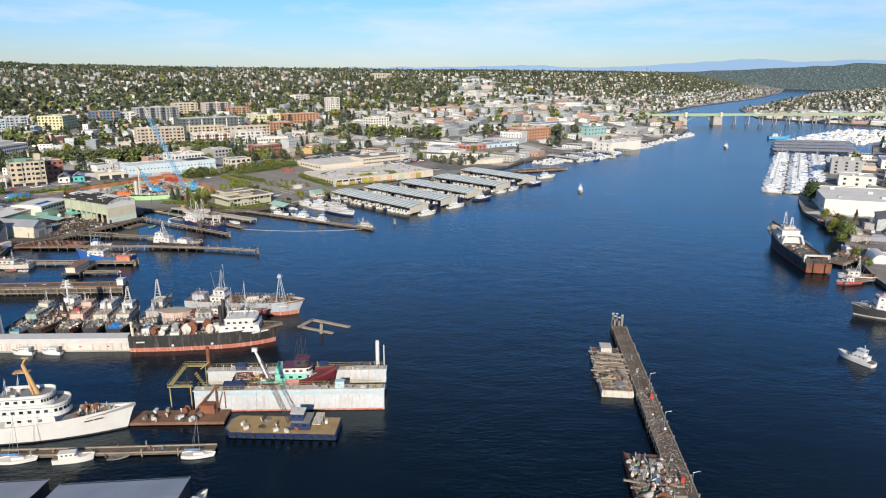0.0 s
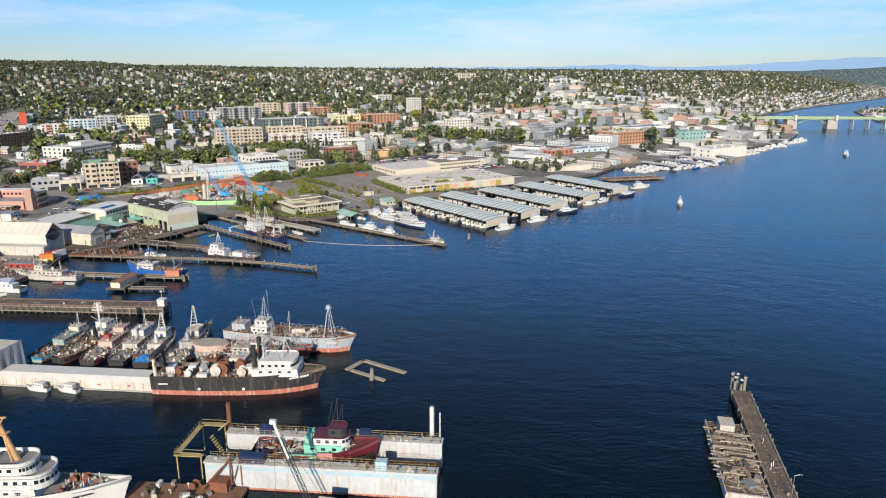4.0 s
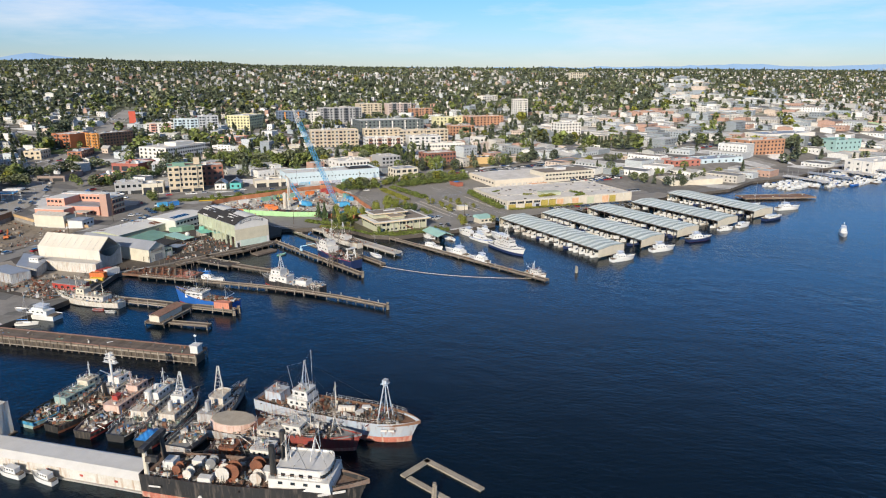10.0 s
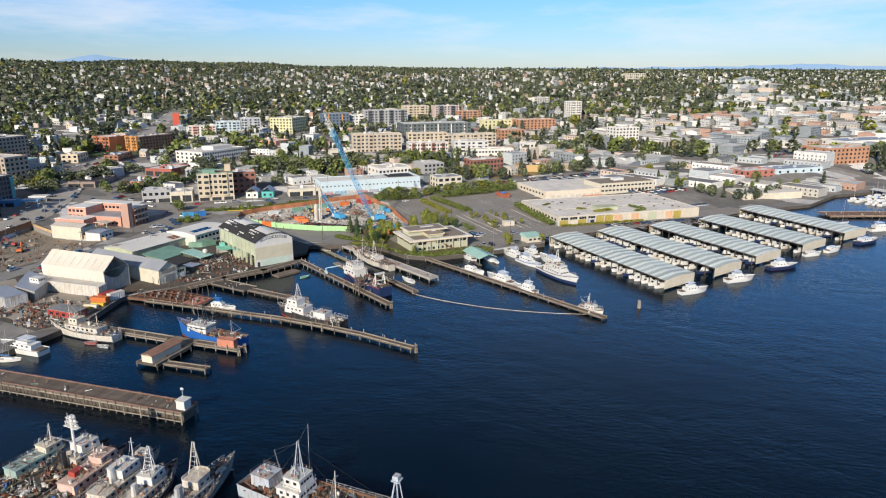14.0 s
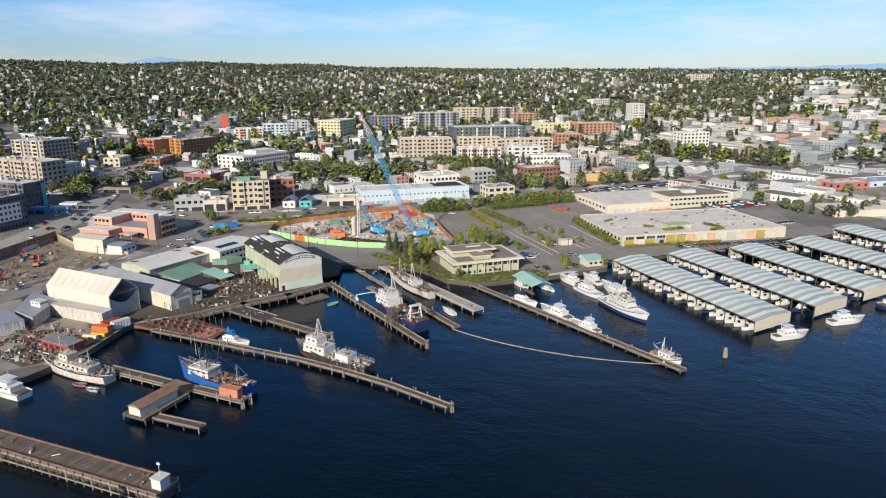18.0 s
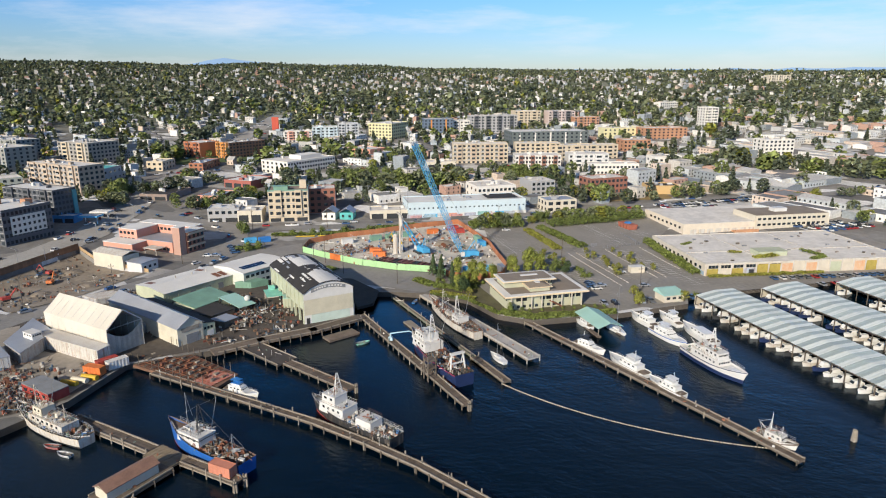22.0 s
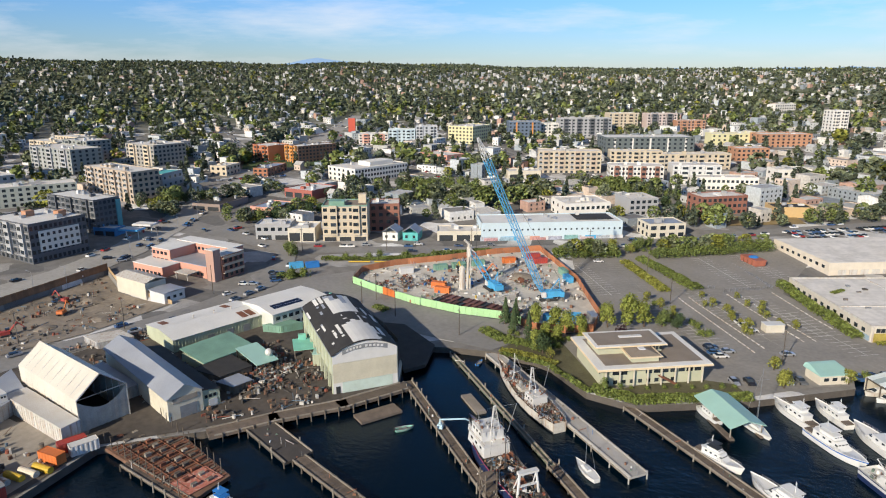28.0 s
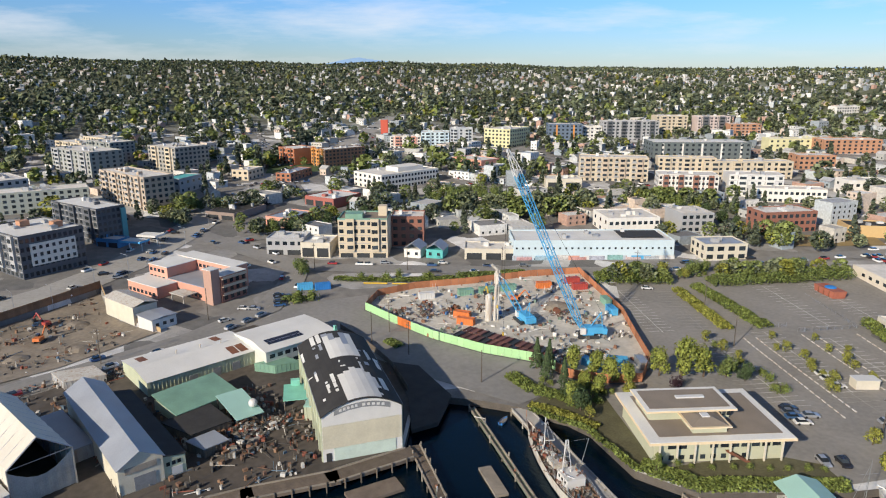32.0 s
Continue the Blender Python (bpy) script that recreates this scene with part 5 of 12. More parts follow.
for x, y, r in ((0.4, -2.2, 0.6), (-2.6, 2.1, 0.5), (3.2, 1.6, 0.5), (-6.2, 0.4, 0.7), (0.2, 1.4, 0.45)):
    part("liferaft", Mesh().tube((x - r, y, 11.9), (x + r, y, 11.9), r * 0.7, 10).box(x, y, 11.3, r * 1.6, r * 1.2, 0.3), WHITE, wc, "white raft canister")
# flat grey panels give the side bays their shade as colour
for x in (-9, -6, -3):
    part("boat_bay", Mesh().box(x, -3.9, 4.6, 2.4, 0.12, 1.5), SHIPGREY, wc, "grey panel standing for the shade in a side bay")
part("tender", Mesh().loft([[(x, -w, 4.9), (x, w, 4.9), (x, w * 1.2, 5.6), (x, -w * 1.2, 5.6)] for x, w in ((-3, 0.5), (-1, 0.9), (1, 0.8), (2.6, 0.2))]), ORANGE, wc, "orange ship's tender", at=(-9, -4.2, 0.9))
part("deck_gun_cover", Mesh().box(17.2, 0, 4.2, 1.6, 1.2, 0.7, taper=0.8).tube((14.8, -1.4, 4.2), (14.8, -1.4, 5.4), 0.5, 9), DARK, wc, "dark windlass on the foredeck")
bars(wc, 18.4, -3.45, 4.6, 4.5, 0.3, DARK, 2, rz=0.40)

# crane barge beside the dry dock
cb = thing("crane_barge", -40.4, 152.2, 0, 178, "flat steel crane barge with a small white wheelhouse", "barge", "moored vessels")
part("hull", Mesh().loft([[(-14, -4.2, 0.2), (13, -4.2, 0.2), (14.5, -2, 0.2), (14.5, 2, 0.2), (13, 4.2, 0.2), (-14, 4.2, 0.2)], [(-14, -4.4, 1.8), (13, -4.4, 1.8), (14.8, -2.4, 1.8), (14.8, 2.4, 1.8), (13, 4.4, 1.8), (-14, 4.4, 1.8)]]), NAVY, cb)
part("deck", Mesh().prism([(-13.7, -4.1), (12.8, -4.1), (14.3, -2.2), (14.3, 2.2), (12.8, 4.1), (-13.7, 4.1)], 1.8, 1.86), mat("sandy_deck", (0.36, 0.26, 0.13), 0.95, var=0.35), cb)
house(cb, -4.6, 1.9, 5.0, 5.2, 2.0, NAVY, 1, (3, 2), 0.3, name="engine_house", roofmat=GREYDECK)
house(cb, -3.6, 4.0, 3.6, 3.4, 1.8, NAVY, 1, (4, 2), 0.3, name="wheelhouse", roofmat=WHITE)
part("walkway", Mesh().box(-8.6, -1.0, 3.2, 2.2, 6.0, 0.15).box(-9.6, -1.0, 1.9, 0.2, 0.2, 1.4).box(-9.6, -3.6, 1.9, 0.2, 0.2, 1.4), WORNWHITE, cb)
lb2, hb2 = Mesh(), Mesh()
foot, tipb = Vector((-1.4, -0.4, 2.2)), Vector((7.2, -2.6, 21.2))
for q in range(12):
    p0, p1 = foot.lerp(tipb, q / 14), foot.lerp(tipb, (q + 1) / 14)
    cs = [Vector((0.45 * a, 0.45 * c, 0)) for a, c in ((-1, -1), (1, -1), (1, 1), (-1, 1))]
    for i in range(4):
        lb2.tube(p0 + cs[i], p1 + cs[i], 0.07, 4).tube(p0 + cs[i], p1 + cs[(i + 1) % 4], 0.04, 4)
part("boom", lb2, DARK, cb, "dark lattice boom")
part("boom_head", hb2.tube(foot.lerp(tipb, 0.62), tipb, 0.42, 7, r2=0.3).box(tipb.x, tipb.y, tipb.z - 0.4, 1.3, 0.7, 0.9), WHITE, cb, "white telescopic boom head")
part("hoist_rope", Mesh().tube(tipb, (tipb.x + 0.6, tipb.y, 3), 0.03, 4).tube(tipb, (-4, 0, 6), 0.03, 4), DARK, cb)
for k in range(16):
    nm, me = rnd.choice(GEAR)
    part(nm, me, None, cb, at=(rnd.uniform(-13, 12), rnd.uniform(-3.6, 3.6), 1.86), rz=rnd.uniform(0, 6), size=(0.8, 0.8, 0.8))
for k in range(11):
    part("tyre", Mesh().tube((0, -0.12, 0), (0, 0.12, 0), 0.55, 12), RUBBER, cb, at=(-12.5 + k * 2.4, 4.6, 1.0))

# floating dry dock with a tug on its blocks
dd = thing("dry_dock", -41.6, 170.0, 0, 2.2, "floating dry dock with white wing walls and gantries", "dry dock", "dry docks")
part("pontoon", Mesh().box(0, 0, -0.8, 50.6, 9.6, 2.2), RUST, dd)
for s, nm in ((-1, "front"), (1, "rear")):
    part("wing_wall", Mesh().box(0, s * 6.0, -0.8, 51, 2.2, 6.9).box(0, s * 6.0, 6.1, 51.4, 2.8, 0.25), mat("chalky_white_steel", (0.52, 0.55, 0.57), 0.75, var=0.3, scale=0.12, fine=0.9, col2=(0.40, 0.42, 0.44), streak=(0.46, 0.36, 0.29)), dd, "chalky white wing wall")
    part("blue_band", Mesh().box(0, s * 7.115, 4.7, 50.9, 0.02, 0.9), mat("faded_blue_band", (0.38, 0.52, 0.58), 0.75, var=0.2, scale=0.2, streak=(0.50, 0.50, 0.48)), dd)
    part("waterline_band", Mesh().box(0, s * 7.12, -0.2, 50.8, 0.06, 0.65), PINKRED, dd)
    rl = Mesh()
    for k in range(35):
        x = -25 + k * 1.47
        rl.tube((x, s * 7.2, 6.35), (x, s * 7.2, 7.5), 0.04, 4)
        rl.tube((x, s * 4.8, 6.35), (x, s * 4.8, 7.5), 0.04, 4)
    for q in (6.9, 7.5):
        for yy in (7.2, 4.8):
            rl.tube((-25, s * yy, q), (25, s * yy, q), 0.04, 4)
    part("railing", rl, mat("dirty_yellow_rail", (0.45, 0.36, 0.14), 0.7, var=0.4), dd, "weathered yellow handrail")
    walk_odds = Mesh()
    for k in range(70):
        odds(walk_odds, rnd.uniform(-24, 23), s * rnd.uniform(5.2, 6.9), 6.36, rnd, 0.7)
    part("walkway_gear", walk_odds, ODDS, dd, "bollards, hoses and gear on the wing wall")["kind"] = "stuff"
    part("winch_house", Mesh().box(13.5 - (s + 1) * 3, s * 6.0, 6.35, 2.6, 1.8, 1.9, taper=0.96), PALEPAINT if s < 0 else NAVY, dd)
    part("winch_house", Mesh().box(-15.0 - (s + 1) * 0.5, s * 6.0, 6.35, 5.6 if s < 0 else 3.0, 1.9, 1.7, taper=0.98), NAVY, dd, "navy blue control house")
    tw = Mesh()
    for a, c in ((23.2, 5.2), (25.2, 5.2), (23.2, 6.8), (25.2, 6.8)):
        tw.tube((a, s * c, 1.4), (a, s * c, 7.0), 0.1, 5)
    for z0 in (1.5, 3.3, 5.1):
        tw.tube((23.2, s * 6.8, z0), (25.2, s * 6.8, z0 + 1.8), 0.06, 4)
        tw.tube((25.2, s * 6.8, z0), (23.2, s * 6.8, z0 + 1.8), 0.06, 4)
    part("lattice_tower", tw, DARK, dd)
part("mooring_pile", Mesh().tube((22.9, 8.0, -2), (22.9, 8.0, 13.5), 0.55, 12).ball((22.9, 8.0, 13.5), 0.55), WHITE, dd)
part("mooring_pile", Mesh().tube((24.8, 7.8, -2), (24.8, 7.8, 12.5), 0.16, 10), WHITE, dd)
part("mooring_pile", Mesh().tube((-26.0, 8.2, -2), (-26.0, 8.2, 12.3), 0.55, 12), RUST, dd, "tall rusty steel pile")
gt = Mesh()
for x in (-26.5, -32):
    for y in (-6.5, 6.5):
        gt.tube((x, y, 0.4), (x, y, 7.4), 0.16, 6)
for y in (-6.5, 6.5):
    gt.box(-29.2, y, 7.3, 6.4, 1.2, 0.15).tube((-26, y - .6, 8.3), (-32.4, y - .6, 8.3), 0.05, 4).tube((-26, y + .6, 8.3), (-32.4, y + .6, 8.3), 0.05, 4)
gt.box(-32, 0, 7.3, 1.2, 13, 0.15)
for k in range(10):
    gt.tube((-32.5, -6 + k * 1.3, 7.4), (-32.5, -6 + k * 1.3, 8.4), 0.04, 4)
gt.tube((-27, -6, 7.4), (-24, 0, 2), 0.14, 5).tube((-27, 4, 7.4), (-25, 5.5, 9), 0.14, 5)
for k in range(9):
    gt.box(-27.5 + k * 0.35, 1.5, 7.2 - k * 0.6, 0.5, 1.4, 0.08)
part("gantry", gt, mat("dirty_yellow_rail", (0.45, 0.36, 0.14), 0.7, var=0.4), dd, "yellow steel stair gantry")
for k in range(14):
    part("keel_block", Mesh().box(0, 0, 0, 1.0, 1.6, 0.9), BEAM, dd, at=(-20 + k * 3.1, 0, 1.4))
dt, top = vessel("tugboat", "mint green, white and maroon tug standing in the dry dock", -45.2, 171.4, 4, 29, 8.2, 3.4, (MAROON, MAROON), 44, mat("maroon_deck", (0.16, 0.05, 0.055), 0.8, var=0.4), houses=[(0.1, 9, 5.2, 2.4, GREENP, 1, (0, 3), 0)],
                 masts=[dict(x=0.2, h=6, up=6.6, r=0.14, m=DARK), dict(x=0.16, h=7, up=5, r=0.06, m=DARK), dict(x=0.24, h=5, up=6.6, r=0.06, m=DARK)], n_gear=14, z=2.3, full=2.2, transom=0.75, sheer=0.9, bulwark=0.9)
round_house(dt, 4.6, 5.0, 8, 4.8, 2.2, WHITE, 7, "upper_house", MAROON, 0.4, 0.5)
round_house(dt, 6.0, 7.2, 4.2, 3.8, 2.0, DARK, 9, "wheelhouse", MAROON, 0.45, 0.5, 0.3)
part("bulwark_panel", Mesh().box(-2.0, -3.95, 2.6, 7.0, 0.2, 1.4), GREENP, dt, "mint green bulwark plating")
part("bulwark_panel", Mesh().box(3.4, -3.95, 2.7, 3.6, 0.2, 1.8), mat("salmon_primer", (0.60, 0.28, 0.26), 0.7, var=0.2), dt, "salmon primed bulwark plating")
part("funnel", Mesh().box(-0.6, -1.2, 4.6, 1.8, 1.2, 3.0, taper=0.85), GREENP, dt, "mint green funnel")
part("funnel", Mesh().box(-0.6, 1.2, 4.6, 1.8, 1.2, 3.0, taper=0.85), GREENP, dt, "mint green funnel")
for q in range(16):
    a = -1.35 + q * 0.18
    part("tyre_fender", Mesh().tube((0, -0.2, 0), (0, 0.2, 0), 0.62, 10), RUBBER, dt, at=(8.6 + 5.2 * math.cos(a), 3.4 * math.sin(a), 2.6 + 0.25 * math.cos(a)), rz=a + 1.57)
for x, y, m in ((-9.5, -0.8, CREAM), (-7.2, 0.9, YELLOW), (-5.0, -1.2, WHITE), (-11.4, 1.0, RUST)):
    part("deck_case", Mesh().box(x, y, 2.6, 1.6, 1.1, 0.9, taper=0.9), m, dt)
dw = thing("work_float", -69.5, 157.9, 0, 2, "timber work float littered with gear beside the dry dock", "float", "piers")
part("deck", Mesh().box(0, 0, 0.2, 25, 6.4, 0.8), RUSTWOOD, dw)
part("cabin", Mesh().box(7, 2, 1.1, 4, 2.6, 2.4, taper=0.94), RUST, dw)
part("stair_frame", Mesh().tube((3, 1, 1), (9, 3.5, 7.6), 0.2, 5).tube((3, 2.4, 1), (9, 4.9, 7.6), 0.2, 5).box(9, 4, 6, 4, 0.3, 0.3).tube((9, 3, 1), (9, 3, 7.5), 0.2, 5).tube((11, 4, 1), (11, 4, 7.5), 0.2, 5).tube((9, 3, 1), (11, 4, 7.5), 0.12, 5), RUST, dw, "rusty steel trestle")
for k in range(18):
    nm, me = rnd.choice(GEAR)
    part(nm, me, None, dw, at=(rnd.uniform(-10, 9), rnd.uniform(-3.2, 3.2), 1.1), rz=rnd.uniform(0, 6))

TIMBERS = island_mat("old_timbers", [(0.34, 0.28, 0.21), (0.22, 0.16, 0.11), (0.44, 0.38, 0.30), (0.14, 0.10, 0.075), (0.28, 0.24, 0.20)], 0.9)
# barges at the gull pier
for cx, cy, L2, hd, lab, sd in ((51.5, 187, 32, 84, "long rusty barge heaped with old timber and nets", 5), (46, 124, 32, 84, "barge with a heap of scrap metal and old machinery", 6)):
    bg = thing("barge", cx, cy, 0, hd, lab, "barge", "moored vessels")
    part("hull", Mesh().box(0, 0, -0.5, L2, 9, 2.0).box(-L2 / 2 + 0.3, 0, 1.5, 0.5, 8.8, 0.5).box(0, 4.3, 1.5, L2, 0.25, 0.35).box(0, -4.3, 1.5, L2, 0.25, 0.35), WORNWHITE if sd == 5 else RUST, bg)
    part("deck", Mesh().box(0, 0, 1.5, L2 - 0.6, 8.4, 0.04), STEELDECK, bg)
    rg = random.Random(sd)
    for k in range(22):
        nm, me = rg.choice(GEAR if sd == 6 else [GEAR[4], GEAR[4], GEAR[0], GEAR[3]])
        s = rg.uniform(0.8, 1.7)
        part(nm, me, None, bg, at=(rg.uniform(-L2 * 0.44, L2 * 0.4), rg.uniform(-3.4, 3.4), 1.54), rz=rg.uniform(0, 6), size=(s, s, s))
    rub = Mesh()
    for k in range(330):
        x, y = rg.uniform(-L2 * 0.45, L2 * 0.4), rg.uniform(-3.8, 3.8)
        hh = 1.6 * max(0.1, 1 - abs(y) / 4.6) * (0.6 + 0.4 * math.sin(x * 0.5 + sd))
        if sd == 5:
            rub.box(x, y, 1.5 + rg.uniform(0, hh), rg.uniform(0.8, 4.5), rg.uniform(0.15, 0.4), rg.uniform(0.12, 0.35), rg.choice((1.57, 1.57, 0.2, 2.6)) + rg.uniform(-.4, .4))
        else:
            odds(rub, x, y, 1.5 + rg.uniform(0, hh), rg, 1.3)
    part("rubble", rub, TIMBERS if sd == 5 else ODDS, bg, "tangled heap of old timber and scrap")["kind"] = "stuff"
    beam = Mesh().box(0, 0, 0, 8.0, 0.4, 0.35).data("timber", BEAM)
    for k in range(16):
        part("timber", beam, None, bg, at=(rg.uniform(-4, 9) if sd == 5 else rg.uniform(-9, 3), rg.uniform(-3.4, 3.4), 1.6 + rg.uniform(0, 0.9)), rz=math.pi / 2 + rg.uniform(-0.25, 0.25), size=(0.8, 1, 1))
    if sd == 5:
        house(bg, 12.5, 1.54, 4.5, 3.5, 2.2, WORNWHITE, 1, (2, 2), 0.1, name="cabin")

# fishing boats and yachts at the piers
ow, top = vessel("old_workboat", "old white wooden workboat with a buff rail and long deckhouse", -207, 297, 180, 31, 7.2, 2.3, (DARK, WORNWHITE), 51, DECKWOOD, houses=[(-0.02, 15, 4.6, 2.2, WORNWHITE, 1, (3, 6), 0), (0.1, 4, 3.6, 2.1, CREAM, 1, (4, 2), 2.2)],
                 masts=[dict(x=0.2, h=9, m=CREAM, boom=4), dict(x=-0.2, h=7, m=CREAM)], n_gear=16, gear_at=(-0.44, 0.42), railing=(-0.45, 0.45), sheer=0.9, transom=0.6, full=2.0, stripe=CREAM, funnel=(-0.08, 0.6, 3.6, CREAM, 0))
bl, top = vessel("fishing_vessel", "blue and white fishing vessel with a tall gantry and nets", -162.6, 308.9, 178, 28, 6.6, 2.8, (RED, BLUE), 52, STEELDECK, houses=[(0.16, 8, 5.0, 2.4, WHITE, 1, (5, 3), 0)],
                 masts=[dict(x=0.1, h=8, up=2, lattice=True, m=DARK, boom=6), dict(x=-0.3, h=6, m=STEEL, boom=4), dict(x=0.26, h=6, up=5, r=0.05)], n_gear=34, gear_at=(-0.44, 0.1), railing=(0.1, 0.45), sheer=1.3)
part("wheelhouse_roof", Mesh().box(4.5, 0, 4.75, 8.2, 5.2, 0.14), DARK, bl, "black wheelhouse roof")
vessel("research_ship", "white and grey workship with a dark hull and white tank", -140.8, 337.0, 172, 31, 6.6, 2.6, (RED, BLACK), 53, GREYDECK, houses=[(0.2, 9, 5.4, 2.5, WHITE, 1, (5, 4), 0), (0.24, 5, 4.6, 2.3, WHITE, 1, (6, 2), 2.5), (-0.16, 5.5, 4.4, 2.4, WHITE, 1, (0, 0), 0)],
       masts=[dict(x=0.2, h=6, up=4.8, lattice=True, m=WHITE)], n_gear=14, gear_at=(-0.45, 0.1), railing=(-0.46, 0.46), sheer=0.8, only=[GEAR[1], GEAR[5], GEAR[6]])
nv, top = vessel("fishing_trawler", "dark blue trawler with a white forward house and red waterline", -141.6, 380.4, 149, 35, 8, 3.6, (RED, NAVY), 54, DARKDECK, houses=[(0.2, 9, 6.6, 2.6, WHITE, 1, (5, 3), 0), (0.22, 6, 5.6, 2.4, WHITE, 1, (7, 3), 2.6), (0.36, 4, 4.0, 1.2, WHITE, 1, (0, 0), 0)],
       masts=[dict(x=0.12, h=7, up=5, lattice=True, m=WHITE), dict(x=-0.05, h=8, m=DARK, boom=6)], n_gear=34, gear_at=(-0.45, 0.05), railing=(0.1, 0.46), sheer=0.8, boot=0.7, gearsize=1.2, stripe=mat("magenta_red_paint", (0.45, 0.05, 0.10), 0.5))
part("stern_gantry", Mesh().tube((-12.5, -2.6, 2.6), (-12.0, -1.9, 8.6), 0.3, 7).tube((-12.5, 2.6, 2.6), (-12.0, 1.9, 8.6), 0.3, 7).box(-12.0, 0, 8.4, 1.2, 4.6, 0.5).tube((-9.5, -2.4, 2.6), (-12.0, -1.9, 8.2), 0.16, 6).tube((-9.5, 2.4, 2.6), (-12.0, 1.9, 8.2), 0.16, 6).box(-12.2, 0, 5.6, 0.5, 4.8, 0.3), WHITE, nv, "white trawl gantry over the stern")
vessel("halibut_schooner", "long white wooden fishing schooner with rusty decks", -155, 414.5, 148, 37, 7, 2.6, (DARK, WORNWHITE), 55, STEELDECK, houses=[(-0.12, 5, 4.4, 2.4, WHITE, 1, (4, 3), 0), (0.06, 4, 3.4, 1.4, WORNWHITE, 1, (0, 0), 0)],
       masts=[dict(x=-0.05, h=9, m=WHITE, lattice=True), dict(x=0.24, h=8, m=WHITE, boom=5)], n_gear=26, gear_at=(-0.44, 0.42), sheer=1.0, transom=0.55, full=1.9, fine=0.35, railing=(-0.45, -0.1))
vessel("expedition_yacht", "large white motor vessel with a dark blue hull", -67, 422.5, -41, 27, 6.6, 2.3, (NAVY, WHITE), 56, GEL, houses=[(-0.04, 12, 4.9, 2.1, WHITE, 1, (5, 6), 0), (0.04, 6.5, 4.0, 2.0, WHITE, 1, (8, 3), 2.1), (-0.2, 3.5, 3.2, 1.2, WHITE, 1, (0, 2), 2.1)],
                 masts=[dict(x=-0.02, h=6, up=4.8, lattice=True, m=WHITE), dict(x=-0.25, h=6, m=WHITE, boom=4)], n_gear=6, gear_at=(-0.44, -0.25), railing=(-0.46, 0.46), sheer=0.8, boot=1.25, stripe=NAVY, only=[GEAR[5]], funnel=(-0.14, 0.6, 4.5, WHITE, 0))
yacht("motor_yacht", "white cabin cruiser with a bright blue canopy", -180, 335.2, 5, 12, canopy=TARP)
for x, y, hd, L, fl, lab, kw in ((-104.6, 416, -20, 12.5, True, "white motor yacht with a dark canopy", dict(canopy=DARK)), (-89.4, 408, 147, 17, True, "white flybridge motor yacht", {}), (-75.8, 399, 148, 13.5, True, "white sport fishing yacht with a tall aerial", {}),
                              (-95, 450, 141, 15, True, "white motor yacht moored stern to the wall", {}), (-84, 438.5, -38, 17.5, True, "white yacht with a blue stripe and pointed bow", dict(stripe=BLUE)), (-87, 456, 135, 13.5, True, "white yacht with a red-trimmed deck", {}), (-75, 446, 134, 19, False, "long white passenger launch with a flat roof", {}),
                              (-113.5, 437, 140, 11, False, "white launch beside the mint boathouse", {}), (-10.2, 421.2, 42, 14.5, True, "white yacht across the shed's end", {}), (8.6, 445.6, 40, 15.5, True, "cream white yacht across the shed's end", {}), (44.8, 503.8, 38, 11, False, "small white cruiser by the sheds", {}),
                              (56, 517, 52, 13, False, "small white cruiser with a low cabin", {}), (91, 580, 33, 19, True, "white flybridge yacht off the sheds", {}), (133, 196.5, 116, 12, True, "white cabin cruiser under way", {}), (107, 511, -100, 15, True, "white motor yacht coming down the channel", {}), (352, 830, -110, 22, True, "small white ferry in the channel", {}),
                              (-215, 280, 180, 20, True, "old white and pale green cabin cruiser", {})):
    yacht("motor_yacht", lab, x, y, hd, L, fly=fl, **kw)
yacht("motor_yacht", "dark maroon and white motor yacht", 28.2, 473.6, 38, 17, hullmat=MAROON)
yacht("motor_yacht", "dark-hulled launch with a green-grey cabin", 76, 543, 47, 18, hullmat=DARK, fly=False)
vessel("small_tug", "small white tug yacht with an orange door", -46.5, 383.2, -26, 11, 3.8, 1.4, (DARK, WHITE), 57, DECKWOOD, houses=[(0.02, 4.6, 2.6, 1.9, WHITE, 1, (3, 3), 0)], masts=[dict(x=-0.12, h=5, m=WHITE, boom=3)], n_gear=2, railing=(-0.4, 0.45), sheer=0.9, transom=0.6)
for x, y, hd, L, cv, lab in ((-102, 437.5, -42, 13, None, "white sailboat with a tall bare mast"), (-58.5, 140.2, 5, 8, TARP, "small sailboat with a blue sail cover"), (-100.2, 137.8, 8, 9, TARP, "small sailboat under a blue cover"), (-212, 272.3, 23, 8, TARP, "small blue and white sailboat"), (-127, 393.5, 148, 9, None, "small sailboat moored at the float"), (72, 590, 40, 12, None, "sailboat with a tall mast by the sheds")):
    sailboat("sailboat", lab, x, y, hd, L, cover=cv)
yacht("motor_yacht", "small white speedboat with an open bow", -87.2, 138.3, 12, 9.2, fly=False)
yacht("motor_yacht", "white launch moored by the grey roofs", -52, 120.5, 75, 9, fly=False)
for x, y, hd in ((-136.4, 199.4, 176), (-127.4, 199.8, 172)):
    yacht("small_launch", "small white launch with a grey canopy by the long boathouse", x, y, hd, 7.5, fly=False, canopy=GREYDECK)


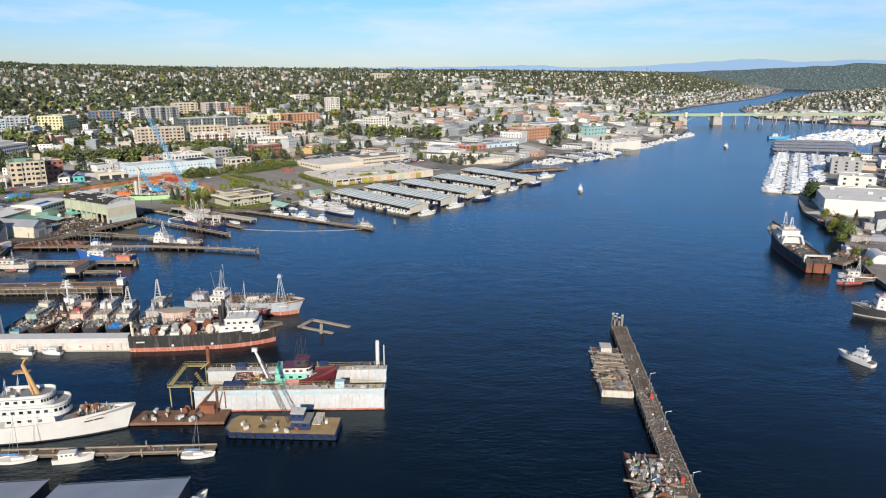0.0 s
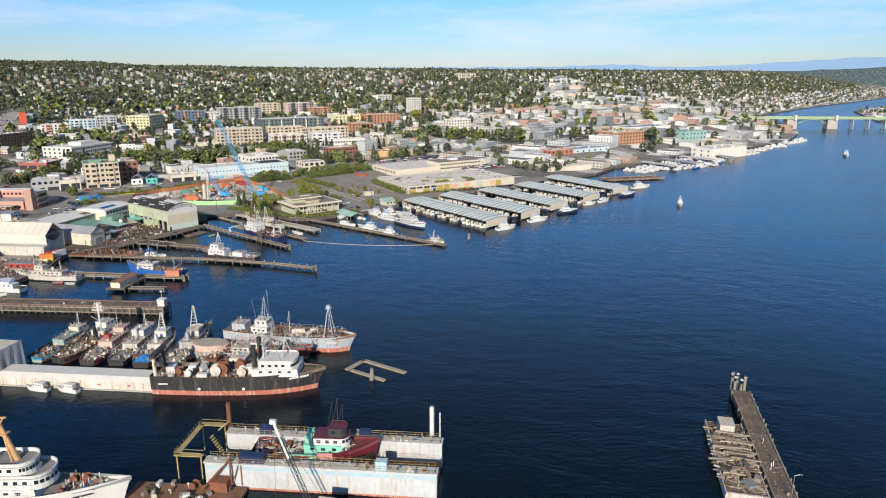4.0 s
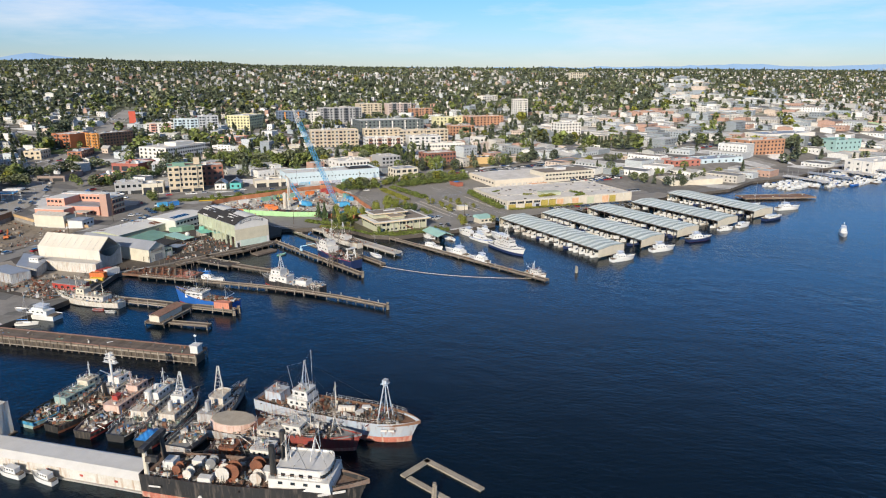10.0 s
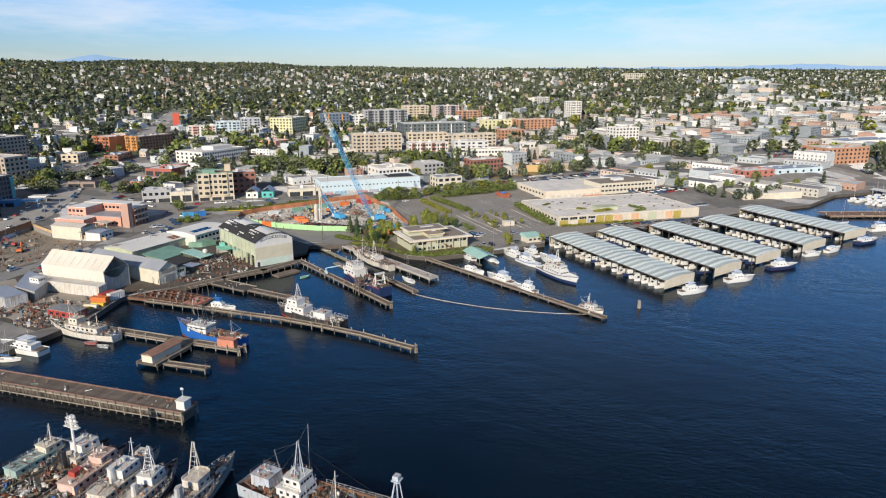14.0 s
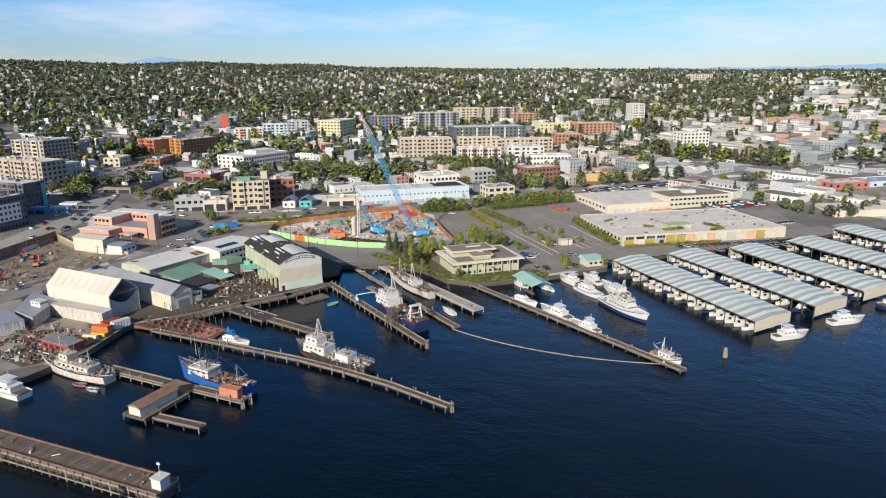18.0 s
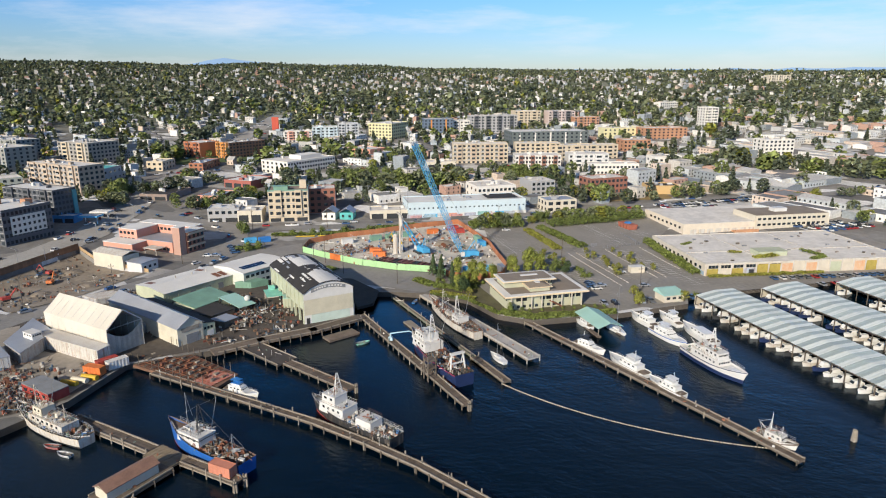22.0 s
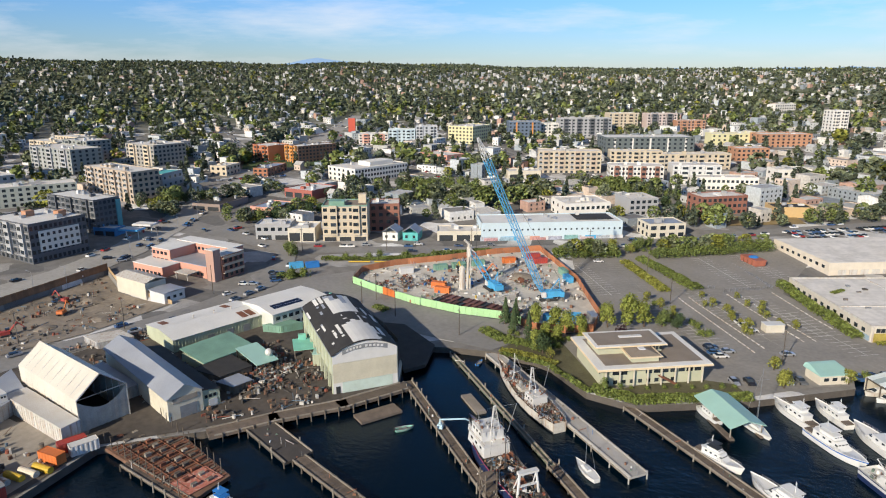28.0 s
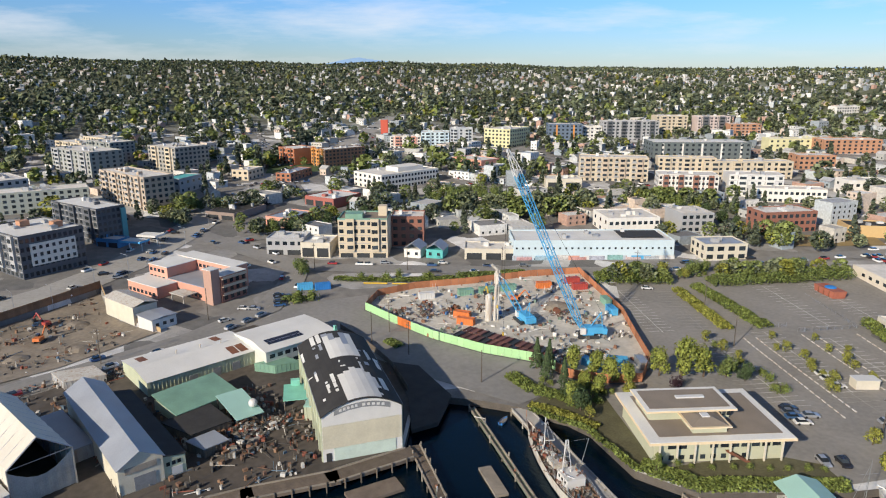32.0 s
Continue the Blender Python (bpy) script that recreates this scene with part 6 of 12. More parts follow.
def skiff(x, y, hd, L, m, lab):
    root = thing("skiff", x, y, 0, hd, lab, "rowing boat", "skiffs")
    hull_parts(root, L, L * 0.38, 0.55, (m, m), 0.1, 0.35, 2.2, 0.4, 0.8, 0.06, 0.4, GREYDECK)
    for q in (-0.2, 0.12):
        part("thwart", Mesh().box(q * L, 0, 0.38, 0.28, L * 0.32, 0.06), BEAM, root)
    part("outboard_motor", Mesh().box(-L * 0.5, 0, 0.3, 0.4, 0.3, 0.6, taper=0.8), DARK, root)


for x, y, hd, L, m, lab in ((-77.3, 139.6, 11, 5, DARK, "dark covered dinghy on the float"), (-172.5, 382.5, 60, 5, GREENP, "small pale green skiff by the pier"), (-209, 363, 20, 4, GEL, "small white skiff by the boardwalk"), (-180, 427, 100, 4, TARP, "bright blue dinghy on the bank"), (-199, 292, 200, 4.4, RED, "small red skiff alongside a workboat"), (-193, 291.5, 190, 4.6, GEL, "small white skiff alongside a workboat")):
    skiff(x, y, hd, L, m, lab)

# small craft in the sheds and the marinas further up the channel
TEMPL = []
for k, (L, hm) in enumerate(((7, None), (8, DARK), (6.5, None), (8.5, NAVY), (7.5, WORNWHITE))):
    e = thing("moored_boat", 0, 0, -400 - 20 * k, 0, "white motor cruiser moored in the marina", "motor boat", "marina boats")
    tp = hull_parts(e, L, L * 0.3, 1.0, (hm or GEL, hm or GEL), 0.15, 0.5, 2.4, 0.5, 0.85, 0.07, 0.15, GEL, joined=True)
    cab = Mesh().loft([[(-L * .3, -.8, 0.9), (L * .2, -.7, 1.1), (L * .2, .7, 1.1), (-L * .3, .8, 0.9)], [(-L * .28, -.7, 2.1 + k % 2 * .6), (L * .08, -.6, 2.1 + k % 2 * .6), (L * .08, .6, 2.1 + k % 2 * .6), (-L * .28, .7, 2.1 + k % 2 * .6)]])
    cab.box(-L * .36, 0, 1.8, L * .2, 1.6, 0.1, 0.0, 1)
    part("cabin", cab, [GEL, (TARP, RUST, WHITE, DARK, MAROON)[k]], e)
    part("windscreen", Mesh().loft([[(L * .16, -.66, 1.35), (L * .19, -.66, 1.3), (L * .19, .66, 1.3), (L * .16, .66, 1.35)], [(L * .09, -.6, 1.95), (L * .12, -.6, 1.95), (L * .12, .6, 1.95), (L * .09, .6, 1.95)]]), GLASS, e)
    TEMPL.append((e, L))
rg = random.Random(12)
for (a, b2, w) in SHEDS:
    dx, dy = b2[0] - a[0], b2[1] - a[1]
    ln = math.hypot(dx, dy)
    ux, uy = dx / ln, dy / ln
    hd = math.degrees(math.atan2(uy, ux))
    for k in range(int(ln / 3.9)):
        for s in (-1, 1):
            if rg.random() < 0.16:
                continue
            e, L = rg.choice(TEMPL)
            q = 2.5 + k * 3.9
            off = s * (w / 2 - L * rg.uniform(0.22, 0.42))
            q -= 0.17 * off
            copy_thing(e, pose(a[0] + ux * q - uy * off, a[1] + uy * q + ux * off, 0, 0, 0, hd + 90 * s + rg.uniform(-2, 2)))

def float_dock(x0, y0, x1, y1, w=2.4):
    dock("float", [(x0, y0), (x1, y1)], w, 0.6, "low timber marina float between moored boats", 0, beam=False, group="marina floats")


FAR_BOATS = []
for k in range(9):
    f0 = k / 8
    x0, y0 = 96 + 104 * f0, 684 + 132 * f0
    ex, ey = 0.66, -0.60
    ln = 54 - 7 * abs(k - 4)
    float_dock(x0, y0, x0 + ex * ln, y0 + ey * ln)
    for q in range(int(ln / 4.2)):
        for s in (-1, 1):
            if rg.random() < 0.85:
                FAR_BOATS.append((x0 + ex * (4 + q * 4.2) - ey * s * 6 + rg.uniform(-1, 1), y0 + ey * (4 + q * 4.2) + ex * s * 6 + rg.uniform(-1, 1), math.atan2(ex * s, -ey * s) + rg.uniform(-.1, .1) + (math.pi if rg.random() < 0.4 else 0)))
for k in range(34):
    FAR_BOATS.append((232 + k * 4.4 + rg.uniform(-3, 8), 815 + k * 6.2 + rg.uniform(-6, 3), radians(rg.uniform(-60, -30))))
for k, (inn, f0) in enumerate(((9, 0.0), (26, 0.22), (43, 0.72))):
    ex, ey = 0.466, 0.885
    bx, by = 256 + ey * inn, 511 - ex * inn
    float_dock(bx + 292 * ex * f0, by + 292 * ey * f0, bx + 292 * ex, by + 292 * ey, 3)
    for q in range(int(292 * (1 - f0) / 5.0)):
        for sd in (-1, 1):
            if rg.random() < 0.96:
                u = 292 * f0 + q * 5.0 + rg.uniform(-.4, .4)
                FAR_BOATS.append((bx + ex * u + sd * ey * 8.6, by + ey * u - sd * ex * 8.6, radians(-27 + rg.uniform(-5, 5)) + (math.pi if rg.random() < 0.5 else 0)))
for k in range(330):
    f0, o = rg.random(), rg.uniform(-6, 100)
    FAR_BOATS.append((468 + 200 * f0 + o * 0.8, 912 + 200 * f0 - o * 0.42, radians(rg.choice((-20, 160, 70)) + rg.uniform(-8, 8))))
for k in range(4):
    cm = thing("covered_moorage", 429 + k * 18, 772 + k * 35, 0, -11, "long low moorage roof with dark edges over white boats", "boat shed", "covered moorages")
    part("roof", Mesh().gable(0, 0, 0, 90, 22, 4.2, 1.2, 0, 0.4), GREYROOF, cm)
    part("fascia", Mesh().box(0, -10.8, 3.4, 89, 0.2, 0.8).box(0, 10.8, 3.4, 89, 0.2, 0.8), PILE, cm)
    for q in range(8):
        part("post", Mesh().box(-42 + q * 12, -10.5, -1, 0.3, 0.3, 5).box(-42 + q * 12, 10.5, -1, 0.3, 0.3, 5), PILE, cm)
fb = Mesh()
for x, y, a in FAR_BOATS:
    L, c, s = rg.uniform(12, 17) if x > 235 and y < 790 else rg.uniform(8, 13), math.cos(a), math.sin(a)
    tall = rg.random() < 0.25

    def tr(p):
        return (x + p[0] * c - p[1] * s, y + p[0] * s + p[1] * c, p[2])
    w = L * 0.15
    fb.loft([[tr(p) for p in ((-L / 2, -w * .8, 0), (L * .2, -w * .85, 0), (L * .46, 0, 0.1), (L * .2, w * .85, 0), (-L / 2, w * .8, 0))], [tr(p) for p in ((-L / 2, -w, 1.3), (L * .2, -w, 1.4), (L * .54, 0, 1.7), (L * .2, w, 1.4), (-L / 2, w, 1.3))]], 1 if rg.random() < 0.12 else 0)
    fb.loft([[tr(p) for p in ((-L * .3, -w * .7, 1.3), (L * .2, -w * .6, 1.4), (L * .2, w * .6, 1.4), (-L * .3, w * .7, 1.3))], [tr(p) for p in ((-L * .28, -w * .6, 2.8), (L * .06, -w * .5, 2.8), (L * .06, w * .5, 2.8), (-L * .28, w * .6, 2.8))]])
    fb.loft([[tr(p) for p in ((L * .1, -w * .56, 2.0), (L * .175, -w * .56, 1.75), (L * .175, w * .56, 1.75), (L * .1, w * .56, 2.0))], [tr(p) for p in ((L * .06, -w * .5, 2.6), (L * .1, -w * .5, 2.6), (L * .1, w * .5, 2.6), (L * .06, w * .5, 2.6))]], 2)
    if tall:
        fb.tube(tr((0, 0, 2)), tr((0, 0, 13)), 0.1, 4, 3)
    elif rg.random() < 0.5:
        fb.box(*tr((-L * .3, 0, 2.9)), L * .2, w * 1.2, 0.4, a, 1 if rg.random() < 0.3 else 0)
tagged(new("marina_boats", fb.data("marina_boats", [GEL, BLUE, GLASS, STEEL])), "crowded white boats moored in the far marinas", "boats", kind="stuff")
for e, _ in TEMPL:
    for o in (*e.children_recursive, e):
        bpy.data.objects.remove(o)

dock("pier", [(66, 612), (116, 633)], 13, 1.6, "broad rust-brown timber pier beyond the marina", 5.0, high=0.4, mats=(RUSTWOOD, PILE))
for k in range(4):
    cm = thing("covered_moorage", 128 + k * 24, 700 + k * 26, 0, 132, "long grey moorage roof over moored boats", "boat shed", "covered moorages")
    part("roof", Mesh().gable(0, 0, 0, 40, 9, 4.0, 0.9, 0, 0.4), GREYROOF if k % 2 else METALROOF, cm)
    for q in range(6):
        part("post", Mesh().box(-18 + q * 7.2, -4, -1, 0.3, 0.3, 5).box(-18 + q * 7.2, 4, -1, 0.3, 0.3, 5), PILE, cm)
# vessels along the far bank
rt, top = vessel("factory_trawler", "large black stern trawler with a white house and rusty net deck", 178, 325.5, 81.6, 66, 13, 5.6, (RED, BLACK), 61, STEELDECK, houses=[(0.13, 12, 10.5, 3.0, WHITE, 1, (6, 5), 0), (0.15, 9, 9, 2.7, WHITE, 1, (9, 4), 3.0), (0.16, 5, 6, 1.4, WORNWHITE, 1, (0, 0), 5.7)],
                 masts=[dict(x=0.24, h=10, up=3, lattice=True, m=WHITE), dict(x=0.1, h=6, up=7, lattice=True, m=WHITE)], n_gear=46, gear_at=(-0.45, 0.02), railing=(-0.1, 0.3), sheer=0.9, bulwark=1.2, gearsize=1.7, stripe=WORNWHITE, boot=0.8)
part("trawl_gantry", Mesh().box(-29.5, -5.2, 4.4, 1.2, 0.9, 3.2).box(-29.5, 5.2, 4.4, 1.2, 0.9, 3.2).box(-29.5, 0, 7.3, 1.3, 11.2, 0.7), WORNWHITE, rt, "rust-streaked trawl gantry over the stern")
part("arch", Mesh().tube((0.5, -5.4, 4.5), (1.5, -3.6, 9.8), 0.55, 8).tube((0.5, 5.4, 4.5), (1.5, 3.6, 9.8), 0.55, 8).tube((1.5, -3.8, 9.8), (1.5, 3.8, 9.8), 0.55, 8), WHITE, rt, "white arch behind the bridge")
part("stern_ramp", Mesh().box(-33.1, 0, 0.3, 0.3, 4.6, 4.6), RUST, rt, "rusty brown stern ramp gate")
for sd in (-1, 1):
    part("stern_plate", Mesh().box(-33.2, sd * 4.1, 0.4, 0.3, 2.6, 4.4), RUST, rt, "rust-streaked stern plating")
    part("bridge_wing", Mesh().box(7, sd * 5.4, 7.4, 4, 1.4, 1.1), WHITE, rt)
part("net_heap", Mesh().ball((-14, 1, 5.2), 4.2, 10, 0, 0.4).ball((-20, -1.5, 5.0), 3.6, 10, 0, 0.45), NETS, rt, "brown heap of trawl nets")
part("forecastle", Mesh().loft([[(17, -6.0, 5.6), (26, -4.9, 6.2), (33.0, -0.8, 6.9), (33.0, 0.8, 6.9), (26, 4.9, 6.2), (17, 6.0, 5.6)], [(17, -6.2, 7.6), (26, -5.2, 8.2), (34.4, -0.8, 9.0), (34.4, 0.8, 9.0), (26, 5.2, 8.2), (17, 6.2, 7.6)]]), CREAM, rt, "cream forecastle")
vessel("workboat", "red and white harbour workboat", 178, 277, 190, 12, 4, 1.6, (DARK, RED), 62, GREYDECK, houses=[(0.05, 4, 2.8, 2.1, WHITE, 1, (3, 2), 0)], masts=[dict(x=0.0, h=5, up=1.5)], n_gear=3)
vessel("pusher_tug", "dark-hulled tug with a tall white wheelhouse", 169, 237, 165, 24, 8, 3.2, (WORNWHITE, DARK), 63, GREYDECK, houses=[(0.05, 8, 6, 2.6, WHITE, 1, (5, 3), 0), (0.1, 4.5, 4.6, 2.5, WHITE, 1, (6, 2), 2.6)], masts=[dict(x=0.05, h=5, up=5)], n_gear=6, railing=(-0.4, 0.4))
vessel("fishing_vessel", "white fishing boat at a short pier", 186, 284, 170, 16, 5, 2, (BLUE, WHITE), 64, GREYDECK, houses=[(0.15, 5, 3.4, 2.3, WHITE, 1, (4, 2), 0)], masts=[dict(x=0.0, h=8, lattice=True)], n_gear=6)
vessel("fishing_vessel", "turquoise hulled ship below the bridge", 474, 946, 2, 32, 8, 4, (DARK, SKYBLUE), 65, GREYDECK, houses=[(-0.2, 8, 6, 4, WHITE, 2, (4, 3), 0)], masts=[dict(x=0.1, h=9, lattice=True)], n_gear=8)

# ---- the shipyard ----
def ribbed(x0, x1, y, z0, z1, step=0.9, depth=0.08, along="x"):
    """Ribs of a corrugated wall or roof."""
    me = Mesh()
    k = int(abs(x1 - x0) / step)
    for i in range(k):
        c = x0 + (i + 0.5) * (x1 - x0) / k
        if along == "x":
            me.box(c, y, z0, 0.12, depth, z1 - z0)
        else:
            me.box(y, c, z0, depth, 0.12, z1 - z0)
    return me


PALEGREEN = mat("pale_green_siding", (0.47, 0.50, 0.36), 0.8, var=0.25, scale=0.2)
TANSIDING = mat("tan_corrugated_siding", (0.56, 0.52, 0.40), 0.8, var=0.2, scale=0.25)

# hangar with an arched roof, its tar torn in strips
hg = thing("hangar", -193.1, 390.1, 2.0, 60, "tall boat hangar with a patched black and white arched roof", "hangar", "shipyard buildings")
HW, HD, HE, HR = 18.6, 42.3, 11.6, 3.3
arc = [(-HW / 2 + HW * i / 12, HE + HR * (1 - ((i - 6) / 6) ** 2)) for i in range(13)]
front = Mesh()
ring = [(-HW / 2, 0.0)] + arc + [(HW / 2, 0.0)]
front.add([(x, 0, z) for x, z in ring] + [(x, 0.3, z) for x, z in ring], [tuple(range(15)), tuple(range(29, 14, -1))] + [(i, 15 + i, 15 + (i + 1) % 15, (i + 1) % 15) for i in range(15)])
part("front_wall", front, WHITE, hg)
part("cladding", ribbed(-HW / 2 + 0.1, HW / 2 - 0.1, -0.06, 3.4, HE - 2.4, 0.45), TANSIDING, hg, "tan corrugated band")
part("cladding_panel", Mesh().box(0, -0.05, 3.4, HW - 0.1, 0.08, HE - 6.0), TANSIDING, hg)
part("big_door", Mesh().box(0.5, -0.08, 0.1, 14.5, 0.14, 3.2).box(-3.4, -0.17, 0.1, 0.2, 0.08, 3.2).box(4, -0.17, 0.1, 0.2, 0.08, 3.2), mat("pale_mint_door", (0.52, 0.62, 0.55), 0.7, var=0.2), hg)
part("doorway", Mesh().box(-HW / 2 + 1.3, -0.08, 0.1, 1.2, 0.1, 2.2), DARK, hg)
part("sign_board", Mesh().add([(x, -0.12, z) for x, z in [(-6.5, HE - 0.1), (-3.2, HE + 0.75), (0, HE + 1.05), (3.2, HE + 0.75), (6.5, HE - 0.1), (6.5, HE + 1.2), (3.2, HE + 2.05), (0, HE + 2.35), (-3.2, HE + 2.05), (-6.5, HE + 1.2)]] + [(x, 0.0, z) for x, z in [(-6.5, HE - 0.1), (-3.2, HE + 0.75), (0, HE + 1.05), (3.2, HE + 0.75), (6.5, HE - 0.1), (6.5, HE + 1.2), (3.2, HE + 2.05), (0, HE + 2.35), (-3.2, HE + 2.05), (-6.5, HE + 1.2)]],
                                [tuple(range(10))] + [(i, (i + 1) % 10, 10 + (i + 1) % 10, 10 + i) for i in range(10)]), GREYDECK, hg, "arched grey sign board")
for cx, w in ((-3.2, 4.6), (2.6, 5.6)):
    for q in range(5):
        x = cx - w / 2 + (q + 0.5) * w / 5
        zc = HE + 1.35 - 1.1 * (x / 6.5) ** 2
        part("lettering", Mesh().box(0, 0, 0, w / 5 * 0.62, 0.05, 0.62), WHITE, hg, at=(x, -0.17, zc))
for s in (-1, 1):
    part("side_wall", Mesh().box(s * (HW / 2 - 0.15), HD / 2 + 0.15, 0 if s > 0 else 5.2, 0.3, HD - 0.3, HE if s > 0 else HE - 5.2), PALEGREEN, hg)
    for q in range(9):
        part("pier", Mesh().box(s * (HW / 2 - 0.1), 0.6 + q * HD / 8.4, 0, 0.7, 0.9, HE - 0.2), PALEGREEN, hg)
    part("eave_gutter", Mesh().box(s * (HW / 2 + 0.25), HD / 2, HE - 0.25, 0.3, HD, 0.25), STEEL, hg)
part("back_wall", Mesh().box(0, HD - 0.15, 0, HW - 0.6, 0.3, HE), PALEGREEN, hg)
roof = Mesh()
roof.loft([[(x * 1.03, -0.4, z - 0.1), (x * 1.03, -0.4, z + 0.1), (x * 1.03, HD + 0.3, z + 0.1), (x * 1.03, HD + 0.3, z - 0.1)] for x, z in arc])
part("roof", roof, TARROOF, hg, "torn black tar roof")
rg = random.Random(17)
for k in range(100):
    if k < 60:
        i = rg.randrange(0, 12)
        y0, ln = rg.uniform(0, HD - 6), rg.uniform(1.5, 7) if rg.random() < 0.5 else rg.uniform(0.5, 1.5)
        a0, a1 = 0.0, rg.uniform(0.25, 0.8)
    else:
        i, y0, ln, a0, a1 = 4 + k % 5, (0, 3, 8, 24, 29, 33)[k % 6], rg.uniform(3, 9.5), 0, 1
    (x0, z0), (x1, z1) = arc[i], arc[i + 1]
    xa, xb = x0 + (x1 - x0) * a0, x0 + (x1 - x0) * a1
    za, zb = z0 + (z1 - z0) * a0, z0 + (z1 - z0) * a1
    y1 = min(HD, y0 + ln)
    part("roof_patch", Mesh().add([(xa * 1.03, y0, za + 0.15 + k * 4e-4), (xb * 1.03, y0, zb + 0.15 + k * 4e-4), (xb * 1.03, y1, zb + 0.15 + k * 4e-4), (xa * 1.03, y1, za + 0.15 + k * 4e-4)], [(0, 1, 2, 3)]), WHITEROOF if rg.random() < 0.85 else GREYROOF, hg)

# pale canvas tent over a slip
tn = thing("canvas_shelter", -232, 335.8, 2.0, 90, "tall gabled boat shelter of pale stretched canvas", "boat shelter", "shipyard buildings")
TW, TL, TE, TR = 12.4, 34.4, 9.0, 14.0
nseg = 9
for s in (-1, 1):
    me = Mesh()
    prof = [(TW / 2, 0), (TW / 2 - .1, TE * .5), (TW / 2, TE), (TW / 4, (TE + TR) / 2 - .08), (0, TR)]
    for j in range(2 * nseg + 1):
        sag = 0.14 if j % 2 else 0.0
        me.v += [(s * (x - (sag if 0 < q < 4 else 0)), j * TL / nseg / 2, z - (sag if q == 3 else 0)) for q, (x, z) in enumerate(prof)]
    me.f = [(j * 5 + q, j * 5 + q + 1, j * 5 + q + 6, j * 5 + q + 5) for j in range(2 * nseg) for q in range(4)]
    me.m = [0] * len(me.f)
    part("canvas", me, CANVAS, tn, "pale cream canvas")
    for j in range(nseg + 1):
        y = min(max(j * TL / nseg, 0.1), TL - 0.1)
        part("rib", Mesh().tube((s * (TW / 2 - .14), y, 0), (s * (TW / 2 - .14), y, TE), 0.1, 5).tube((s * (TW / 2 - .14), y, TE), (0, y, TR - .14), 0.1, 5), STEEL, tn)
part("back_wall", Mesh().add([(-TW / 2, TL, 0), (TW / 2, TL, 0), (TW / 2, TL, TE), (0, TL, TR), (-TW / 2, TL, TE)], [(0, 1, 2, 3, 4)]), CANVAS, tn)
cur = Mesh()
for j in range(14):
    x0, x1 = -TW / 2 + j * TW / 14, -TW / 2 + (j + 1) * TW / 14
    h0, h1 = 8.4 - 3.2 * math.sin(math.pi * j / 14), 8.4 - 3.2 * math.sin(math.pi * (j + 1) / 14)
    cur.v += [(x0, 0.1 + 0.15 * (j % 2), 0.2), (x0, 0.1 + 0.15 * (j % 2), h0)]
cur.v += [(TW / 2, 0.1, 0.2), (TW / 2, 0.1, 8.4)]
cur.f = [(2 * j, 2 * j + 2, 2 * j + 3, 2 * j + 1) for j in range(14)]
cur.m = [0] * 14
part("curtain", cur, mat("grey_net_curtain", (0.40, 0.40, 0.38), 0.9, var=0.3), tn, "sagging grey net curtain")
fr = Mesh()
for s in (-1, 1):
    fr.tube((s * TW / 2, -0.1, 0), (s * TW / 2, -0.1, TE), 0.16, 6)
fr.tube((-TW / 2, -0.1, TE), (0, -0.1, TR), 0.16, 6).tube((TW / 2, -0.1, TE), (0, -0.1, TR), 0.16, 6).tube((-TW / 2, -0.1, TE), (TW / 2, -0.1, TE), 0.1, 6)
part("portal", fr, STEEL, tn)

# low white store along the tent, and the grey sheds behind it
def flat_store(name, label, pts, z0, h, wall, roof, ribs=True, group="shipyard buildings", category="shed"):
    cx, cy = sum(p[0] for p in pts) / len(pts), sum(p[1] for p in pts) / len(pts)
    root = thing(name, cx, cy, z0, 0, label, category, group)
    loc = [(p[0] - cx, p[1] - cy) for p in pts]
    part("shell", Mesh().prism(loc, -0.3, h - 0.1), wall, root)
    big = [(x * 1.02, y * 1.03) for x, y in loc]
    part("roof", Mesh().prism(big, h - 0.1, h + 0.12), roof, root)
    if ribs:
        rb = Mesh()
        for (x0, y0), (x1, y1) in zip(loc, loc[1:] + loc[:1]):
            k = int(math.dist((x0, y0), (x1, y1)) / 1.2)
            for i in range(k):
                t = (i + 0.5) / k
                rb.box(x0 + (x1 - x0) * t, y0 + (y1 - y0) * t, 0, 0.16, 0.16, h - 0.15)
        part("cladding", rb, wall, root)
    return root


flat_store("store", "long low white store with a grey sloping roof", [(-259, 323), (-229.9, 324.5), (-230.8, 329.2), (-259.6, 328.4)], 2, 4.6, WORNWHITE, METALROOF)
lg = flat_store("store", "grey flat-roofed shed with a boat cabin on its roof", [(-276, 330.5), (-262, 314), (-249, 312), (-258, 327.5)], 2, 4.4, SHIPGREY, GREYROOF)
house(lg, 3, 4.5, 5.4, 3.2, 1.9, WHITE, 1, (4, 3), 0.4, name="boat_cabin")
flat_store("store", "grey store with a weathered flat roof", [(-270, 306), (-252, 302), (-249, 309), (-266, 313)], 2, 4.6, SHIPGREY, GREYROOF)
hu = flat_store("site_hut", "red hut with a wide grey flat roof", [(-231, 302.5), (-217.6, 302.3), (-218, 308.2), (-231, 308.4)], 2, 2.9, RED, GREYDECK, category="hut")
for k in range(4):
    part("window", PANE, None, hu, at=(-4.5 + k * 3, -3.12, 1.2), size=(1.3, 1, 0.9))

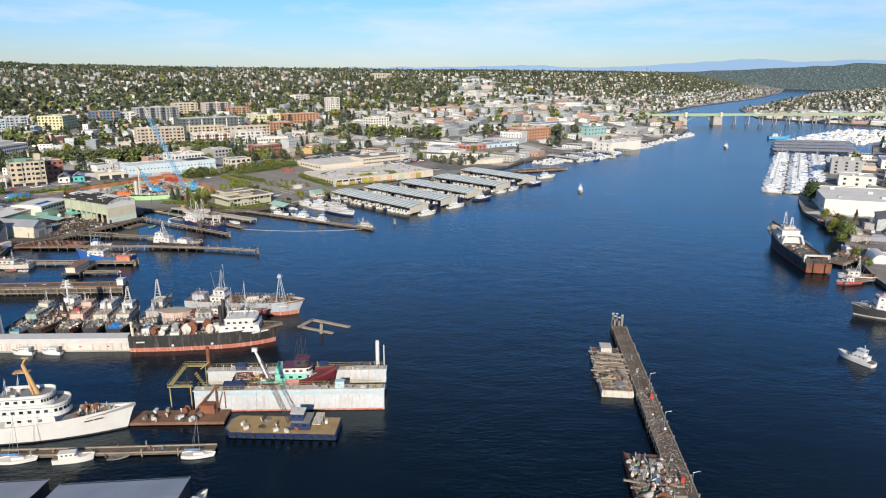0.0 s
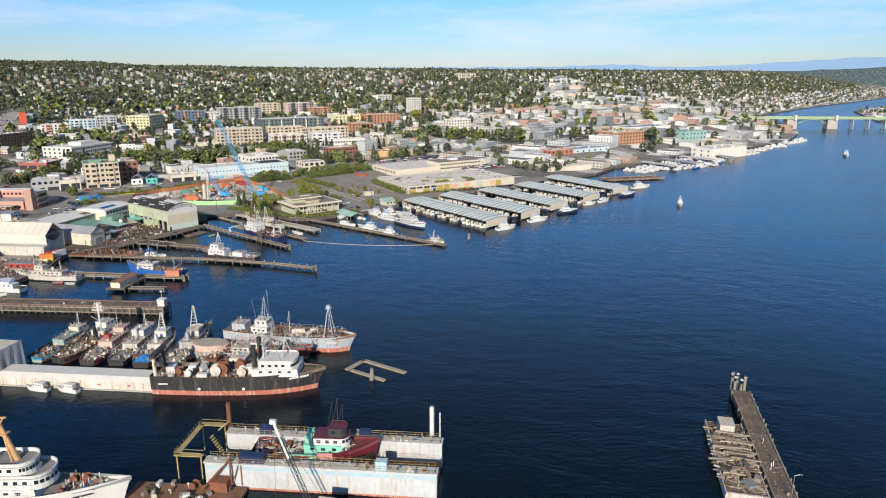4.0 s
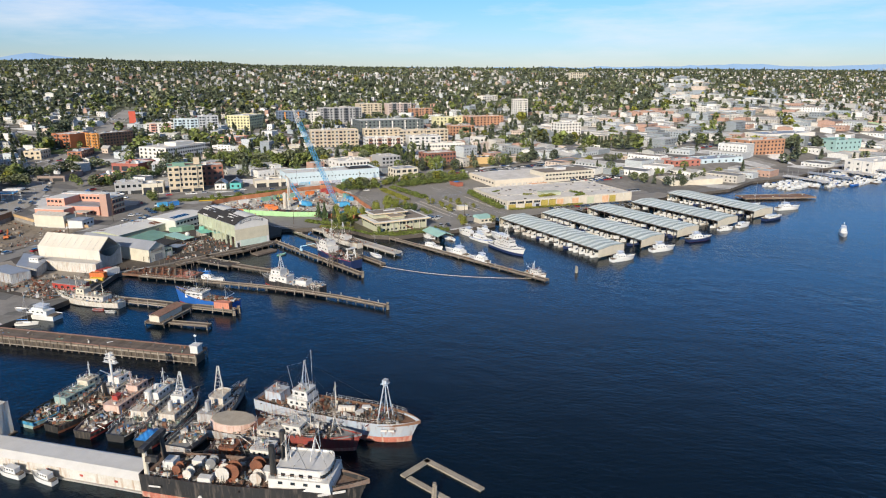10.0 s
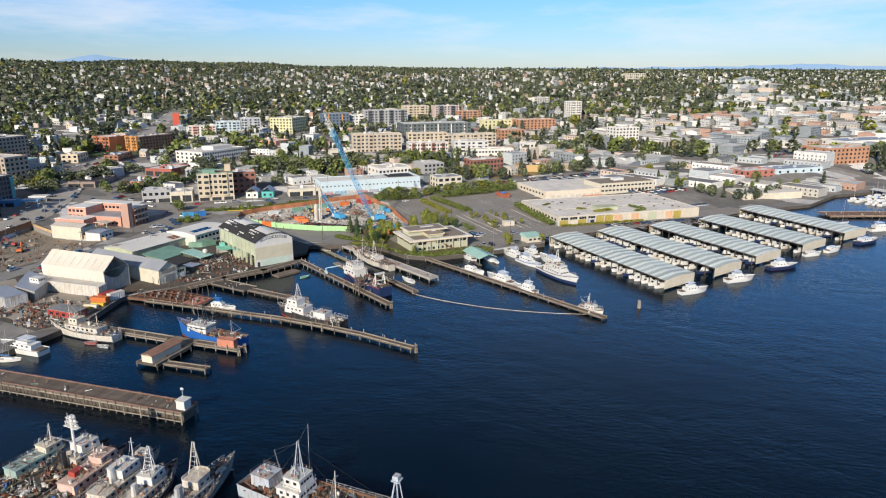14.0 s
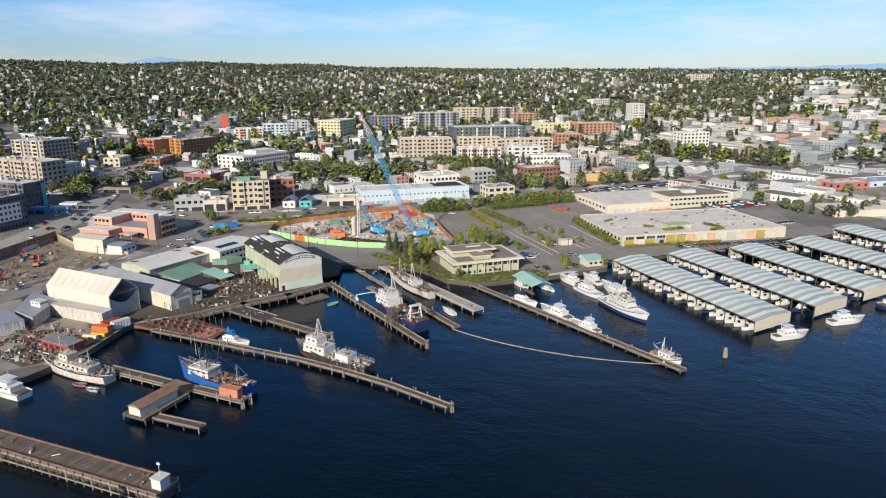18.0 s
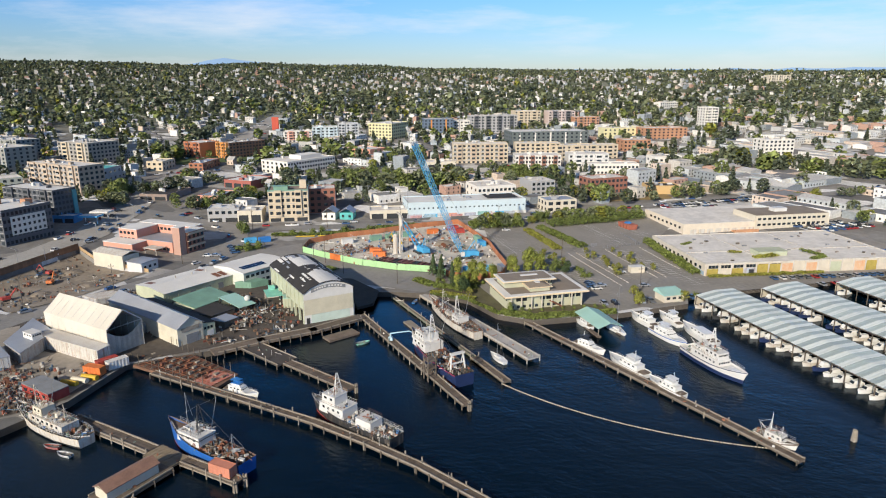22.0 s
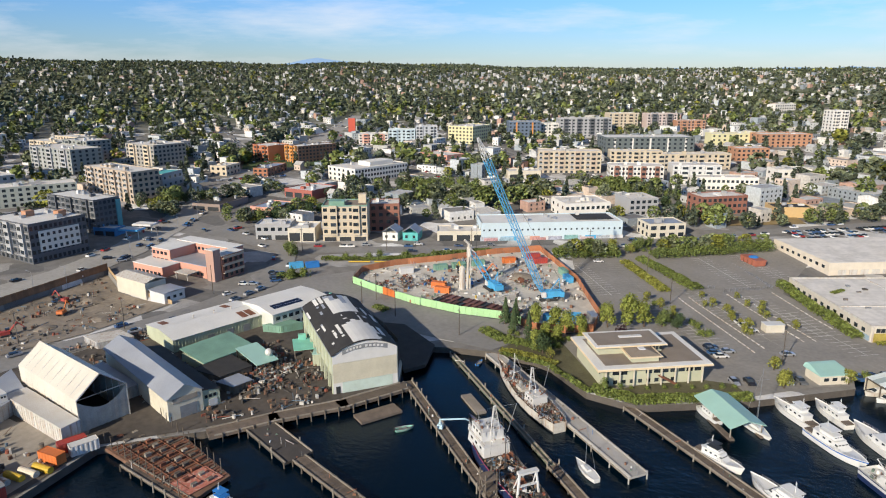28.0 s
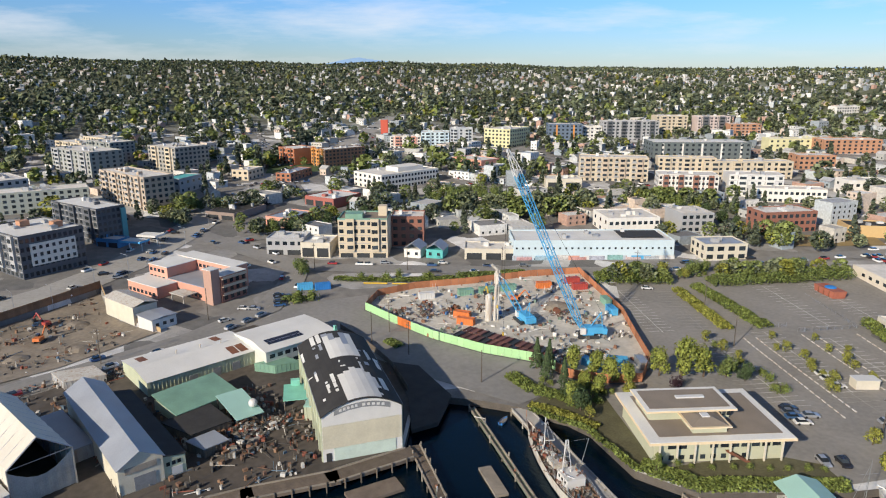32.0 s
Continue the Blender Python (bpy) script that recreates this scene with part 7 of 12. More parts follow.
# long gabled shed with a lean-to, and the timber slip before it
ls = thing("long_shed", -219.2, 350.5, 2.0, 82, "long gabled shed with a grey metal roof and cream walls", "shed", "shipyard buildings")
part("shell", Mesh().loft([[(-4.6, 0, 0), (4.6, 0, 0), (4.6, 0, 6.3), (0, 0, 9.0), (-4.6, 0, 6.3)], [(-4.6, 46, 0), (4.6, 46, 0), (4.6, 46, 6.3), (0, 46, 9.0), (-4.6, 46, 6.3)]]), mat("cream_boards", (0.60, 0.56, 0.45), 0.8, var=0.2), ls)
for s in (-1, 1):
    for j in range(12):
        y0, y1 = -0.5 + j * 47 / 12, -0.5 + (j + 1) * 47 / 12
        part("roof_sheet", Mesh().add([(s * 5.0, y0, 6.15), (s * 5.0, y1, 6.15), (0, y1, 9.15), (0, y0, 9.15), (s * 5.0, y0, 6.3), (s * 5.0, y1, 6.3), (0, y1, 9.3), (0, y0, 9.3)], [(4, 5, 6, 7), (0, 3, 2, 1), (0, 1, 5, 4), (0, 4, 7, 3), (1, 2, 6, 5)]), GREYROOF, ls)
part("louvre_band", Mesh().box(0, -0.08, 4.6, 6.5, 0.12, 1.4), BEAM, ls)
part("roller_door", Mesh().box(0.6, -0.08, 0, 4.4, 0.12, 3.4), GREYDECK, ls)
part("lean_to", Mesh().loft([[(4.6, 0.3, 0), (9.4, 0.3, 0), (9.4, 0.3, 4.6), (4.6, 0.3, 5.6)], [(4.6, 40, 0), (9.4, 40, 0), (9.4, 40, 4.6), (4.6, 40, 5.6)]]), PALEGREEN, ls)
part("lean_to_roof", Mesh().add([(4.6, 0, 5.7), (9.7, 0, 4.7), (9.7, 40.4, 4.7), (4.6, 40.4, 5.7), (4.6, 0, 5.85), (9.7, 0, 4.85), (9.7, 40.4, 4.85), (4.6, 40.4, 5.85)], [(4, 5, 6, 7), (0, 1, 5, 4), (1, 2, 6, 5), (3, 2, 1, 0)]), TARROOF, ls)
for k in range(3):
    part("window", PANE, None, ls, at=(5.6 + k * 1.2, 0.26, 3.0), size=(0.8, 1, 0.9))
part("door", Mesh().box(7.4, 0.25, 0, 2.4, 0.1, 2.4), WHITE, ls)

rw = thing("slipway", -207, 338, 0, 0, "rusty timber marine railway platform with cradle posts", "slipway", "shipyard buildings")
part("platform", Mesh().prism([(-18, -7.6), (20, -6.6), (18.5, 4.1), (-23, 9.5)], 0.6, 1.5), mat("rusty_planks", (0.21, 0.115, 0.075), 0.9, var=0.45, scale=0.4), rw)
for k in range(32):
    x = -17.5 + k * 1.12
    y1 = 9.5 - 5.4 * (x + 23) / 41.5
    part("rail_tie", Mesh().box(x, (y1 - 7) / 2, 1.5, 0.5, y1 + 6.4, 0.16), RUST if k % 3 else DECKWOOD, rw)
for k in range(11):
    x = -16 + k * 3.2
    for y in (-6.9, 8.6 - 5.4 * (x + 23) / 41.5):
        part("cradle_post", Mesh().tube((0, 0, 0), (0, 0, 3.6), 0.11, 6), PILE, rw, at=(x, y, 1.5))
    for q, y in enumerate((-3.2, 0.2, 3.4)):
        if y < 7.5 - 5.4 * (x + 23) / 41.5:
            part("keel_block", Mesh().box(0, 0, 0, 0.9, 1.3, 0.9 - 0.2 * q), (RUST, BEAM, DECKWOOD)[(k + q) % 3], rw, at=(x + 0.7 * q, y, 1.6))
part("red_panel", Mesh().box(14.5, -1.6, 1.67, 7, 8.6, 0.1), PINKRED, rw)
for y in (-4.6, -1.2, 2.2):
    part("rail", Mesh().box(-1, y, 1.66, 34, 0.16, 0.16), RUST, rw)

# white-roofed warehouse, green-roofed workshops
wh = thing("warehouse", -267, 388.2, 2.0, 84.4, "long pale green warehouse with a white and rusty metal roof", "warehouse", "shipyard buildings")
part("shell", Mesh().loft([[(-16.8, -9.8, 0), (16.8, -9.8, 0), (16.8, 9.8, 0), (-16.8, 9.8, 0)], [(-16.8, -9.8, 4.6), (16.8, -9.8, 4.6), (16.8, 9.8, 4.6), (-16.8, 9.8, 4.6)]]), PALEGREEN, wh)
part("gable", Mesh().loft([[(-16.8, -9.8, 4.6), (-16.8, 9.8, 4.6), (-16.8, 0, 5.6)], [(16.8, -9.8, 4.6), (16.8, 9.8, 4.6), (16.8, 0, 5.6)]]), PALEGREEN, wh)
for s in (-1, 1):
    for j in range(12):
        x0, x1 = -17 + j * 34 / 12, -17 + (j + 1) * 34 / 12
        rusty = (j in (9, 10) and s < 0) or rnd.random() < 0.1
        part("roof_sheet", Mesh().add([(x0, s * 10.2, 4.62), (x1, s * 10.2, 4.62), (x1, 0, 5.72), (x0, 0, 5.72), (x0, s * 10.2, 4.5), (x1, s * 10.2, 4.5)], [(0, 1, 2, 3), (4, 5, 1, 0)]), WHITEROOF, wh)
        if rusty:
            part("rusty_patch", Mesh().add([(x0 + .2, s * 8.5, 4.84), (x1 - .2, s * 8.5, 4.84), (x1 - .2, s * 3.5, 5.38), (x0 + .2, s * 3.5, 5.38)], [(0, 1, 2, 3)]), RUST, wh)
part("cladding", ribbed(-16.6, 16.6, -9.85, 0, 4.5, 1.1), PALEGREEN, wh)
for k, x in enumerate((-4, 3, 9)):
    part("door", Mesh().box(x, -9.92, 0, 2.4, 0.1, 2.8), GREYDECK, wh)
    part("roof_vent", VENT, None, wh, at=(x, 2 - k, 5.6))
gw = thing("workshop", -244.4, 376.8, 2.0, 90, "workshop with a faded green metal roof", "workshop", "shipyard buildings")
part("shell", Mesh().box(0, 0, 0, 17, 12, 3.2), PALEGREEN, gw)
part("roof", Mesh().add([(-9, -6.6, 3.2), (9, -6.6, 3.2), (9, 6.4, 4.6), (-9, 6.4, 4.6), (-9, -6.6, 3.4), (9, -6.6, 3.4), (9, 6.4, 4.8), (-9, 6.4, 4.8)], [(4, 5, 6, 7), (3, 2, 1, 0), (0, 1, 5, 4), (1, 2, 6, 5), (2, 3, 7, 6), (3, 0, 4, 7)]), GREENROOF, gw)
mw = thing("workshop", -230.5, 381.2, 2.0, 80, "open workshop under a pale mint roof with a radar dome", "workshop", "shipyard buildings")
part("roof", Mesh().add([(-3.6, -7, 3.2), (3.6, -7, 3.2), (3.6, 7, 4.3), (-3.6, 7, 4.3), (-3.6, -7, 3.4), (3.6, -7, 3.4), (3.6, 7, 4.5), (-3.6, 7, 4.5)], [(4, 5, 6, 7), (3, 2, 1, 0), (0, 1, 5, 4), (1, 2, 6, 5), (2, 3, 7, 6), (3, 0, 4, 7)]), MINTROOF, mw)
for x in (-3.3, 3.3):
    for y in (-6.5, 0, 6.5):
        part("post", Mesh().box(x, y, 0, 0.25, 0.25, 3.3 + (y + 6.5) * 0.07), PILE, mw)
part("back_wall", Mesh().box(0, 6.6, 0, 6.8, 0.2, 4.1), PALEGREEN, mw)
part("dome", Mesh().ball((2.2, -3.5, 4.9), 1.15, 14), WHITE, mw, "white radar dome")
flat_store("workshop", "dark timber shed by the scrap yard", [(-238, 364), (-227, 366), (-226, 376), (-238, 377)], 2, 3.0, PILE, TARROOF)
flat_store("workshop", "small open shed with a grey roof", [(-226, 364), (-219.5, 365), (-219, 371), (-225.5, 371)], 2, 2.6, PILE, GREYROOF)
flat_store("workshop", "small workshop with a mint roof by the hangar", [(-216.5, 391), (-211, 396), (-216, 402), (-221.5, 397)], 2, 4.0, PALEGREEN, MINTROOF)
flat_store("workshop", "low grey lean-to behind the canvas shelter", [(-262, 344.5), (-240, 343.5), (-240, 349), (-262, 350)], 2, 3.6, SHIPGREY, GREYROOF)
flat_store("store", "row of small roofs along the yard fence", [(-290, 357), (-281, 357), (-277, 367), (-286, 367)], 2, 2.6, SHIPGREY, WORNWHITE)
flat_store("store", "small green store beside the solar-roofed offices", [(-251, 399), (-245, 402), (-242, 409), (-248, 408)], 2, 2.8, GREENROOF, GREENROOF)

so = thing("yard_offices", -257, 415, 2.0, 84, "two-storey pale offices with solar panels on the roof", "offices", "shipyard buildings")
part("shell", Mesh().box(0, 0, -0.2, 25, 20, 6.4), mat("pale_office_wall", (0.56, 0.58, 0.52), 0.7, var=0.1), so)
part("roof", Mesh().loft([[(-12.9, -10.3, 6.2), (12.9, -10.3, 6.2), (12.9, 10.3, 6.2), (-12.9, 10.3, 6.2)], [(-12.9, -10.3, 6.4), (12.9, -10.3, 6.4), (12.9, 10.3, 6.4), (-12.9, 10.3, 6.4)], [(-12.4, -1, 7.2), (12.4, -1, 7.2), (12.4, 1, 7.2), (-12.4, 1, 7.2)]]), WHITEROOF, so)
PANEL = mat("solar_panel", (0.012, 0.018, 0.045), 0.15, var=0.3)
pan = Mesh().box(0, 0, 0, 1.0, 1.7, 0.06).data("solar_panel", PANEL)
for i in range(11):
    for j in range(2):
        p = part("solar_panel", pan, None, so, at=(-9 + i * 1.1, -5.6 + j * 1.9, 6.83 + j * 0.16))
        p.rotation_euler = (0.085, 0, 0)
for fl in (0, 1):
    for i in range(9):
        part("window", PANE, None, so, at=(-10.5 + i * 2.6, -10.02, 1.0 + fl * 2.9), size=(1.7, 1, 1.2))
    for i in range(6):
        part("window", PANE, None, so, at=(12.52, -8 + i * 3.0, 1.0 + fl * 2.9), rz=math.pi / 2, size=(1.6, 1, 1.2))
part("green_pillar", Mesh().box(12.2, -9.6, 0, 0.8, 0.8, 8.2), GREENP, so)

# boardwalk and the rim of the yard
bw = thing("boardwalk", 0, 0, 0, 0, "planked boardwalk along the yard's edge", "boardwalk", "piers")
for (ax, ay), (bx, by) in zip(((-207, 350), (-201, 364), (-192, 380)), ((-201, 364), (-192, 380), (-186, 398))):
    d = math.dist((ax, ay), (bx, by))
    an = math.atan2(by - ay, bx - ax)
    me = Mesh().box((ax + bx) / 2, (ay + by) / 2, 1.3, d + 2.6, 4.6, 0.8, an)
    part("deck", me, DECKWOOD, bw)
    for s in (-1, 1):
        part("edge_beam", Mesh().box((ax + bx) / 2 + math.sin(an) * 2.2 * s, (ay + by) / 2 - math.cos(an) * 2.2 * s, 2.1, d, 0.3, 0.3, an), BEAM, bw)
    for k in range(int(d / 3.5)):
        t = (k + 0.5) / int(d / 3.5)
        part("pile", Mesh().tube((0, 0, -2), (0, 0, 2.6), 0.2, 7), PILE, bw, at=(ax + (bx - ax) * t + math.sin(an) * 2.4, ay + (by - ay) * t - math.cos(an) * 2.4, 0))
pond = Mesh().box(0, 0, -0.5, 12, 5, 1.2)
single("work_float", pond, DECKWOOD, "small timber work float by the boardwalk", "float", "piers", at=(-183, 384, 0), rz=70)
single("work_float", Mesh().box(0, 0, -0.3, 11, 3, 0.9), BEAM, "pale concrete work float", "float", "piers", at=(-166, 404, 0), rz=-32)
APRON = mat("dark_apron_planks", (0.055, 0.048, 0.042), 0.9, var=0.4, scale=0.3)
single("ramp_apron", Mesh().prism([(-226, 430), (-217, 434), (-197, 426), (-190, 412.5), (-192.5, 405.5), (-205, 417)], 1.2, 2.35), APRON, "dark planked apron beside the hangar", "apron", at=(0, 0, 0), kind="structure")
rmp = thing("haul_out_ramp", -203, 412, 0, -32, "dark planked haul-out ramp beside the hangar", "ramp", "shipyard buildings")
part("ramp", Mesh().add([(-22, -5, 2.2), (10, -5, -0.4), (10, 5, -0.4), (-22, 5, 2.2), (-22, -5, 1.6), (10, -5, -1.0), (10, 5, -1), (-22, 5, 1.6)], [(0, 1, 2, 3), (4, 7, 6, 5), (0, 4, 5, 1), (2, 6, 7, 3)]), STEELDECK, rmp)
for s in (-2, 2):
    part("rail", Mesh().tube((-22, s, 2.3), (14, s, -0.6), 0.12, 5), RUST, rmp)
for k in range(12):
    part("sleeper", Mesh().box(0, 0, 0, 0.3, 6, 0.15), DECKWOOD, rmp, at=(-20 + k * 2.2, 0, 2.18 - k * 0.178))

# heaps, containers and gear in the yard
def heap(x, y, z, r, h, k, seed, label, mats, name="scrap_heap", category="scrap"):
    rg = random.Random(seed)
    root = thing(name, x, y, z, rg.uniform(0, 360), label, category, "yard clutter")
    for i in range(k // 4):
        d, a, s = r * math.sqrt(rg.random()), rg.uniform(0, 6.28), rg.uniform(0.5, 1.3)
        part("piece", rg.choice((CRATE, TANK, DRUM, HATCH, HEAP, LOCKER)), None, root, at=(d * math.cos(a), d * math.sin(a), max(0.0, h * (1 - d / r) * rg.uniform(0.1, 0.5))), rz=rg.uniform(0, 6), size=(s, s, s))
    me = Mesh()
    for i in range(k * 4):
        d, a = r * math.sqrt(rg.random()), rg.uniform(0, 6.28)
        odds(me, d * math.cos(a), d * math.sin(a), max(0.0, h * (1 - d / r) * rg.uniform(0, 0.9)), rg, 1.1)
    part("rubble", me, SCRAP, root, "mixed scrap, timber and pipes")["kind"] = "stuff"
    bars_ = Mesh()
    for i in range(k // 2):
        d, a = r * math.sqrt(rg.random()), rg.uniform(0, 6.28)
        bars_.box(d * math.cos(a), d * math.sin(a), max(0.0, h * (1 - d / r) * rg.uniform(0.3, 1)), rg.uniform(1.5, 4), 0.2, 0.2, rg.uniform(0, 3))
    part("long_bars", bars_, mats[0], root)["kind"] = "stuff"


heap(-232, 371, 2, 6.5, 1.6, 44, 71, "tangled heap of scrap metal and boat gear", (RUST, STEEL, WORNWHITE))
heap(-222, 379, 2, 4.5, 2.2, 34, 72, "heap of pipes and old machinery", (STEEL, WORNWHITE, RUST))
heap(-221, 385, 2, 3.5, 1.5, 18, 73, "stack of winches and drums", (RUST, STEEL))
heap(-232, 297, 2, 6, 2.0, 40, 74, "rusty red heap of net gear and scrap", (RUST, RED))
heap(-238, 351, 2, 3, 1.4, 16, 75, "pile of rusty gear beside the long shed", (RUST,))
heap(-246, 358, 2, 3, 1.2, 14, 76, "pile of planks and drums", (BEAM, RUST))
heap(-280, 372, 2, 4, 1.2, 18, 77, "row of boats' gear along the fence", (WORNWHITE, STEEL))
heap(-240, 304, 2, 3.5, 1.2, 14, 78, "rusty scrap beside the hut", (RUST, RED))


def container(x, y, rz, m, label, L=6.1, z=None, h=2.6, w=2.44, name="shipping_container"):
    root = thing(name, x, y, gz(x, y) if z is None else z, rz, label, "container", "containers")
    k = int(L / 0.5)
    near = [(-L / 2 + L * i / (2 * k), -w / 2 - (0.07 if i % 4 in (1, 2) else 0)) for i in range(2 * k + 1)]
    plan = near + [(x, -y) for x, y in reversed(near)]
    part("body", Mesh().loft([[(x, y, z) for x, y in plan] for z in (0.1, h)]), m, root)
    part("frame", Mesh().box(0, w / 2, h - 0.02, L, 0.1, 0.1).box(0, -w / 2, h - 0.02, L, 0.1, 0.1).box(-L / 2, 0, h - 0.02, 0.1, w, 0.1).box(L / 2, 0, h - 0.02, 0.1, w, 0.1), m, root)
    part("door_leaf", Mesh().box(L / 2 + 0.04, -w / 4, 0.3, 0.06, w / 2 - 0.1, h - 0.5).box(L / 2 + 0.04, w / 4, 0.3, 0.06, w / 2 - 0.1, h - 0.5), m, root)
    return root


for x, y, rz, m, lab in ((-223.5, 326.5, 80, WHITE, "white shipping container at the quay"), (-226.6, 325.2, 80, RED, "rust red shipping container at the quay"), (-224.8, 320, 15, ORANGE, "orange skip container at the quay")):
    container(x, y, rz, m, lab)
container(-152.2, 303.7, 5, mat("salmon_container_paint", (0.56, 0.22, 0.14), 0.7, var=0.25), "salmon red container on the pier's end", z=1.62)
for k, (m, lab) in enumerate(((YELLOW, "yellow floats stacked at the quay"), (CREAM, "cream fuel tank lying at the quay"), (YELLOW, "yellow pontoon lying at the quay"), (WORNWHITE, "long white tank lying at the quay"))):
    single("tank", Mesh().tube((-2.6, 0, 0.8), (2.6, 0, 0.8), 0.8, 12).box(-1.6, 0, 0, 0.3, 1.4, 0.3).box(1.6, 0, 0, 0.3, 1.4, 0.3), m, lab, "tank", "tanks", at=(-222.5 - k * 0.8, 317 - k * 2.6, 2), rz=15)

# floating things out on the water
lb = thing("long_boathouse", -126.2, 205.4, 0, 2.0, "long low white floating boathouse", "boathouse", "boathouses")
part("shell", Mesh().box(0, 0, 0.3, 47, 7.5, 2.6), WORNWHITE, lb)
part("roof", Mesh().loft([[(-23.8, -4, 2.9), (23.8, -4, 2.9), (23.8, 4, 2.9), (-23.8, 4, 2.9)], [(-23.8, -2.4, 3.9), (23.8, -2.4, 3.9), (23.8, 2.4, 3.9), (-23.8, 2.4, 3.9)]]), WHITE, lb)
part("float", Mesh().box(0, 0, -0.4, 48, 8.4, 0.7), CONCRETE, lb)
for k in range(3):
    part("small_sign", Mesh().box(-2 + k * 9, -3.8, 1.4, 0.8, 0.06, 0.5), RED, lb)
wt = thing("white_boat_cover", -156, 205, 0, 88, "tall boathouse wrapped in white plastic sheeting", "boathouse", "boathouses")
wr = Mesh()
for k in range(12):
    x0, x1 = -9 + k * 1.5, -7.5 + k * 1.5
    wr.add([(x0, -4 + (k % 2) * .2, 0.2), (x1, -4 + ((k + 1) % 2) * .2, 0.2), (x1, -3.6, 8.5 + (k % 3) * .15), (x0, -3.6, 8.5 + ((k + 2) % 3) * .15)], [(0, 1, 2, 3)])
wr.box(0, 0.4, 0.2, 18, 7, 8.2)
part("sheeting", wr, WORNWHITE, wt)
part("float", Mesh().box(0, 0, -0.4, 19, 9, 0.7), DECKWOOD, wt)
for (cx, cy, w, d) in ((-66, 114, 26, 17), (-95.5, 113, 26, 17)):
    gb = thing("boathouse", cx, cy, 0, 6, "floating boathouse with a grey ribbed metal roof", "boathouse", "boathouses")
    part("shell", Mesh().box(0, 0, 0, w, d, 5.6), DARK, gb)
    for k in range(13):
        x0, x1 = -w / 2 - .3 + k * (w + .6) / 13, -w / 2 - .3 + (k + 1) * (w + .6) / 13
        part("roof_sheet", Mesh().add([(x0, -d / 2 - .3, 5.5), (x1, -d / 2 - .3, 5.5), (x1, 0, 6.8), (x0, 0, 6.8), (x1, d / 2 + .3, 5.5), (x0, d / 2 + .3, 5.5)], [(0, 1, 2, 3), (3, 2, 4, 5)]).box(x0, -d / 4, 6.1, 0.12, d / 2, 0.12), GREYROOF, gb)
    for k in range(5):
        part("skylight", Mesh().add([(-w / 2 + 3 + k * 4.6, -4.5, 6.2), (-w / 2 + 4 + k * 4.6, -4.5, 6.2), (-w / 2 + 4 + k * 4.6, -1.5, 6.66), (-w / 2 + 3 + k * 4.6, -1.5, 6.66)], [(0, 1, 2, 3)]), DARK, gb)
mb = thing("mint_boathouse", -108.2, 437, 0, 136, "open floating boathouse with a mint green roof", "boathouse", "boathouses")
part("roof", Mesh().gable(0, 0, 0, 17, 9, 3.2, 1.6, 0, 0.4), MINTROOF, mb)
for x in (-8, 0, 8):
    for y in (-4.2, 4.2):
        part("post", Mesh().box(x, y, -0.5, 0.22, 0.22, 3.8), BEAM, mb)
part("float", Mesh().box(0, 4.2, -0.2, 18, 1.4, 0.7).box(0, -4.2, -0.2, 18, 1.4, 0.7), DECKWOOD, mb)
hp = thing("pier_hut", -167.2, 290.6, 1.6, 90, "cream hut with a rusty sloping roof on the pier", "hut", "boathouses")
part("shell", Mesh().box(0, 0, 0, 12.4, 4.2, 2.3), CREAM, hp)
part("roof", Mesh().gable(0, 0, 0, 12.4, 4.2, 2.2, 1.2, 0, 0.35), mat("rust_tin_roof", (0.30, 0.17, 0.12), 0.8, var=0.4), hp)
gp = thing("gauge_hut", -134.2, 263.2, 3.2, 3, "small white hut with a mast at the wharf's end", "hut", "boathouses")
part("shell", Mesh().box(0, 0, 0, 2.6, 2.6, 2.4), WHITE, gp)
part("roof", Mesh().box(0, 0, 2.4, 3, 3, 0.2), WHITE, gp)
part("mast", Mesh().tube((0, 0, 2.5), (0, 0, 6), 0.07, 5).box(0, 0, 5.2, 0.9, 0.2, 0.5), WHITE, gp)
rk = thing("log_frame", -43.2, 223.6, 0, -25.5, "floating rectangular frame of pale logs", "float", "piers")
for x, y, lx, ly in ((0, 4.4, 17, 1.5), (0, -3.2, 13, 1.3), (-7.9, 0.6, 1.4, 8.6)):
    part("log_beam", Mesh().box(x, y, -0.15, lx, ly, 0.55), mat("bleached_logs", (0.36, 0.32, 0.26), 0.9, var=0.3), rk)
part("dolphin", Mesh().tube((2.2, -4.6, -2), (2.5, -4.4, 3.6), 0.42, 8).tube((3.0, -4.8, -2), (2.8, -4.5, 3.2), 0.4, 8).tube((2.6, -5.3, -2), (2.7, -4.8, 3.0), 0.4, 8), BEAM, rk, "cluster of pale piles")
single("piling_cluster", Mesh().tube((-.5, 0, -2), (-.15, 0, 3.2), 0.4, 8).tube((.5, .2, -2), (.15, .1, 2.9), 0.4, 8).tube((0, -.5, -2), (0, -.2, 2.6), 0.4, 8), BEAM, "lone cluster of pale mooring piles", "piling", "pilings", at=(-29.5, 394, 0))
pt = thing("pile_cluster", 62.8, 223, 0, 0, "cluster of white-capped piles at the pier's head", "piling", "pilings")
for k in range(9):
    x, y = rnd.uniform(-2, 2), rnd.uniform(-1.5, 3)
    part("pile", Mesh().tube((x, y, -2), (x, y, 4.2 + rnd.uniform(-.6, .8)), 0.36, 8), BEAM, pt)
    part("cap", Mesh().tube((x, y, 5.0), (x, y, 5.25), 0.45, 8), WHITE, pt)
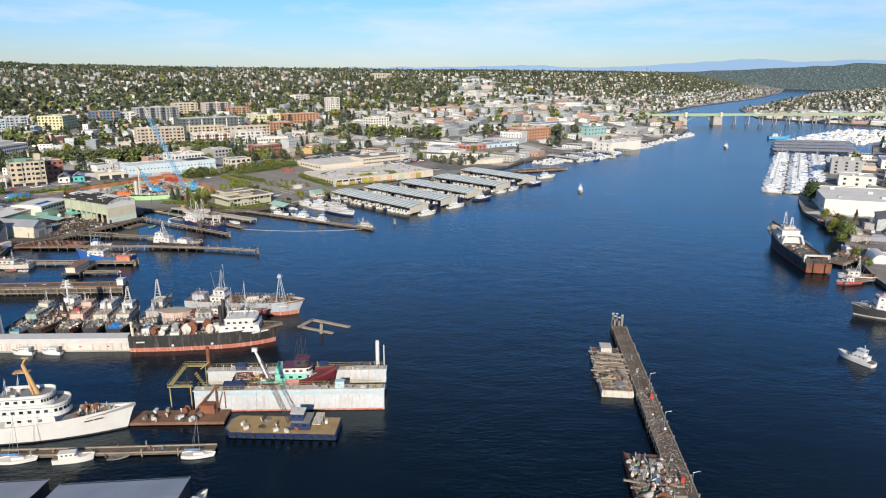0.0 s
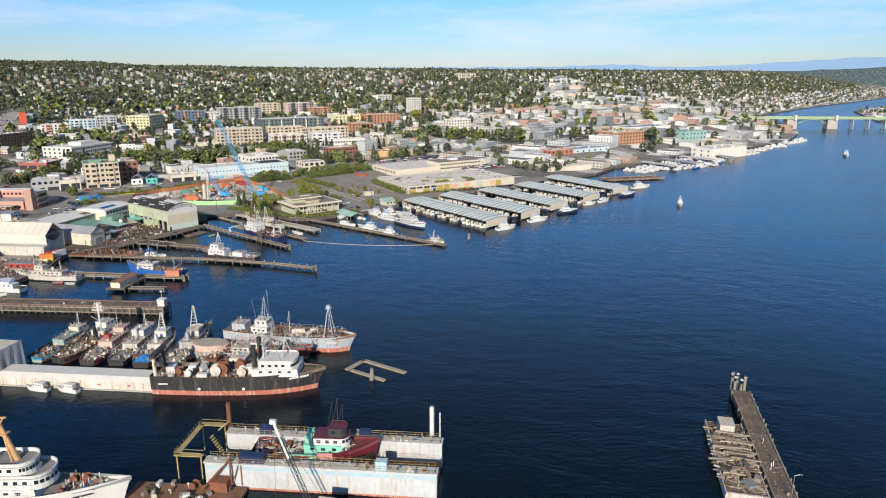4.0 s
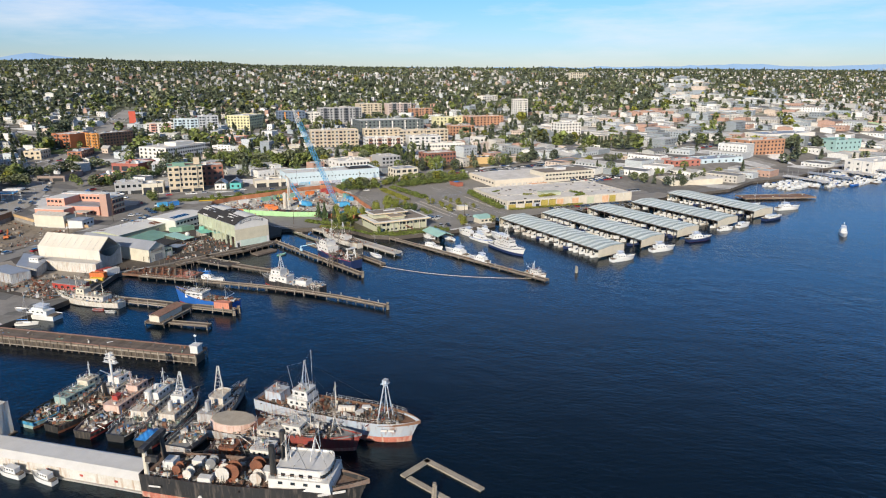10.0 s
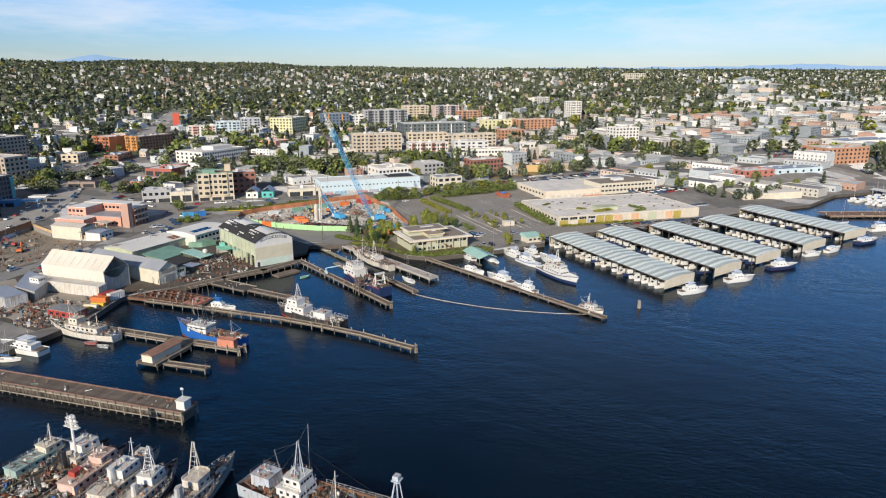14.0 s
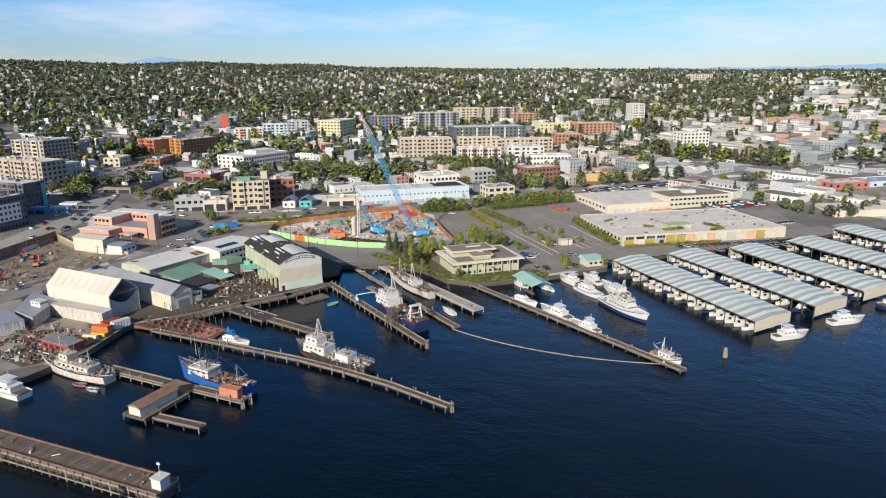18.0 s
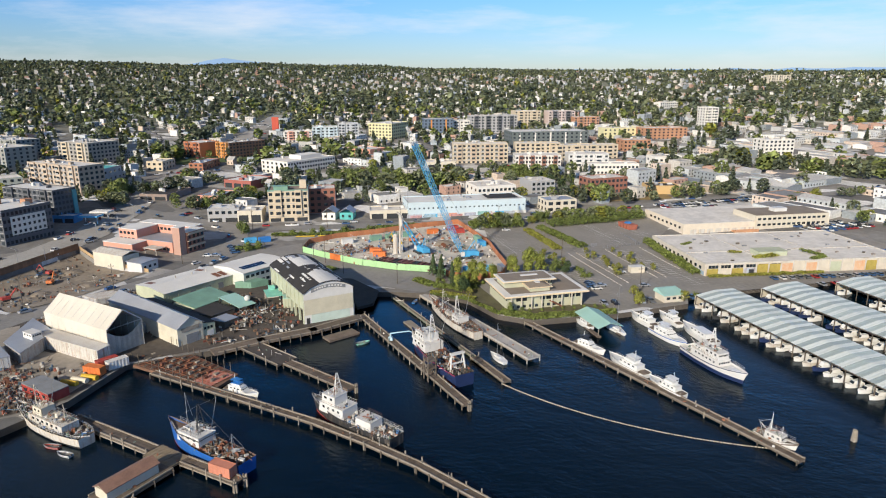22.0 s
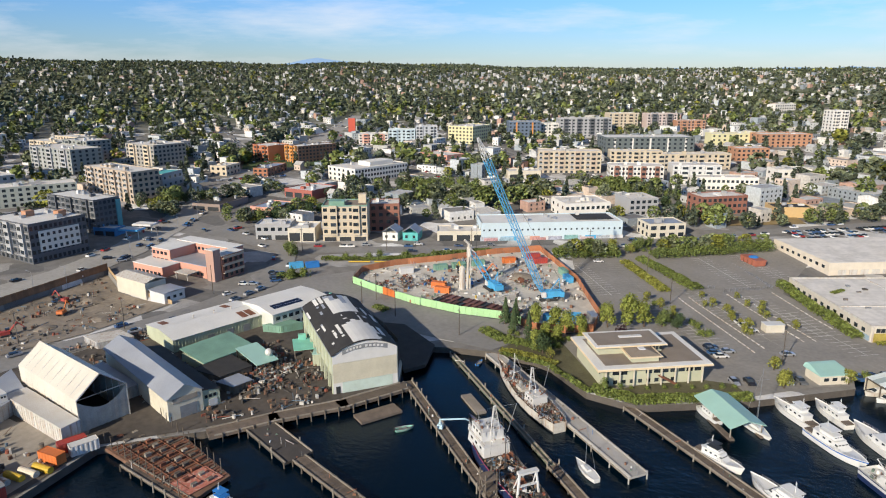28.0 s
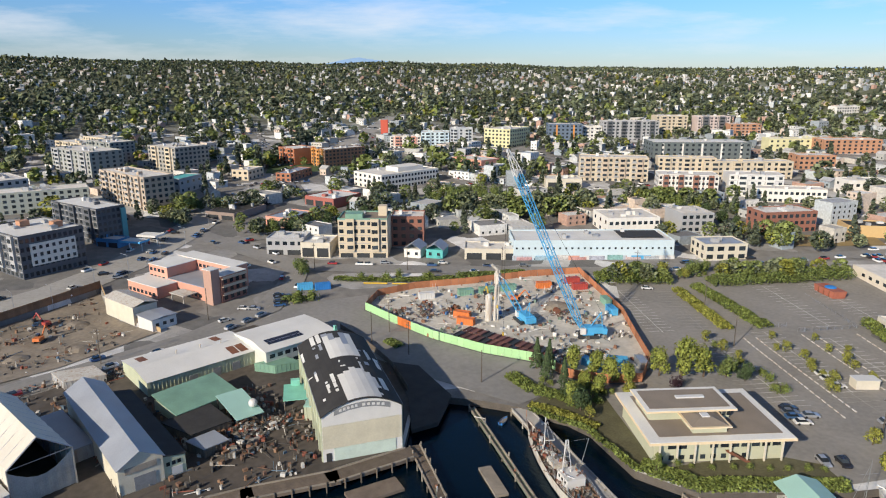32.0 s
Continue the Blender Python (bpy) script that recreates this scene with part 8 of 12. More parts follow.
for x, y, m in ((58.8, 172, DARK), (56, 150, DARK), (53.5, 124, DARK)):
    single("lamp_post", Mesh().tube((0, 0, 0), (0, 0, 5), 0.07, 6).tube((0, 0, 5), (1.2, 0, 5.3), 0.05, 5).box(1.3, 0, 5.2, 0.5, 0.2, 0.12), STEEL, "grey lamp post on the pier", "lamp post", "pier lamps", at=(x, y, 2))
for x, y in ((58, 167), (53.0, 128)):
    single("safety_box", Mesh().box(0, 0, 0, 0.9, 0.8, 1.3, taper=0.9), RED, "red lifebuoy box on the pier", "box", "pier boxes", at=(x, y, 2))
for k in range(620):
    if k == 0:
        gull = Mesh()
    y = rnd.uniform(106, 172) if k < 420 else rnd.uniform(106, 216)
    sz = rnd.uniform(0.12, 0.26)
    gull.box(50.2 + (y - 104) * 0.1068 + rnd.uniform(-2.2, 2.2), y, 2.03, sz, sz, 0.03, rnd.uniform(0, 3))
single("gull_droppings", gull, WHITE, "white speckles of gull droppings on the pier", "stain", kind="stuff")

# oil boom: a string of pale floats from the float to the yacht pier
bm0, bm1, bm2 = Vector((-118, 378.5)), Vector((-84, 368)), Vector((-48, 379.5))
boom = thing("oil_boom", 0, 0, 0, 0, "curved oil boom strung with pale orange floats", "boom")
fl = Mesh().tube((-0.25, 0, 0.05), (0.25, 0, 0.05), 0.15, 7).data("boom_float", FOAMBOOM)
prev = None
for k in range(95):
    t = k / 94
    p = bm0 * (1 - t) ** 2 + bm1 * 2 * t * (1 - t) + bm2 * t * t
    d = (bm1 - bm0) * (1 - t) + (bm2 - bm1) * t
    part("boom_float", fl, None, boom, at=(p.x, p.y, 0), rz=math.atan2(d.y, d.x))

# ---- shore: the waterside office, its trees and the parking lots ----
of = thing("waterside_office", -141.2, 429.2, 2.0, 45, "low two-storey office with broad pale eaves and brown roofs", "office building", "waterside buildings")
OW, OD = 33.6, 24.3
OWALL = mat("pale_yellow_green_wall", (0.46, 0.46, 0.33), 0.8, var=0.12)
EAVE = mat("cream_eaves", (0.72, 0.58, 0.38), 0.6, var=0.08)
part("shell", Mesh().box(OW / 2, OD / 2, -0.2, OW - 3, OD - 3, 5.8), OWALL, of)
part("eave", Mesh().box(OW / 2, OD / 2, 5.5, OW + 0.6, OD + 0.6, 0.55), EAVE, of)
part("roof_edge", Mesh().box(OW / 2, OD / 2, 6.05, OW + 0.2, OD + 0.2, 0.12), WHITEROOF, of)
part("roof", Mesh().box(OW / 2 + 0.5, OD / 2, 6.17, OW - 4.5, OD - 4.5, 0.1), BROWNROOF, of)
part("upper_storey", Mesh().box(13, 14.5, 6.2, 19.5, 9.4, 2.5), OWALL, of)
part("upper_eave", Mesh().box(13, 14.5, 8.6, 22, 11.8, 0.4), EAVE, of)
part("upper_roof_edge", Mesh().box(13, 14.5, 9.0, 21.8, 11.6, 0.1), WHITEROOF, of)
part("upper_roof", Mesh().box(13, 14.5, 9.1, 19.6, 9.2, 0.1), BROWNROOF, of)
part("bay", Mesh().box(15, 6.5, 6.2, 8, 6.5, 1.6), OWALL, of)
part("bay_eave", Mesh().box(15, 6.5, 7.7, 9.8, 8, 0.3), EAVE, of)
part("bay_roof", Mesh().loft([[(10.6, 3, 8), (19.4, 3, 8), (19.4, 10, 8), (10.6, 10, 8)], [(13.4, 5.5, 8.9), (16.6, 5.5, 8.9), (16.6, 7.5, 8.9), (13.4, 7.5, 8.9)]]), BROWNROOF, of)
part("skylight", Mesh().box(15, 6.5, 8.9, 1.8, 1.8, 0.3).box(15, 15, 9.2, 7, 1.2, 0.35), WHITE, of)
for i in range(12):
    for fl2 in (0, 1):
        if rnd.random() < 0.88:
            part("window", PANE, None, of, at=(3.2 + i * 2.45, 1.46, 0.8 + fl2 * 2.7), size=(1.9 if fl2 else 1.2, 1, 1.3 if fl2 else 1.1))
for i in range(8):
    part("column", Mesh().box(2.5 + i * 4.1, 0.6, -0.2, 0.35, 0.35, 5.8), CREAM, of)
    part("window", PANE, None, of, at=(1.46, 3.4 + i * 2.5, 3.5), rz=math.pi / 2, size=(1.7, 1, 1.3))
for i in range(6):
    part("window", PANE, None, of, at=(17 + i * 1.1, 9.78, 6.9), size=(0.9, 1, 1.2))
part("stair", Mesh().loft([[(18, 0.2, 2.9), (19.2, 0.2, 2.9), (19.2, 1.4, 2.9), (18, 1.4, 2.9)], [(23, 0.2, 0), (24.2, 0.2, 0), (24.2, 1.4, 0), (23, 1.4, 0)]]), RUST, of)
part("terrace", Mesh().box(OW / 2, 0, -0.2, OW, 2.6, 0.3), CONCRETE, of)

ky = thing("harbour_kiosk", -91.5, 475.5, 2.0, 45, "small cream kiosk with a mint hipped roof", "kiosk", "waterside buildings")
part("shell", Mesh().box(0, 0, 0, 9, 6.5, 3.0), CREAM, ky)
part("roof", Mesh().loft([[(-5.1, -3.8, 3.0), (5.1, -3.8, 3.0), (5.1, 3.8, 3.0), (-5.1, 3.8, 3.0)], [(-5.1, -3.8, 3.25), (5.1, -3.8, 3.25), (5.1, 3.8, 3.25), (-5.1, 3.8, 3.25)], [(-4.2, 2.4, 4.3), (4.2, 2.4, 4.3), (4.6, 3.6, 4.3), (-4.6, 3.6, 4.3)]]), MINTROOF, ky)
for i in range(3):
    part("window", PANE, None, ky, at=(-2.6 + i * 2.6, -3.26, 1.2), size=(1.5, 1, 1.0))
tl = thing("lot_trailer", -112.5, 506, 2.0, 40, "cream site trailer standing in the parking lot", "trailer", "waterside buildings")
part("body", Mesh().box(0, 0, 0.4, 6.5, 3.4, 2.7), CREAM, tl)
part("roof", Mesh().box(0, 0, 3.1, 6.8, 3.7, 0.12), WHITE, tl)
for x in (-2, 2):
    part("wheel", Mesh().tube((x, -1.5, 0.4), (x, 1.5, 0.4), 0.4, 10), RUBBER, tl)

w2 = thing("old_warehouse", -85, 515, 2.0, 37.5, "large old warehouse with overgrown colourful walls and a pale flat roof", "warehouse", "waterside buildings")
WL, WD, WH2 = 96, 54, 5.4
part("shell", Mesh().box(WL / 2, WD / 2, -0.3, WL, WD, WH2 + 0.3), mat("warehouse_wall", (0.60, 0.54, 0.44), 0.85, var=0.2), w2)
part("roof", Mesh().box(WL / 2, WD / 2, WH2, WL - 0.8, WD - 0.8, 0.12), GRAVELROOF, w2)
part("parapet", Mesh().box(WL / 2, 0.2, WH2, WL, 0.4, 0.5).box(WL / 2, WD - 0.2, WH2, WL, 0.4, 0.5).box(0.2, WD / 2, WH2, 0.4, WD - 0.9, 0.5).box(WL - 0.2, WD / 2, WH2, 0.4, WD - 0.9, 0.5), WORNWHITE, w2)
part("roof_seam", Mesh().box(WL / 2, 20, WH2 + 0.1, WL - 2, 0.5, 0.25).box(30, WD / 2, WH2 + 0.1, 0.5, WD - 2, 0.25).box(62, WD / 2, WH2 + 0.1, 0.5, WD - 2, 0.25), WORNWHITE, w2)
for i in range(17):
    part("pilaster", Mesh().box(0.6 + i * 5.9, -0.15, 0, 0.5, 0.4, WH2), WORNWHITE, w2)
for i in range(6):
    for q in range(3):
        part("window", PANE, None, w2, at=(2.4 + i * 5.9 + (q - 0.0) * 1.55, -0.02, 3.5), size=(1.4, 1, 1.4))
OCHREM, ORANGEM = mat("yellow_mural", (0.46, 0.36, 0.08), 0.8, var=0.5, scale=0.25), mat("orange_mural", (0.58, 0.27, 0.11), 0.8, var=0.5, scale=0.25, col2=(0.60, 0.50, 0.38))
for i, m in ((0, OCHREM), (2, OCHREM), (3, PALEBLUE), (4, OCHREM), (5, OCHREM), (6, ORANGEM), (8, ORANGEM), (10, PALEGREEN), (12, ORANGEM), (13, OCHREM)):
    part("mural_panel", Mesh().box(0, -0.06, 0.1, 5.2, 0.06, 3.2 if i < 4 else 4.6), m, w2, at=(3.6 + i * 5.9, 0, 0))
part("door", Mesh().box(22, -0.1, 0, 2.4, 0.1, 2.6), DARK, w2)
for i in range(12):
    part("window", PANE, None, w2, at=(-0.02, 4 + i * 4.2, 2.6), rz=math.pi / 2, size=(1.9, 1, 1.4))
part("side_band", Mesh().box(-0.04, WD / 2, 0.4, 0.08, WD - 1, 1.8), mat("faded_blue_paint", (0.30, 0.40, 0.48), 0.8, var=0.25), w2, "faded blue band along the wall")
rg = random.Random(5)
for i in range(26):
    part("roof_unit", CRATE if i % 3 else HATCH, None, w2, at=(rg.uniform(4, WL - 4), rg.uniform(4, WD - 4), WH2 + 0.12), rz=0, size=(rg.uniform(.5, 1.6), rg.uniform(.5, 1.6), rg.uniform(.5, 1.1)))
part("roof_house", Mesh().box(38, 13, WH2, 14, 7, 2.2).box(38, 13, WH2 + 2.2, 14.6, 7.6, 0.15), PALEGREEN, w2)
w1 = thing("old_warehouse", -107.5, 584, 2.4, 41, "pale concrete warehouse with a raised office block", "warehouse", "waterside buildings")
part("shell", Mesh().box(45, 22, -1, 90, 44, 8.2), mat("pale_concrete_wall", (0.68, 0.60, 0.48), 0.85, var=0.15), w1)
part("roof", Mesh().box(45, 22, 7.2, 89, 43, 0.15), GRAVELROOF, w1)
part("office_block", Mesh().box(66, 10, 0, 46, 20.6, 10.4), CREAM, w1)
part("office_roof", Mesh().box(66, 10, 10.4, 45, 19.6, 0.15), BROWNROOF, w1)
part("penthouse", Mesh().box(64, 10, 10.5, 8, 5, 2), WHITE, w1)
part("loggia", Mesh().box(36, -2, 0, 14, 4, 3.0).box(36, -4, 3.0, 14, 0.15, 0.9), mat("orange_loggia", (0.55, 0.30, 0.17), 0.8, var=0.2), w1, "orange-trimmed loading porch")
for i in range(14):
    for q in (0, 1):
        part("window", PANE, None, w1, at=(45.5 + i * 3.1, -0.33, 4.6 + q * 3.2), size=(2.0, 1, 1.2))
for i in range(8):
    part("bay_door", Mesh().box(6 + i * 5, -0.05, 0.2, 3.6, 0.1, 4), WORNWHITE, w1)
    part("window", PANE, None, w1, at=(-0.02, 4 + i * 4.6, 4.2), rz=math.pi / 2, size=(2.0, 1, 1.3))
flat_store("low_store", "long low store with a pale flat roof", [(20, 640), (60, 668), (48, 688), (8, 660)], 2.2, 4.4, CREAM, GRAVELROOF, group="waterside buildings")

KEEP_OUT = []

# ---- ground cover: roads, lots, the building site ----
ASPHALT = mat("asphalt", (0.20, 0.188, 0.172), 0.92, var=0.3, scale=0.06, fine=0.8, col2=(0.27, 0.254, 0.23))
ROADM = mat("worn_road", (0.25, 0.242, 0.23), 0.92, var=0.25, scale=0.05, fine=0.7)
DIRT = mat("pale_dirt", (0.56, 0.53, 0.47), 0.95, var=0.35, scale=0.08, fine=0.6)
BROWNDIRT = mat("excavated_earth", (0.27, 0.228, 0.178), 0.95, var=0.4, scale=0.1, fine=0.7)
YARDM = mat("yard_gravel", (0.10, 0.085, 0.072), 0.95, var=0.45, scale=0.07, fine=0.6)
GRASS = mat("dry_grass", (0.115, 0.108, 0.055), 0.95, var=0.4, scale=0.2, fine=2.0)
PAINT = mat("road_paint", (0.34, 0.33, 0.30), 0.85, var=0.3)


def patch(name, poly, material, off, label, category="ground", step=12.0, kind="structure"):
    """A flat cover laid on the land."""
    ring = []
    for a, b2 in zip(poly, poly[1:] + poly[:1]):
        k = max(1, int(math.dist(a, b2) / step))
        ring += [(a[0] + (b2[0] - a[0]) * i / k, a[1] + (b2[1] - a[1]) * i / k) for i in range(k)]
    x0, x1 = min(p[0] for p in poly), max(p[0] for p in poly)
    y0, y1 = min(p[1] for p in poly), max(p[1] for p in poly)
    gx, gy = np.meshgrid(np.arange(x0 + 1.3, x1, step), np.arange(y0 + 1.7, y1, step))
    gx, gy = gx.ravel(), gy.ravel()
    ok = inside(gx, gy, poly) & (seg_distance(gx, gy, poly + poly[:1]) > 2)
    pts = [Vector(p) for p in ring] + [Vector((float(a), float(b2))) for a, b2 in zip(gx[ok], gy[ok])]
    k = len(ring)
    vs, _, fs, *_ = delaunay_2d_cdt(pts, [(i, (i + 1) % k) for i in range(k)], [], 0, 0.01)
    co = np.array([tuple(v) for v in vs])
    tri = np.array([f for f in fs if len(f) == 3])
    cen = co[tri].mean(1)
    tri = tri[inside(cen[:, 0], cen[:, 1], poly)]
    z = ground_z(co[:, 0], co[:, 1]) + off
    m = Mesh()
    m.v = [(float(x), float(y), float(h)) for (x, y), h in zip(co, z)]
    m.f = [tuple(map(int, t)) for t in tri]
    m.m = [0] * len(m.f)
    return single(name, m, material, label, category, kind=kind)


ROADS = []


def road(pts, width, label, material=None, off=0.22, line=True):
    dense = []
    for a, b2 in zip(pts, pts[1:]):
        k = max(1, int(math.dist(a, b2) / 9))
        dense += [(a[0] + (b2[0] - a[0]) * i / k, a[1] + (b2[1] - a[1]) * i / k) for i in range(k)]
    dense.append(pts[-1])
    m, ml = Mesh(), Mesh()
    for i, p in enumerate(dense):
        q = dense[min(i + 1, len(dense) - 1)]
        o = dense[max(i - 1, 0)]
        dx, dy = q[0] - o[0], q[1] - o[1]
        d = math.hypot(dx, dy)
        nx, ny = -dy / d, dx / d
        for s in (-0.5, -0.17, 0.17, 0.5):
            x, y = p[0] + nx * s * width, p[1] + ny * s * width
            m.v.append((x, y, gz(x, y) + off))
        if line and i % 2 == 0 and i < len(dense) - 1:
            z = gz(*p) + off + 0.05
            z2 = gz(*q) + off + 0.05
            ml.add([(p[0] + nx * .12, p[1] + ny * .12, z), (p[0] - nx * .12, p[1] - ny * .12, z), (p[0] * .4 + q[0] * .6 - nx * .12, p[1] * .4 + q[1] * .6 - ny * .12, z * .4 + z2 * .6), (p[0] * .4 + q[0] * .6 + nx * .12, p[1] * .4 + q[1] * .6 + ny * .12, z * .4 + z2 * .6)], [(0, 1, 2, 3)])
    for i in range(len(dense) - 1):
        for j in range(3):
            m.f.append((i * 4 + j, i * 4 + j + 1, i * 4 + j + 5, i * 4 + j + 4))
    m.m = [0] * len(m.f)
    single("road", m, material or ROADM, label, "road", kind="structure")
    if line:
        single("road_marking", ml, PAINT, "pale dashed centre line on the road", "marking", kind="structure")
    ROADS.append((pts, width))


AVENUE = [(-350, 250), (-358, 320), (-364, 358), (-369, 385), (-384, 419), (-412, 458), (-454, 509), (-500, 575), (-560, 660), (-640, 780), (-760, 960)]
road(AVENUE, 21, "broad pale concrete avenue with parked and moving cars", mat("pale_concrete_road", (0.36, 0.345, 0.32), 0.92, var=0.25, scale=0.05, fine=0.7))
road([(-285, 270), (-292, 334), (-290, 365), (-289, 399), (-294, 433), (-310, 455), (-326, 471), (-296, 494), (-262, 521), (-218, 556), (-180, 600), (-150, 640), (-105, 690), (-40, 740), (60, 850), (180, 1000)], 11, "worn grey street along the shipyard and the town's edge")
road([(-326, 471), (-384, 470), (-410, 470)], 12, "side street joining the avenue")
road([(-384, 470), (-372, 540), (-378, 608), (-350, 660), (-300, 720), (-230, 840), (-150, 1000)], 10, "tree-lined street climbing through the town")
for k in range(7):
    u = -120 + k * 118
    a = (-330 + 0.482 * u, 640 + 0.876 * u)
    road([(a[0], a[1]), (a[0] - 0.876 * 200, a[1] + 0.482 * 200), (a[0] - 0.876 * 420, a[1] + 0.482 * 420)], 6, "straight residential street up the slope", line=False)
for k in range(3):
    w = 120 + k * 150
    road([(-330 - 0.876 * w - 0.482 * 160, 640 + 0.482 * w - 0.876 * 160), (-330 - 0.876 * w + 0.482 * 800, 640 + 0.482 * w + 0.876 * 800)], 6, "straight residential street along the slope", line=False)

SITE = [(-265, 456), (-246, 454), (-228, 452.5), (-208, 454.5), (-190, 460), (-178, 457), (-168, 461), (-161, 468), (-165, 482), (-190, 514), (-226, 545), (-240, 528), (-253, 505), (-267, 485), (-272, 469)]
patch("site_ground", SITE, DIRT, 0.25, "pale trampled earth of a building site")
patch("yard_ground", [(-300, 300), (-222, 290), (-216, 306), (-224, 329), (-211, 349), (-204, 364), (-195, 380), (-189, 398), (-199, 411), (-210, 430), (-262, 428), (-284, 420), (-284, 340)], YARDM, 0.15, "dark oily gravel of the shipyard")
patch("quay_ground", [(-298, 302), (-223, 293), (-218, 306), (-225, 327), (-234, 333), (-262, 317), (-284, 330)], mat("tan_concrete", (0.33, 0.295, 0.25), 0.92, var=0.3, scale=0.08, fine=0.7), 0.2, "worn tan concrete of the quay yard")
patch("access_ground", [(-284, 420), (-262, 428), (-210, 430), (-180, 434), (-176, 455), (-190, 459), (-208, 453.8), (-228, 451.8), (-246, 453.3), (-265, 455.3), (-276, 468), (-290, 440)], ROADM, 0.17, "worn pale asphalt of the access road")
patch("parking_lot", [(-160, 468), (-130, 478), (-110, 455), (-88, 472), (-86, 484), (-58, 512), (-8, 562), (24, 604), (10, 612), (-82, 519), (-118, 549), (-117, 599), (-148, 632), (-214, 553), (-190, 515), (-164, 483)], ASPHALT, 0.14, "dark asphalt parking lot")
patch("office_paving", [(-178, 435), (-166, 438), (-159, 437), (-143, 428.5), (-131, 429.5), (-106, 451), (-91, 471), (-88, 484), (-60, 511), (-130, 481), (-168, 461)], ASPHALT, 0.11, "worn grey paving round the waterside office")
patch("lawn", [(-178, 434), (-166, 437), (-159, 436), (-143, 427.5), (-131, 428.5), (-105, 450), (-112, 456), (-124, 452), (-139, 430), (-157, 446), (-168, 456), (-178, 446)], GRASS, 0.16, "strip of dry grass along the sea wall")
patch("site_pit", [(-329 + (x + 329) * 0.98, 368 + (y - 368) * 0.98) for x, y in PIT], BROWNDIRT, 0.25, "brown churned earth of an excavation")
patch("field", [(-590, 640), (-540, 600), (-500, 660), (-555, 705)], mat("park_grass", (0.06, 0.10, 0.03), 0.95, var=0.3, scale=0.1), 0.3, "green park lawn between the blocks")
patch("verge", [(-168, 646), (-132, 676), (-140, 690), (-184, 664)], mat("tawny_grass", (0.30, 0.22, 0.10), 0.95, var=0.3, scale=0.15), 0.3, "tawny dry grass bank")


# walls of the pit and the fences of the site
def fence(name, pts, h, material, label, group="site fences", board=2.4, post=True, drop=0.0):
    root = thing(name, pts[0][0], pts[0][1], gz(*pts[0]), 0, label, "fence", group)
    bd = Mesh().box(0, 0, 0, board - 0.06, 0.08, h).data("panel", material)
    po = Mesh().box(0, 0, 0, 0.14, 0.14, h + 0.1).data("post", material)
    for a, b2 in zip(pts, pts[1:]):
        d = math.dist(a, b2)
        k = max(1, round(d / board))
        an = math.atan2(b2[1] - a[1], b2[0] - a[0])
        for i in range(k):
            x, y = a[0] + (b2[0] - a[0]) * (i + 0.5) / k, a[1] + (b2[1] - a[1]) * (i + 0.5) / k
            at = (x - pts[0][0], y - pts[0][1], gz(x, y) - gz(*pts[0]) + 0.2 - drop)
            part("panel", bd, None, root, at=at, rz=an, size=(d / k / board, 1, 1))
            if post:
                part("post", po, None, root, at=(at[0] - math.cos(an) * d / k / 2, at[1] - math.sin(an) * d / k / 2, at[2]), rz=an)
    return root


LIME = mat("lime_green_hoarding", (0.36, 0.60, 0.30), 0.7, var=0.12, spread=0.06)
HOARD = mat("orange_plywood_hoarding", (0.42, 0.17, 0.08), 0.85, var=0.3, spread=0.25)
fence("hoarding", SITE[0:2], 3.0, LIME, "lime green plywood hoarding round the site", post=False)
fence("hoarding", [SITE[1], (-239, 453.4)], 3.0, ORANGE, "bright orange gate panels in the hoarding", post=False)
fence("hoarding", [(-239, 453.4)] + SITE[2:5] + [(-184, 458.5)], 3.0, LIME, "lime green plywood hoarding along the access road", post=False)
fence("hoarding", [(-184, 458.5)] + SITE[5:11], 2.8, HOARD, "rust orange plywood hoarding along the lots", board=3.0, post=False)
fence("hoarding", SITE[10:15] + [SITE[0]], 2.8, HOARD, "rust orange plywood hoarding along the street", board=3.0, post=False)
fence("retaining_wall", [(-346.4, 337.5), (-354.4, 369), (-362.5, 400.4)], 5.0, mat("timber_lagging", (0.27, 0.155, 0.085), 0.9, var=0.4, spread=0.2), "brown timber-lagged retaining wall of the pit", board=2.4, drop=2.1)
fence("retaining_wall", [(-362, 400.4), (-334, 392.4), (-302, 395.4)], 3.6, mat("pale_shoring", (0.50, 0.35, 0.19), 0.9, var=0.3, spread=0.15), "pale timber shoring of the pit", board=3.0, drop=2.1)
fence("chain_fence", [(-258, 438), (-240, 434), (-222, 428), (-208, 420)], 1.8, PILE, "low dark fence round the haul-out ramp", board=3.0)


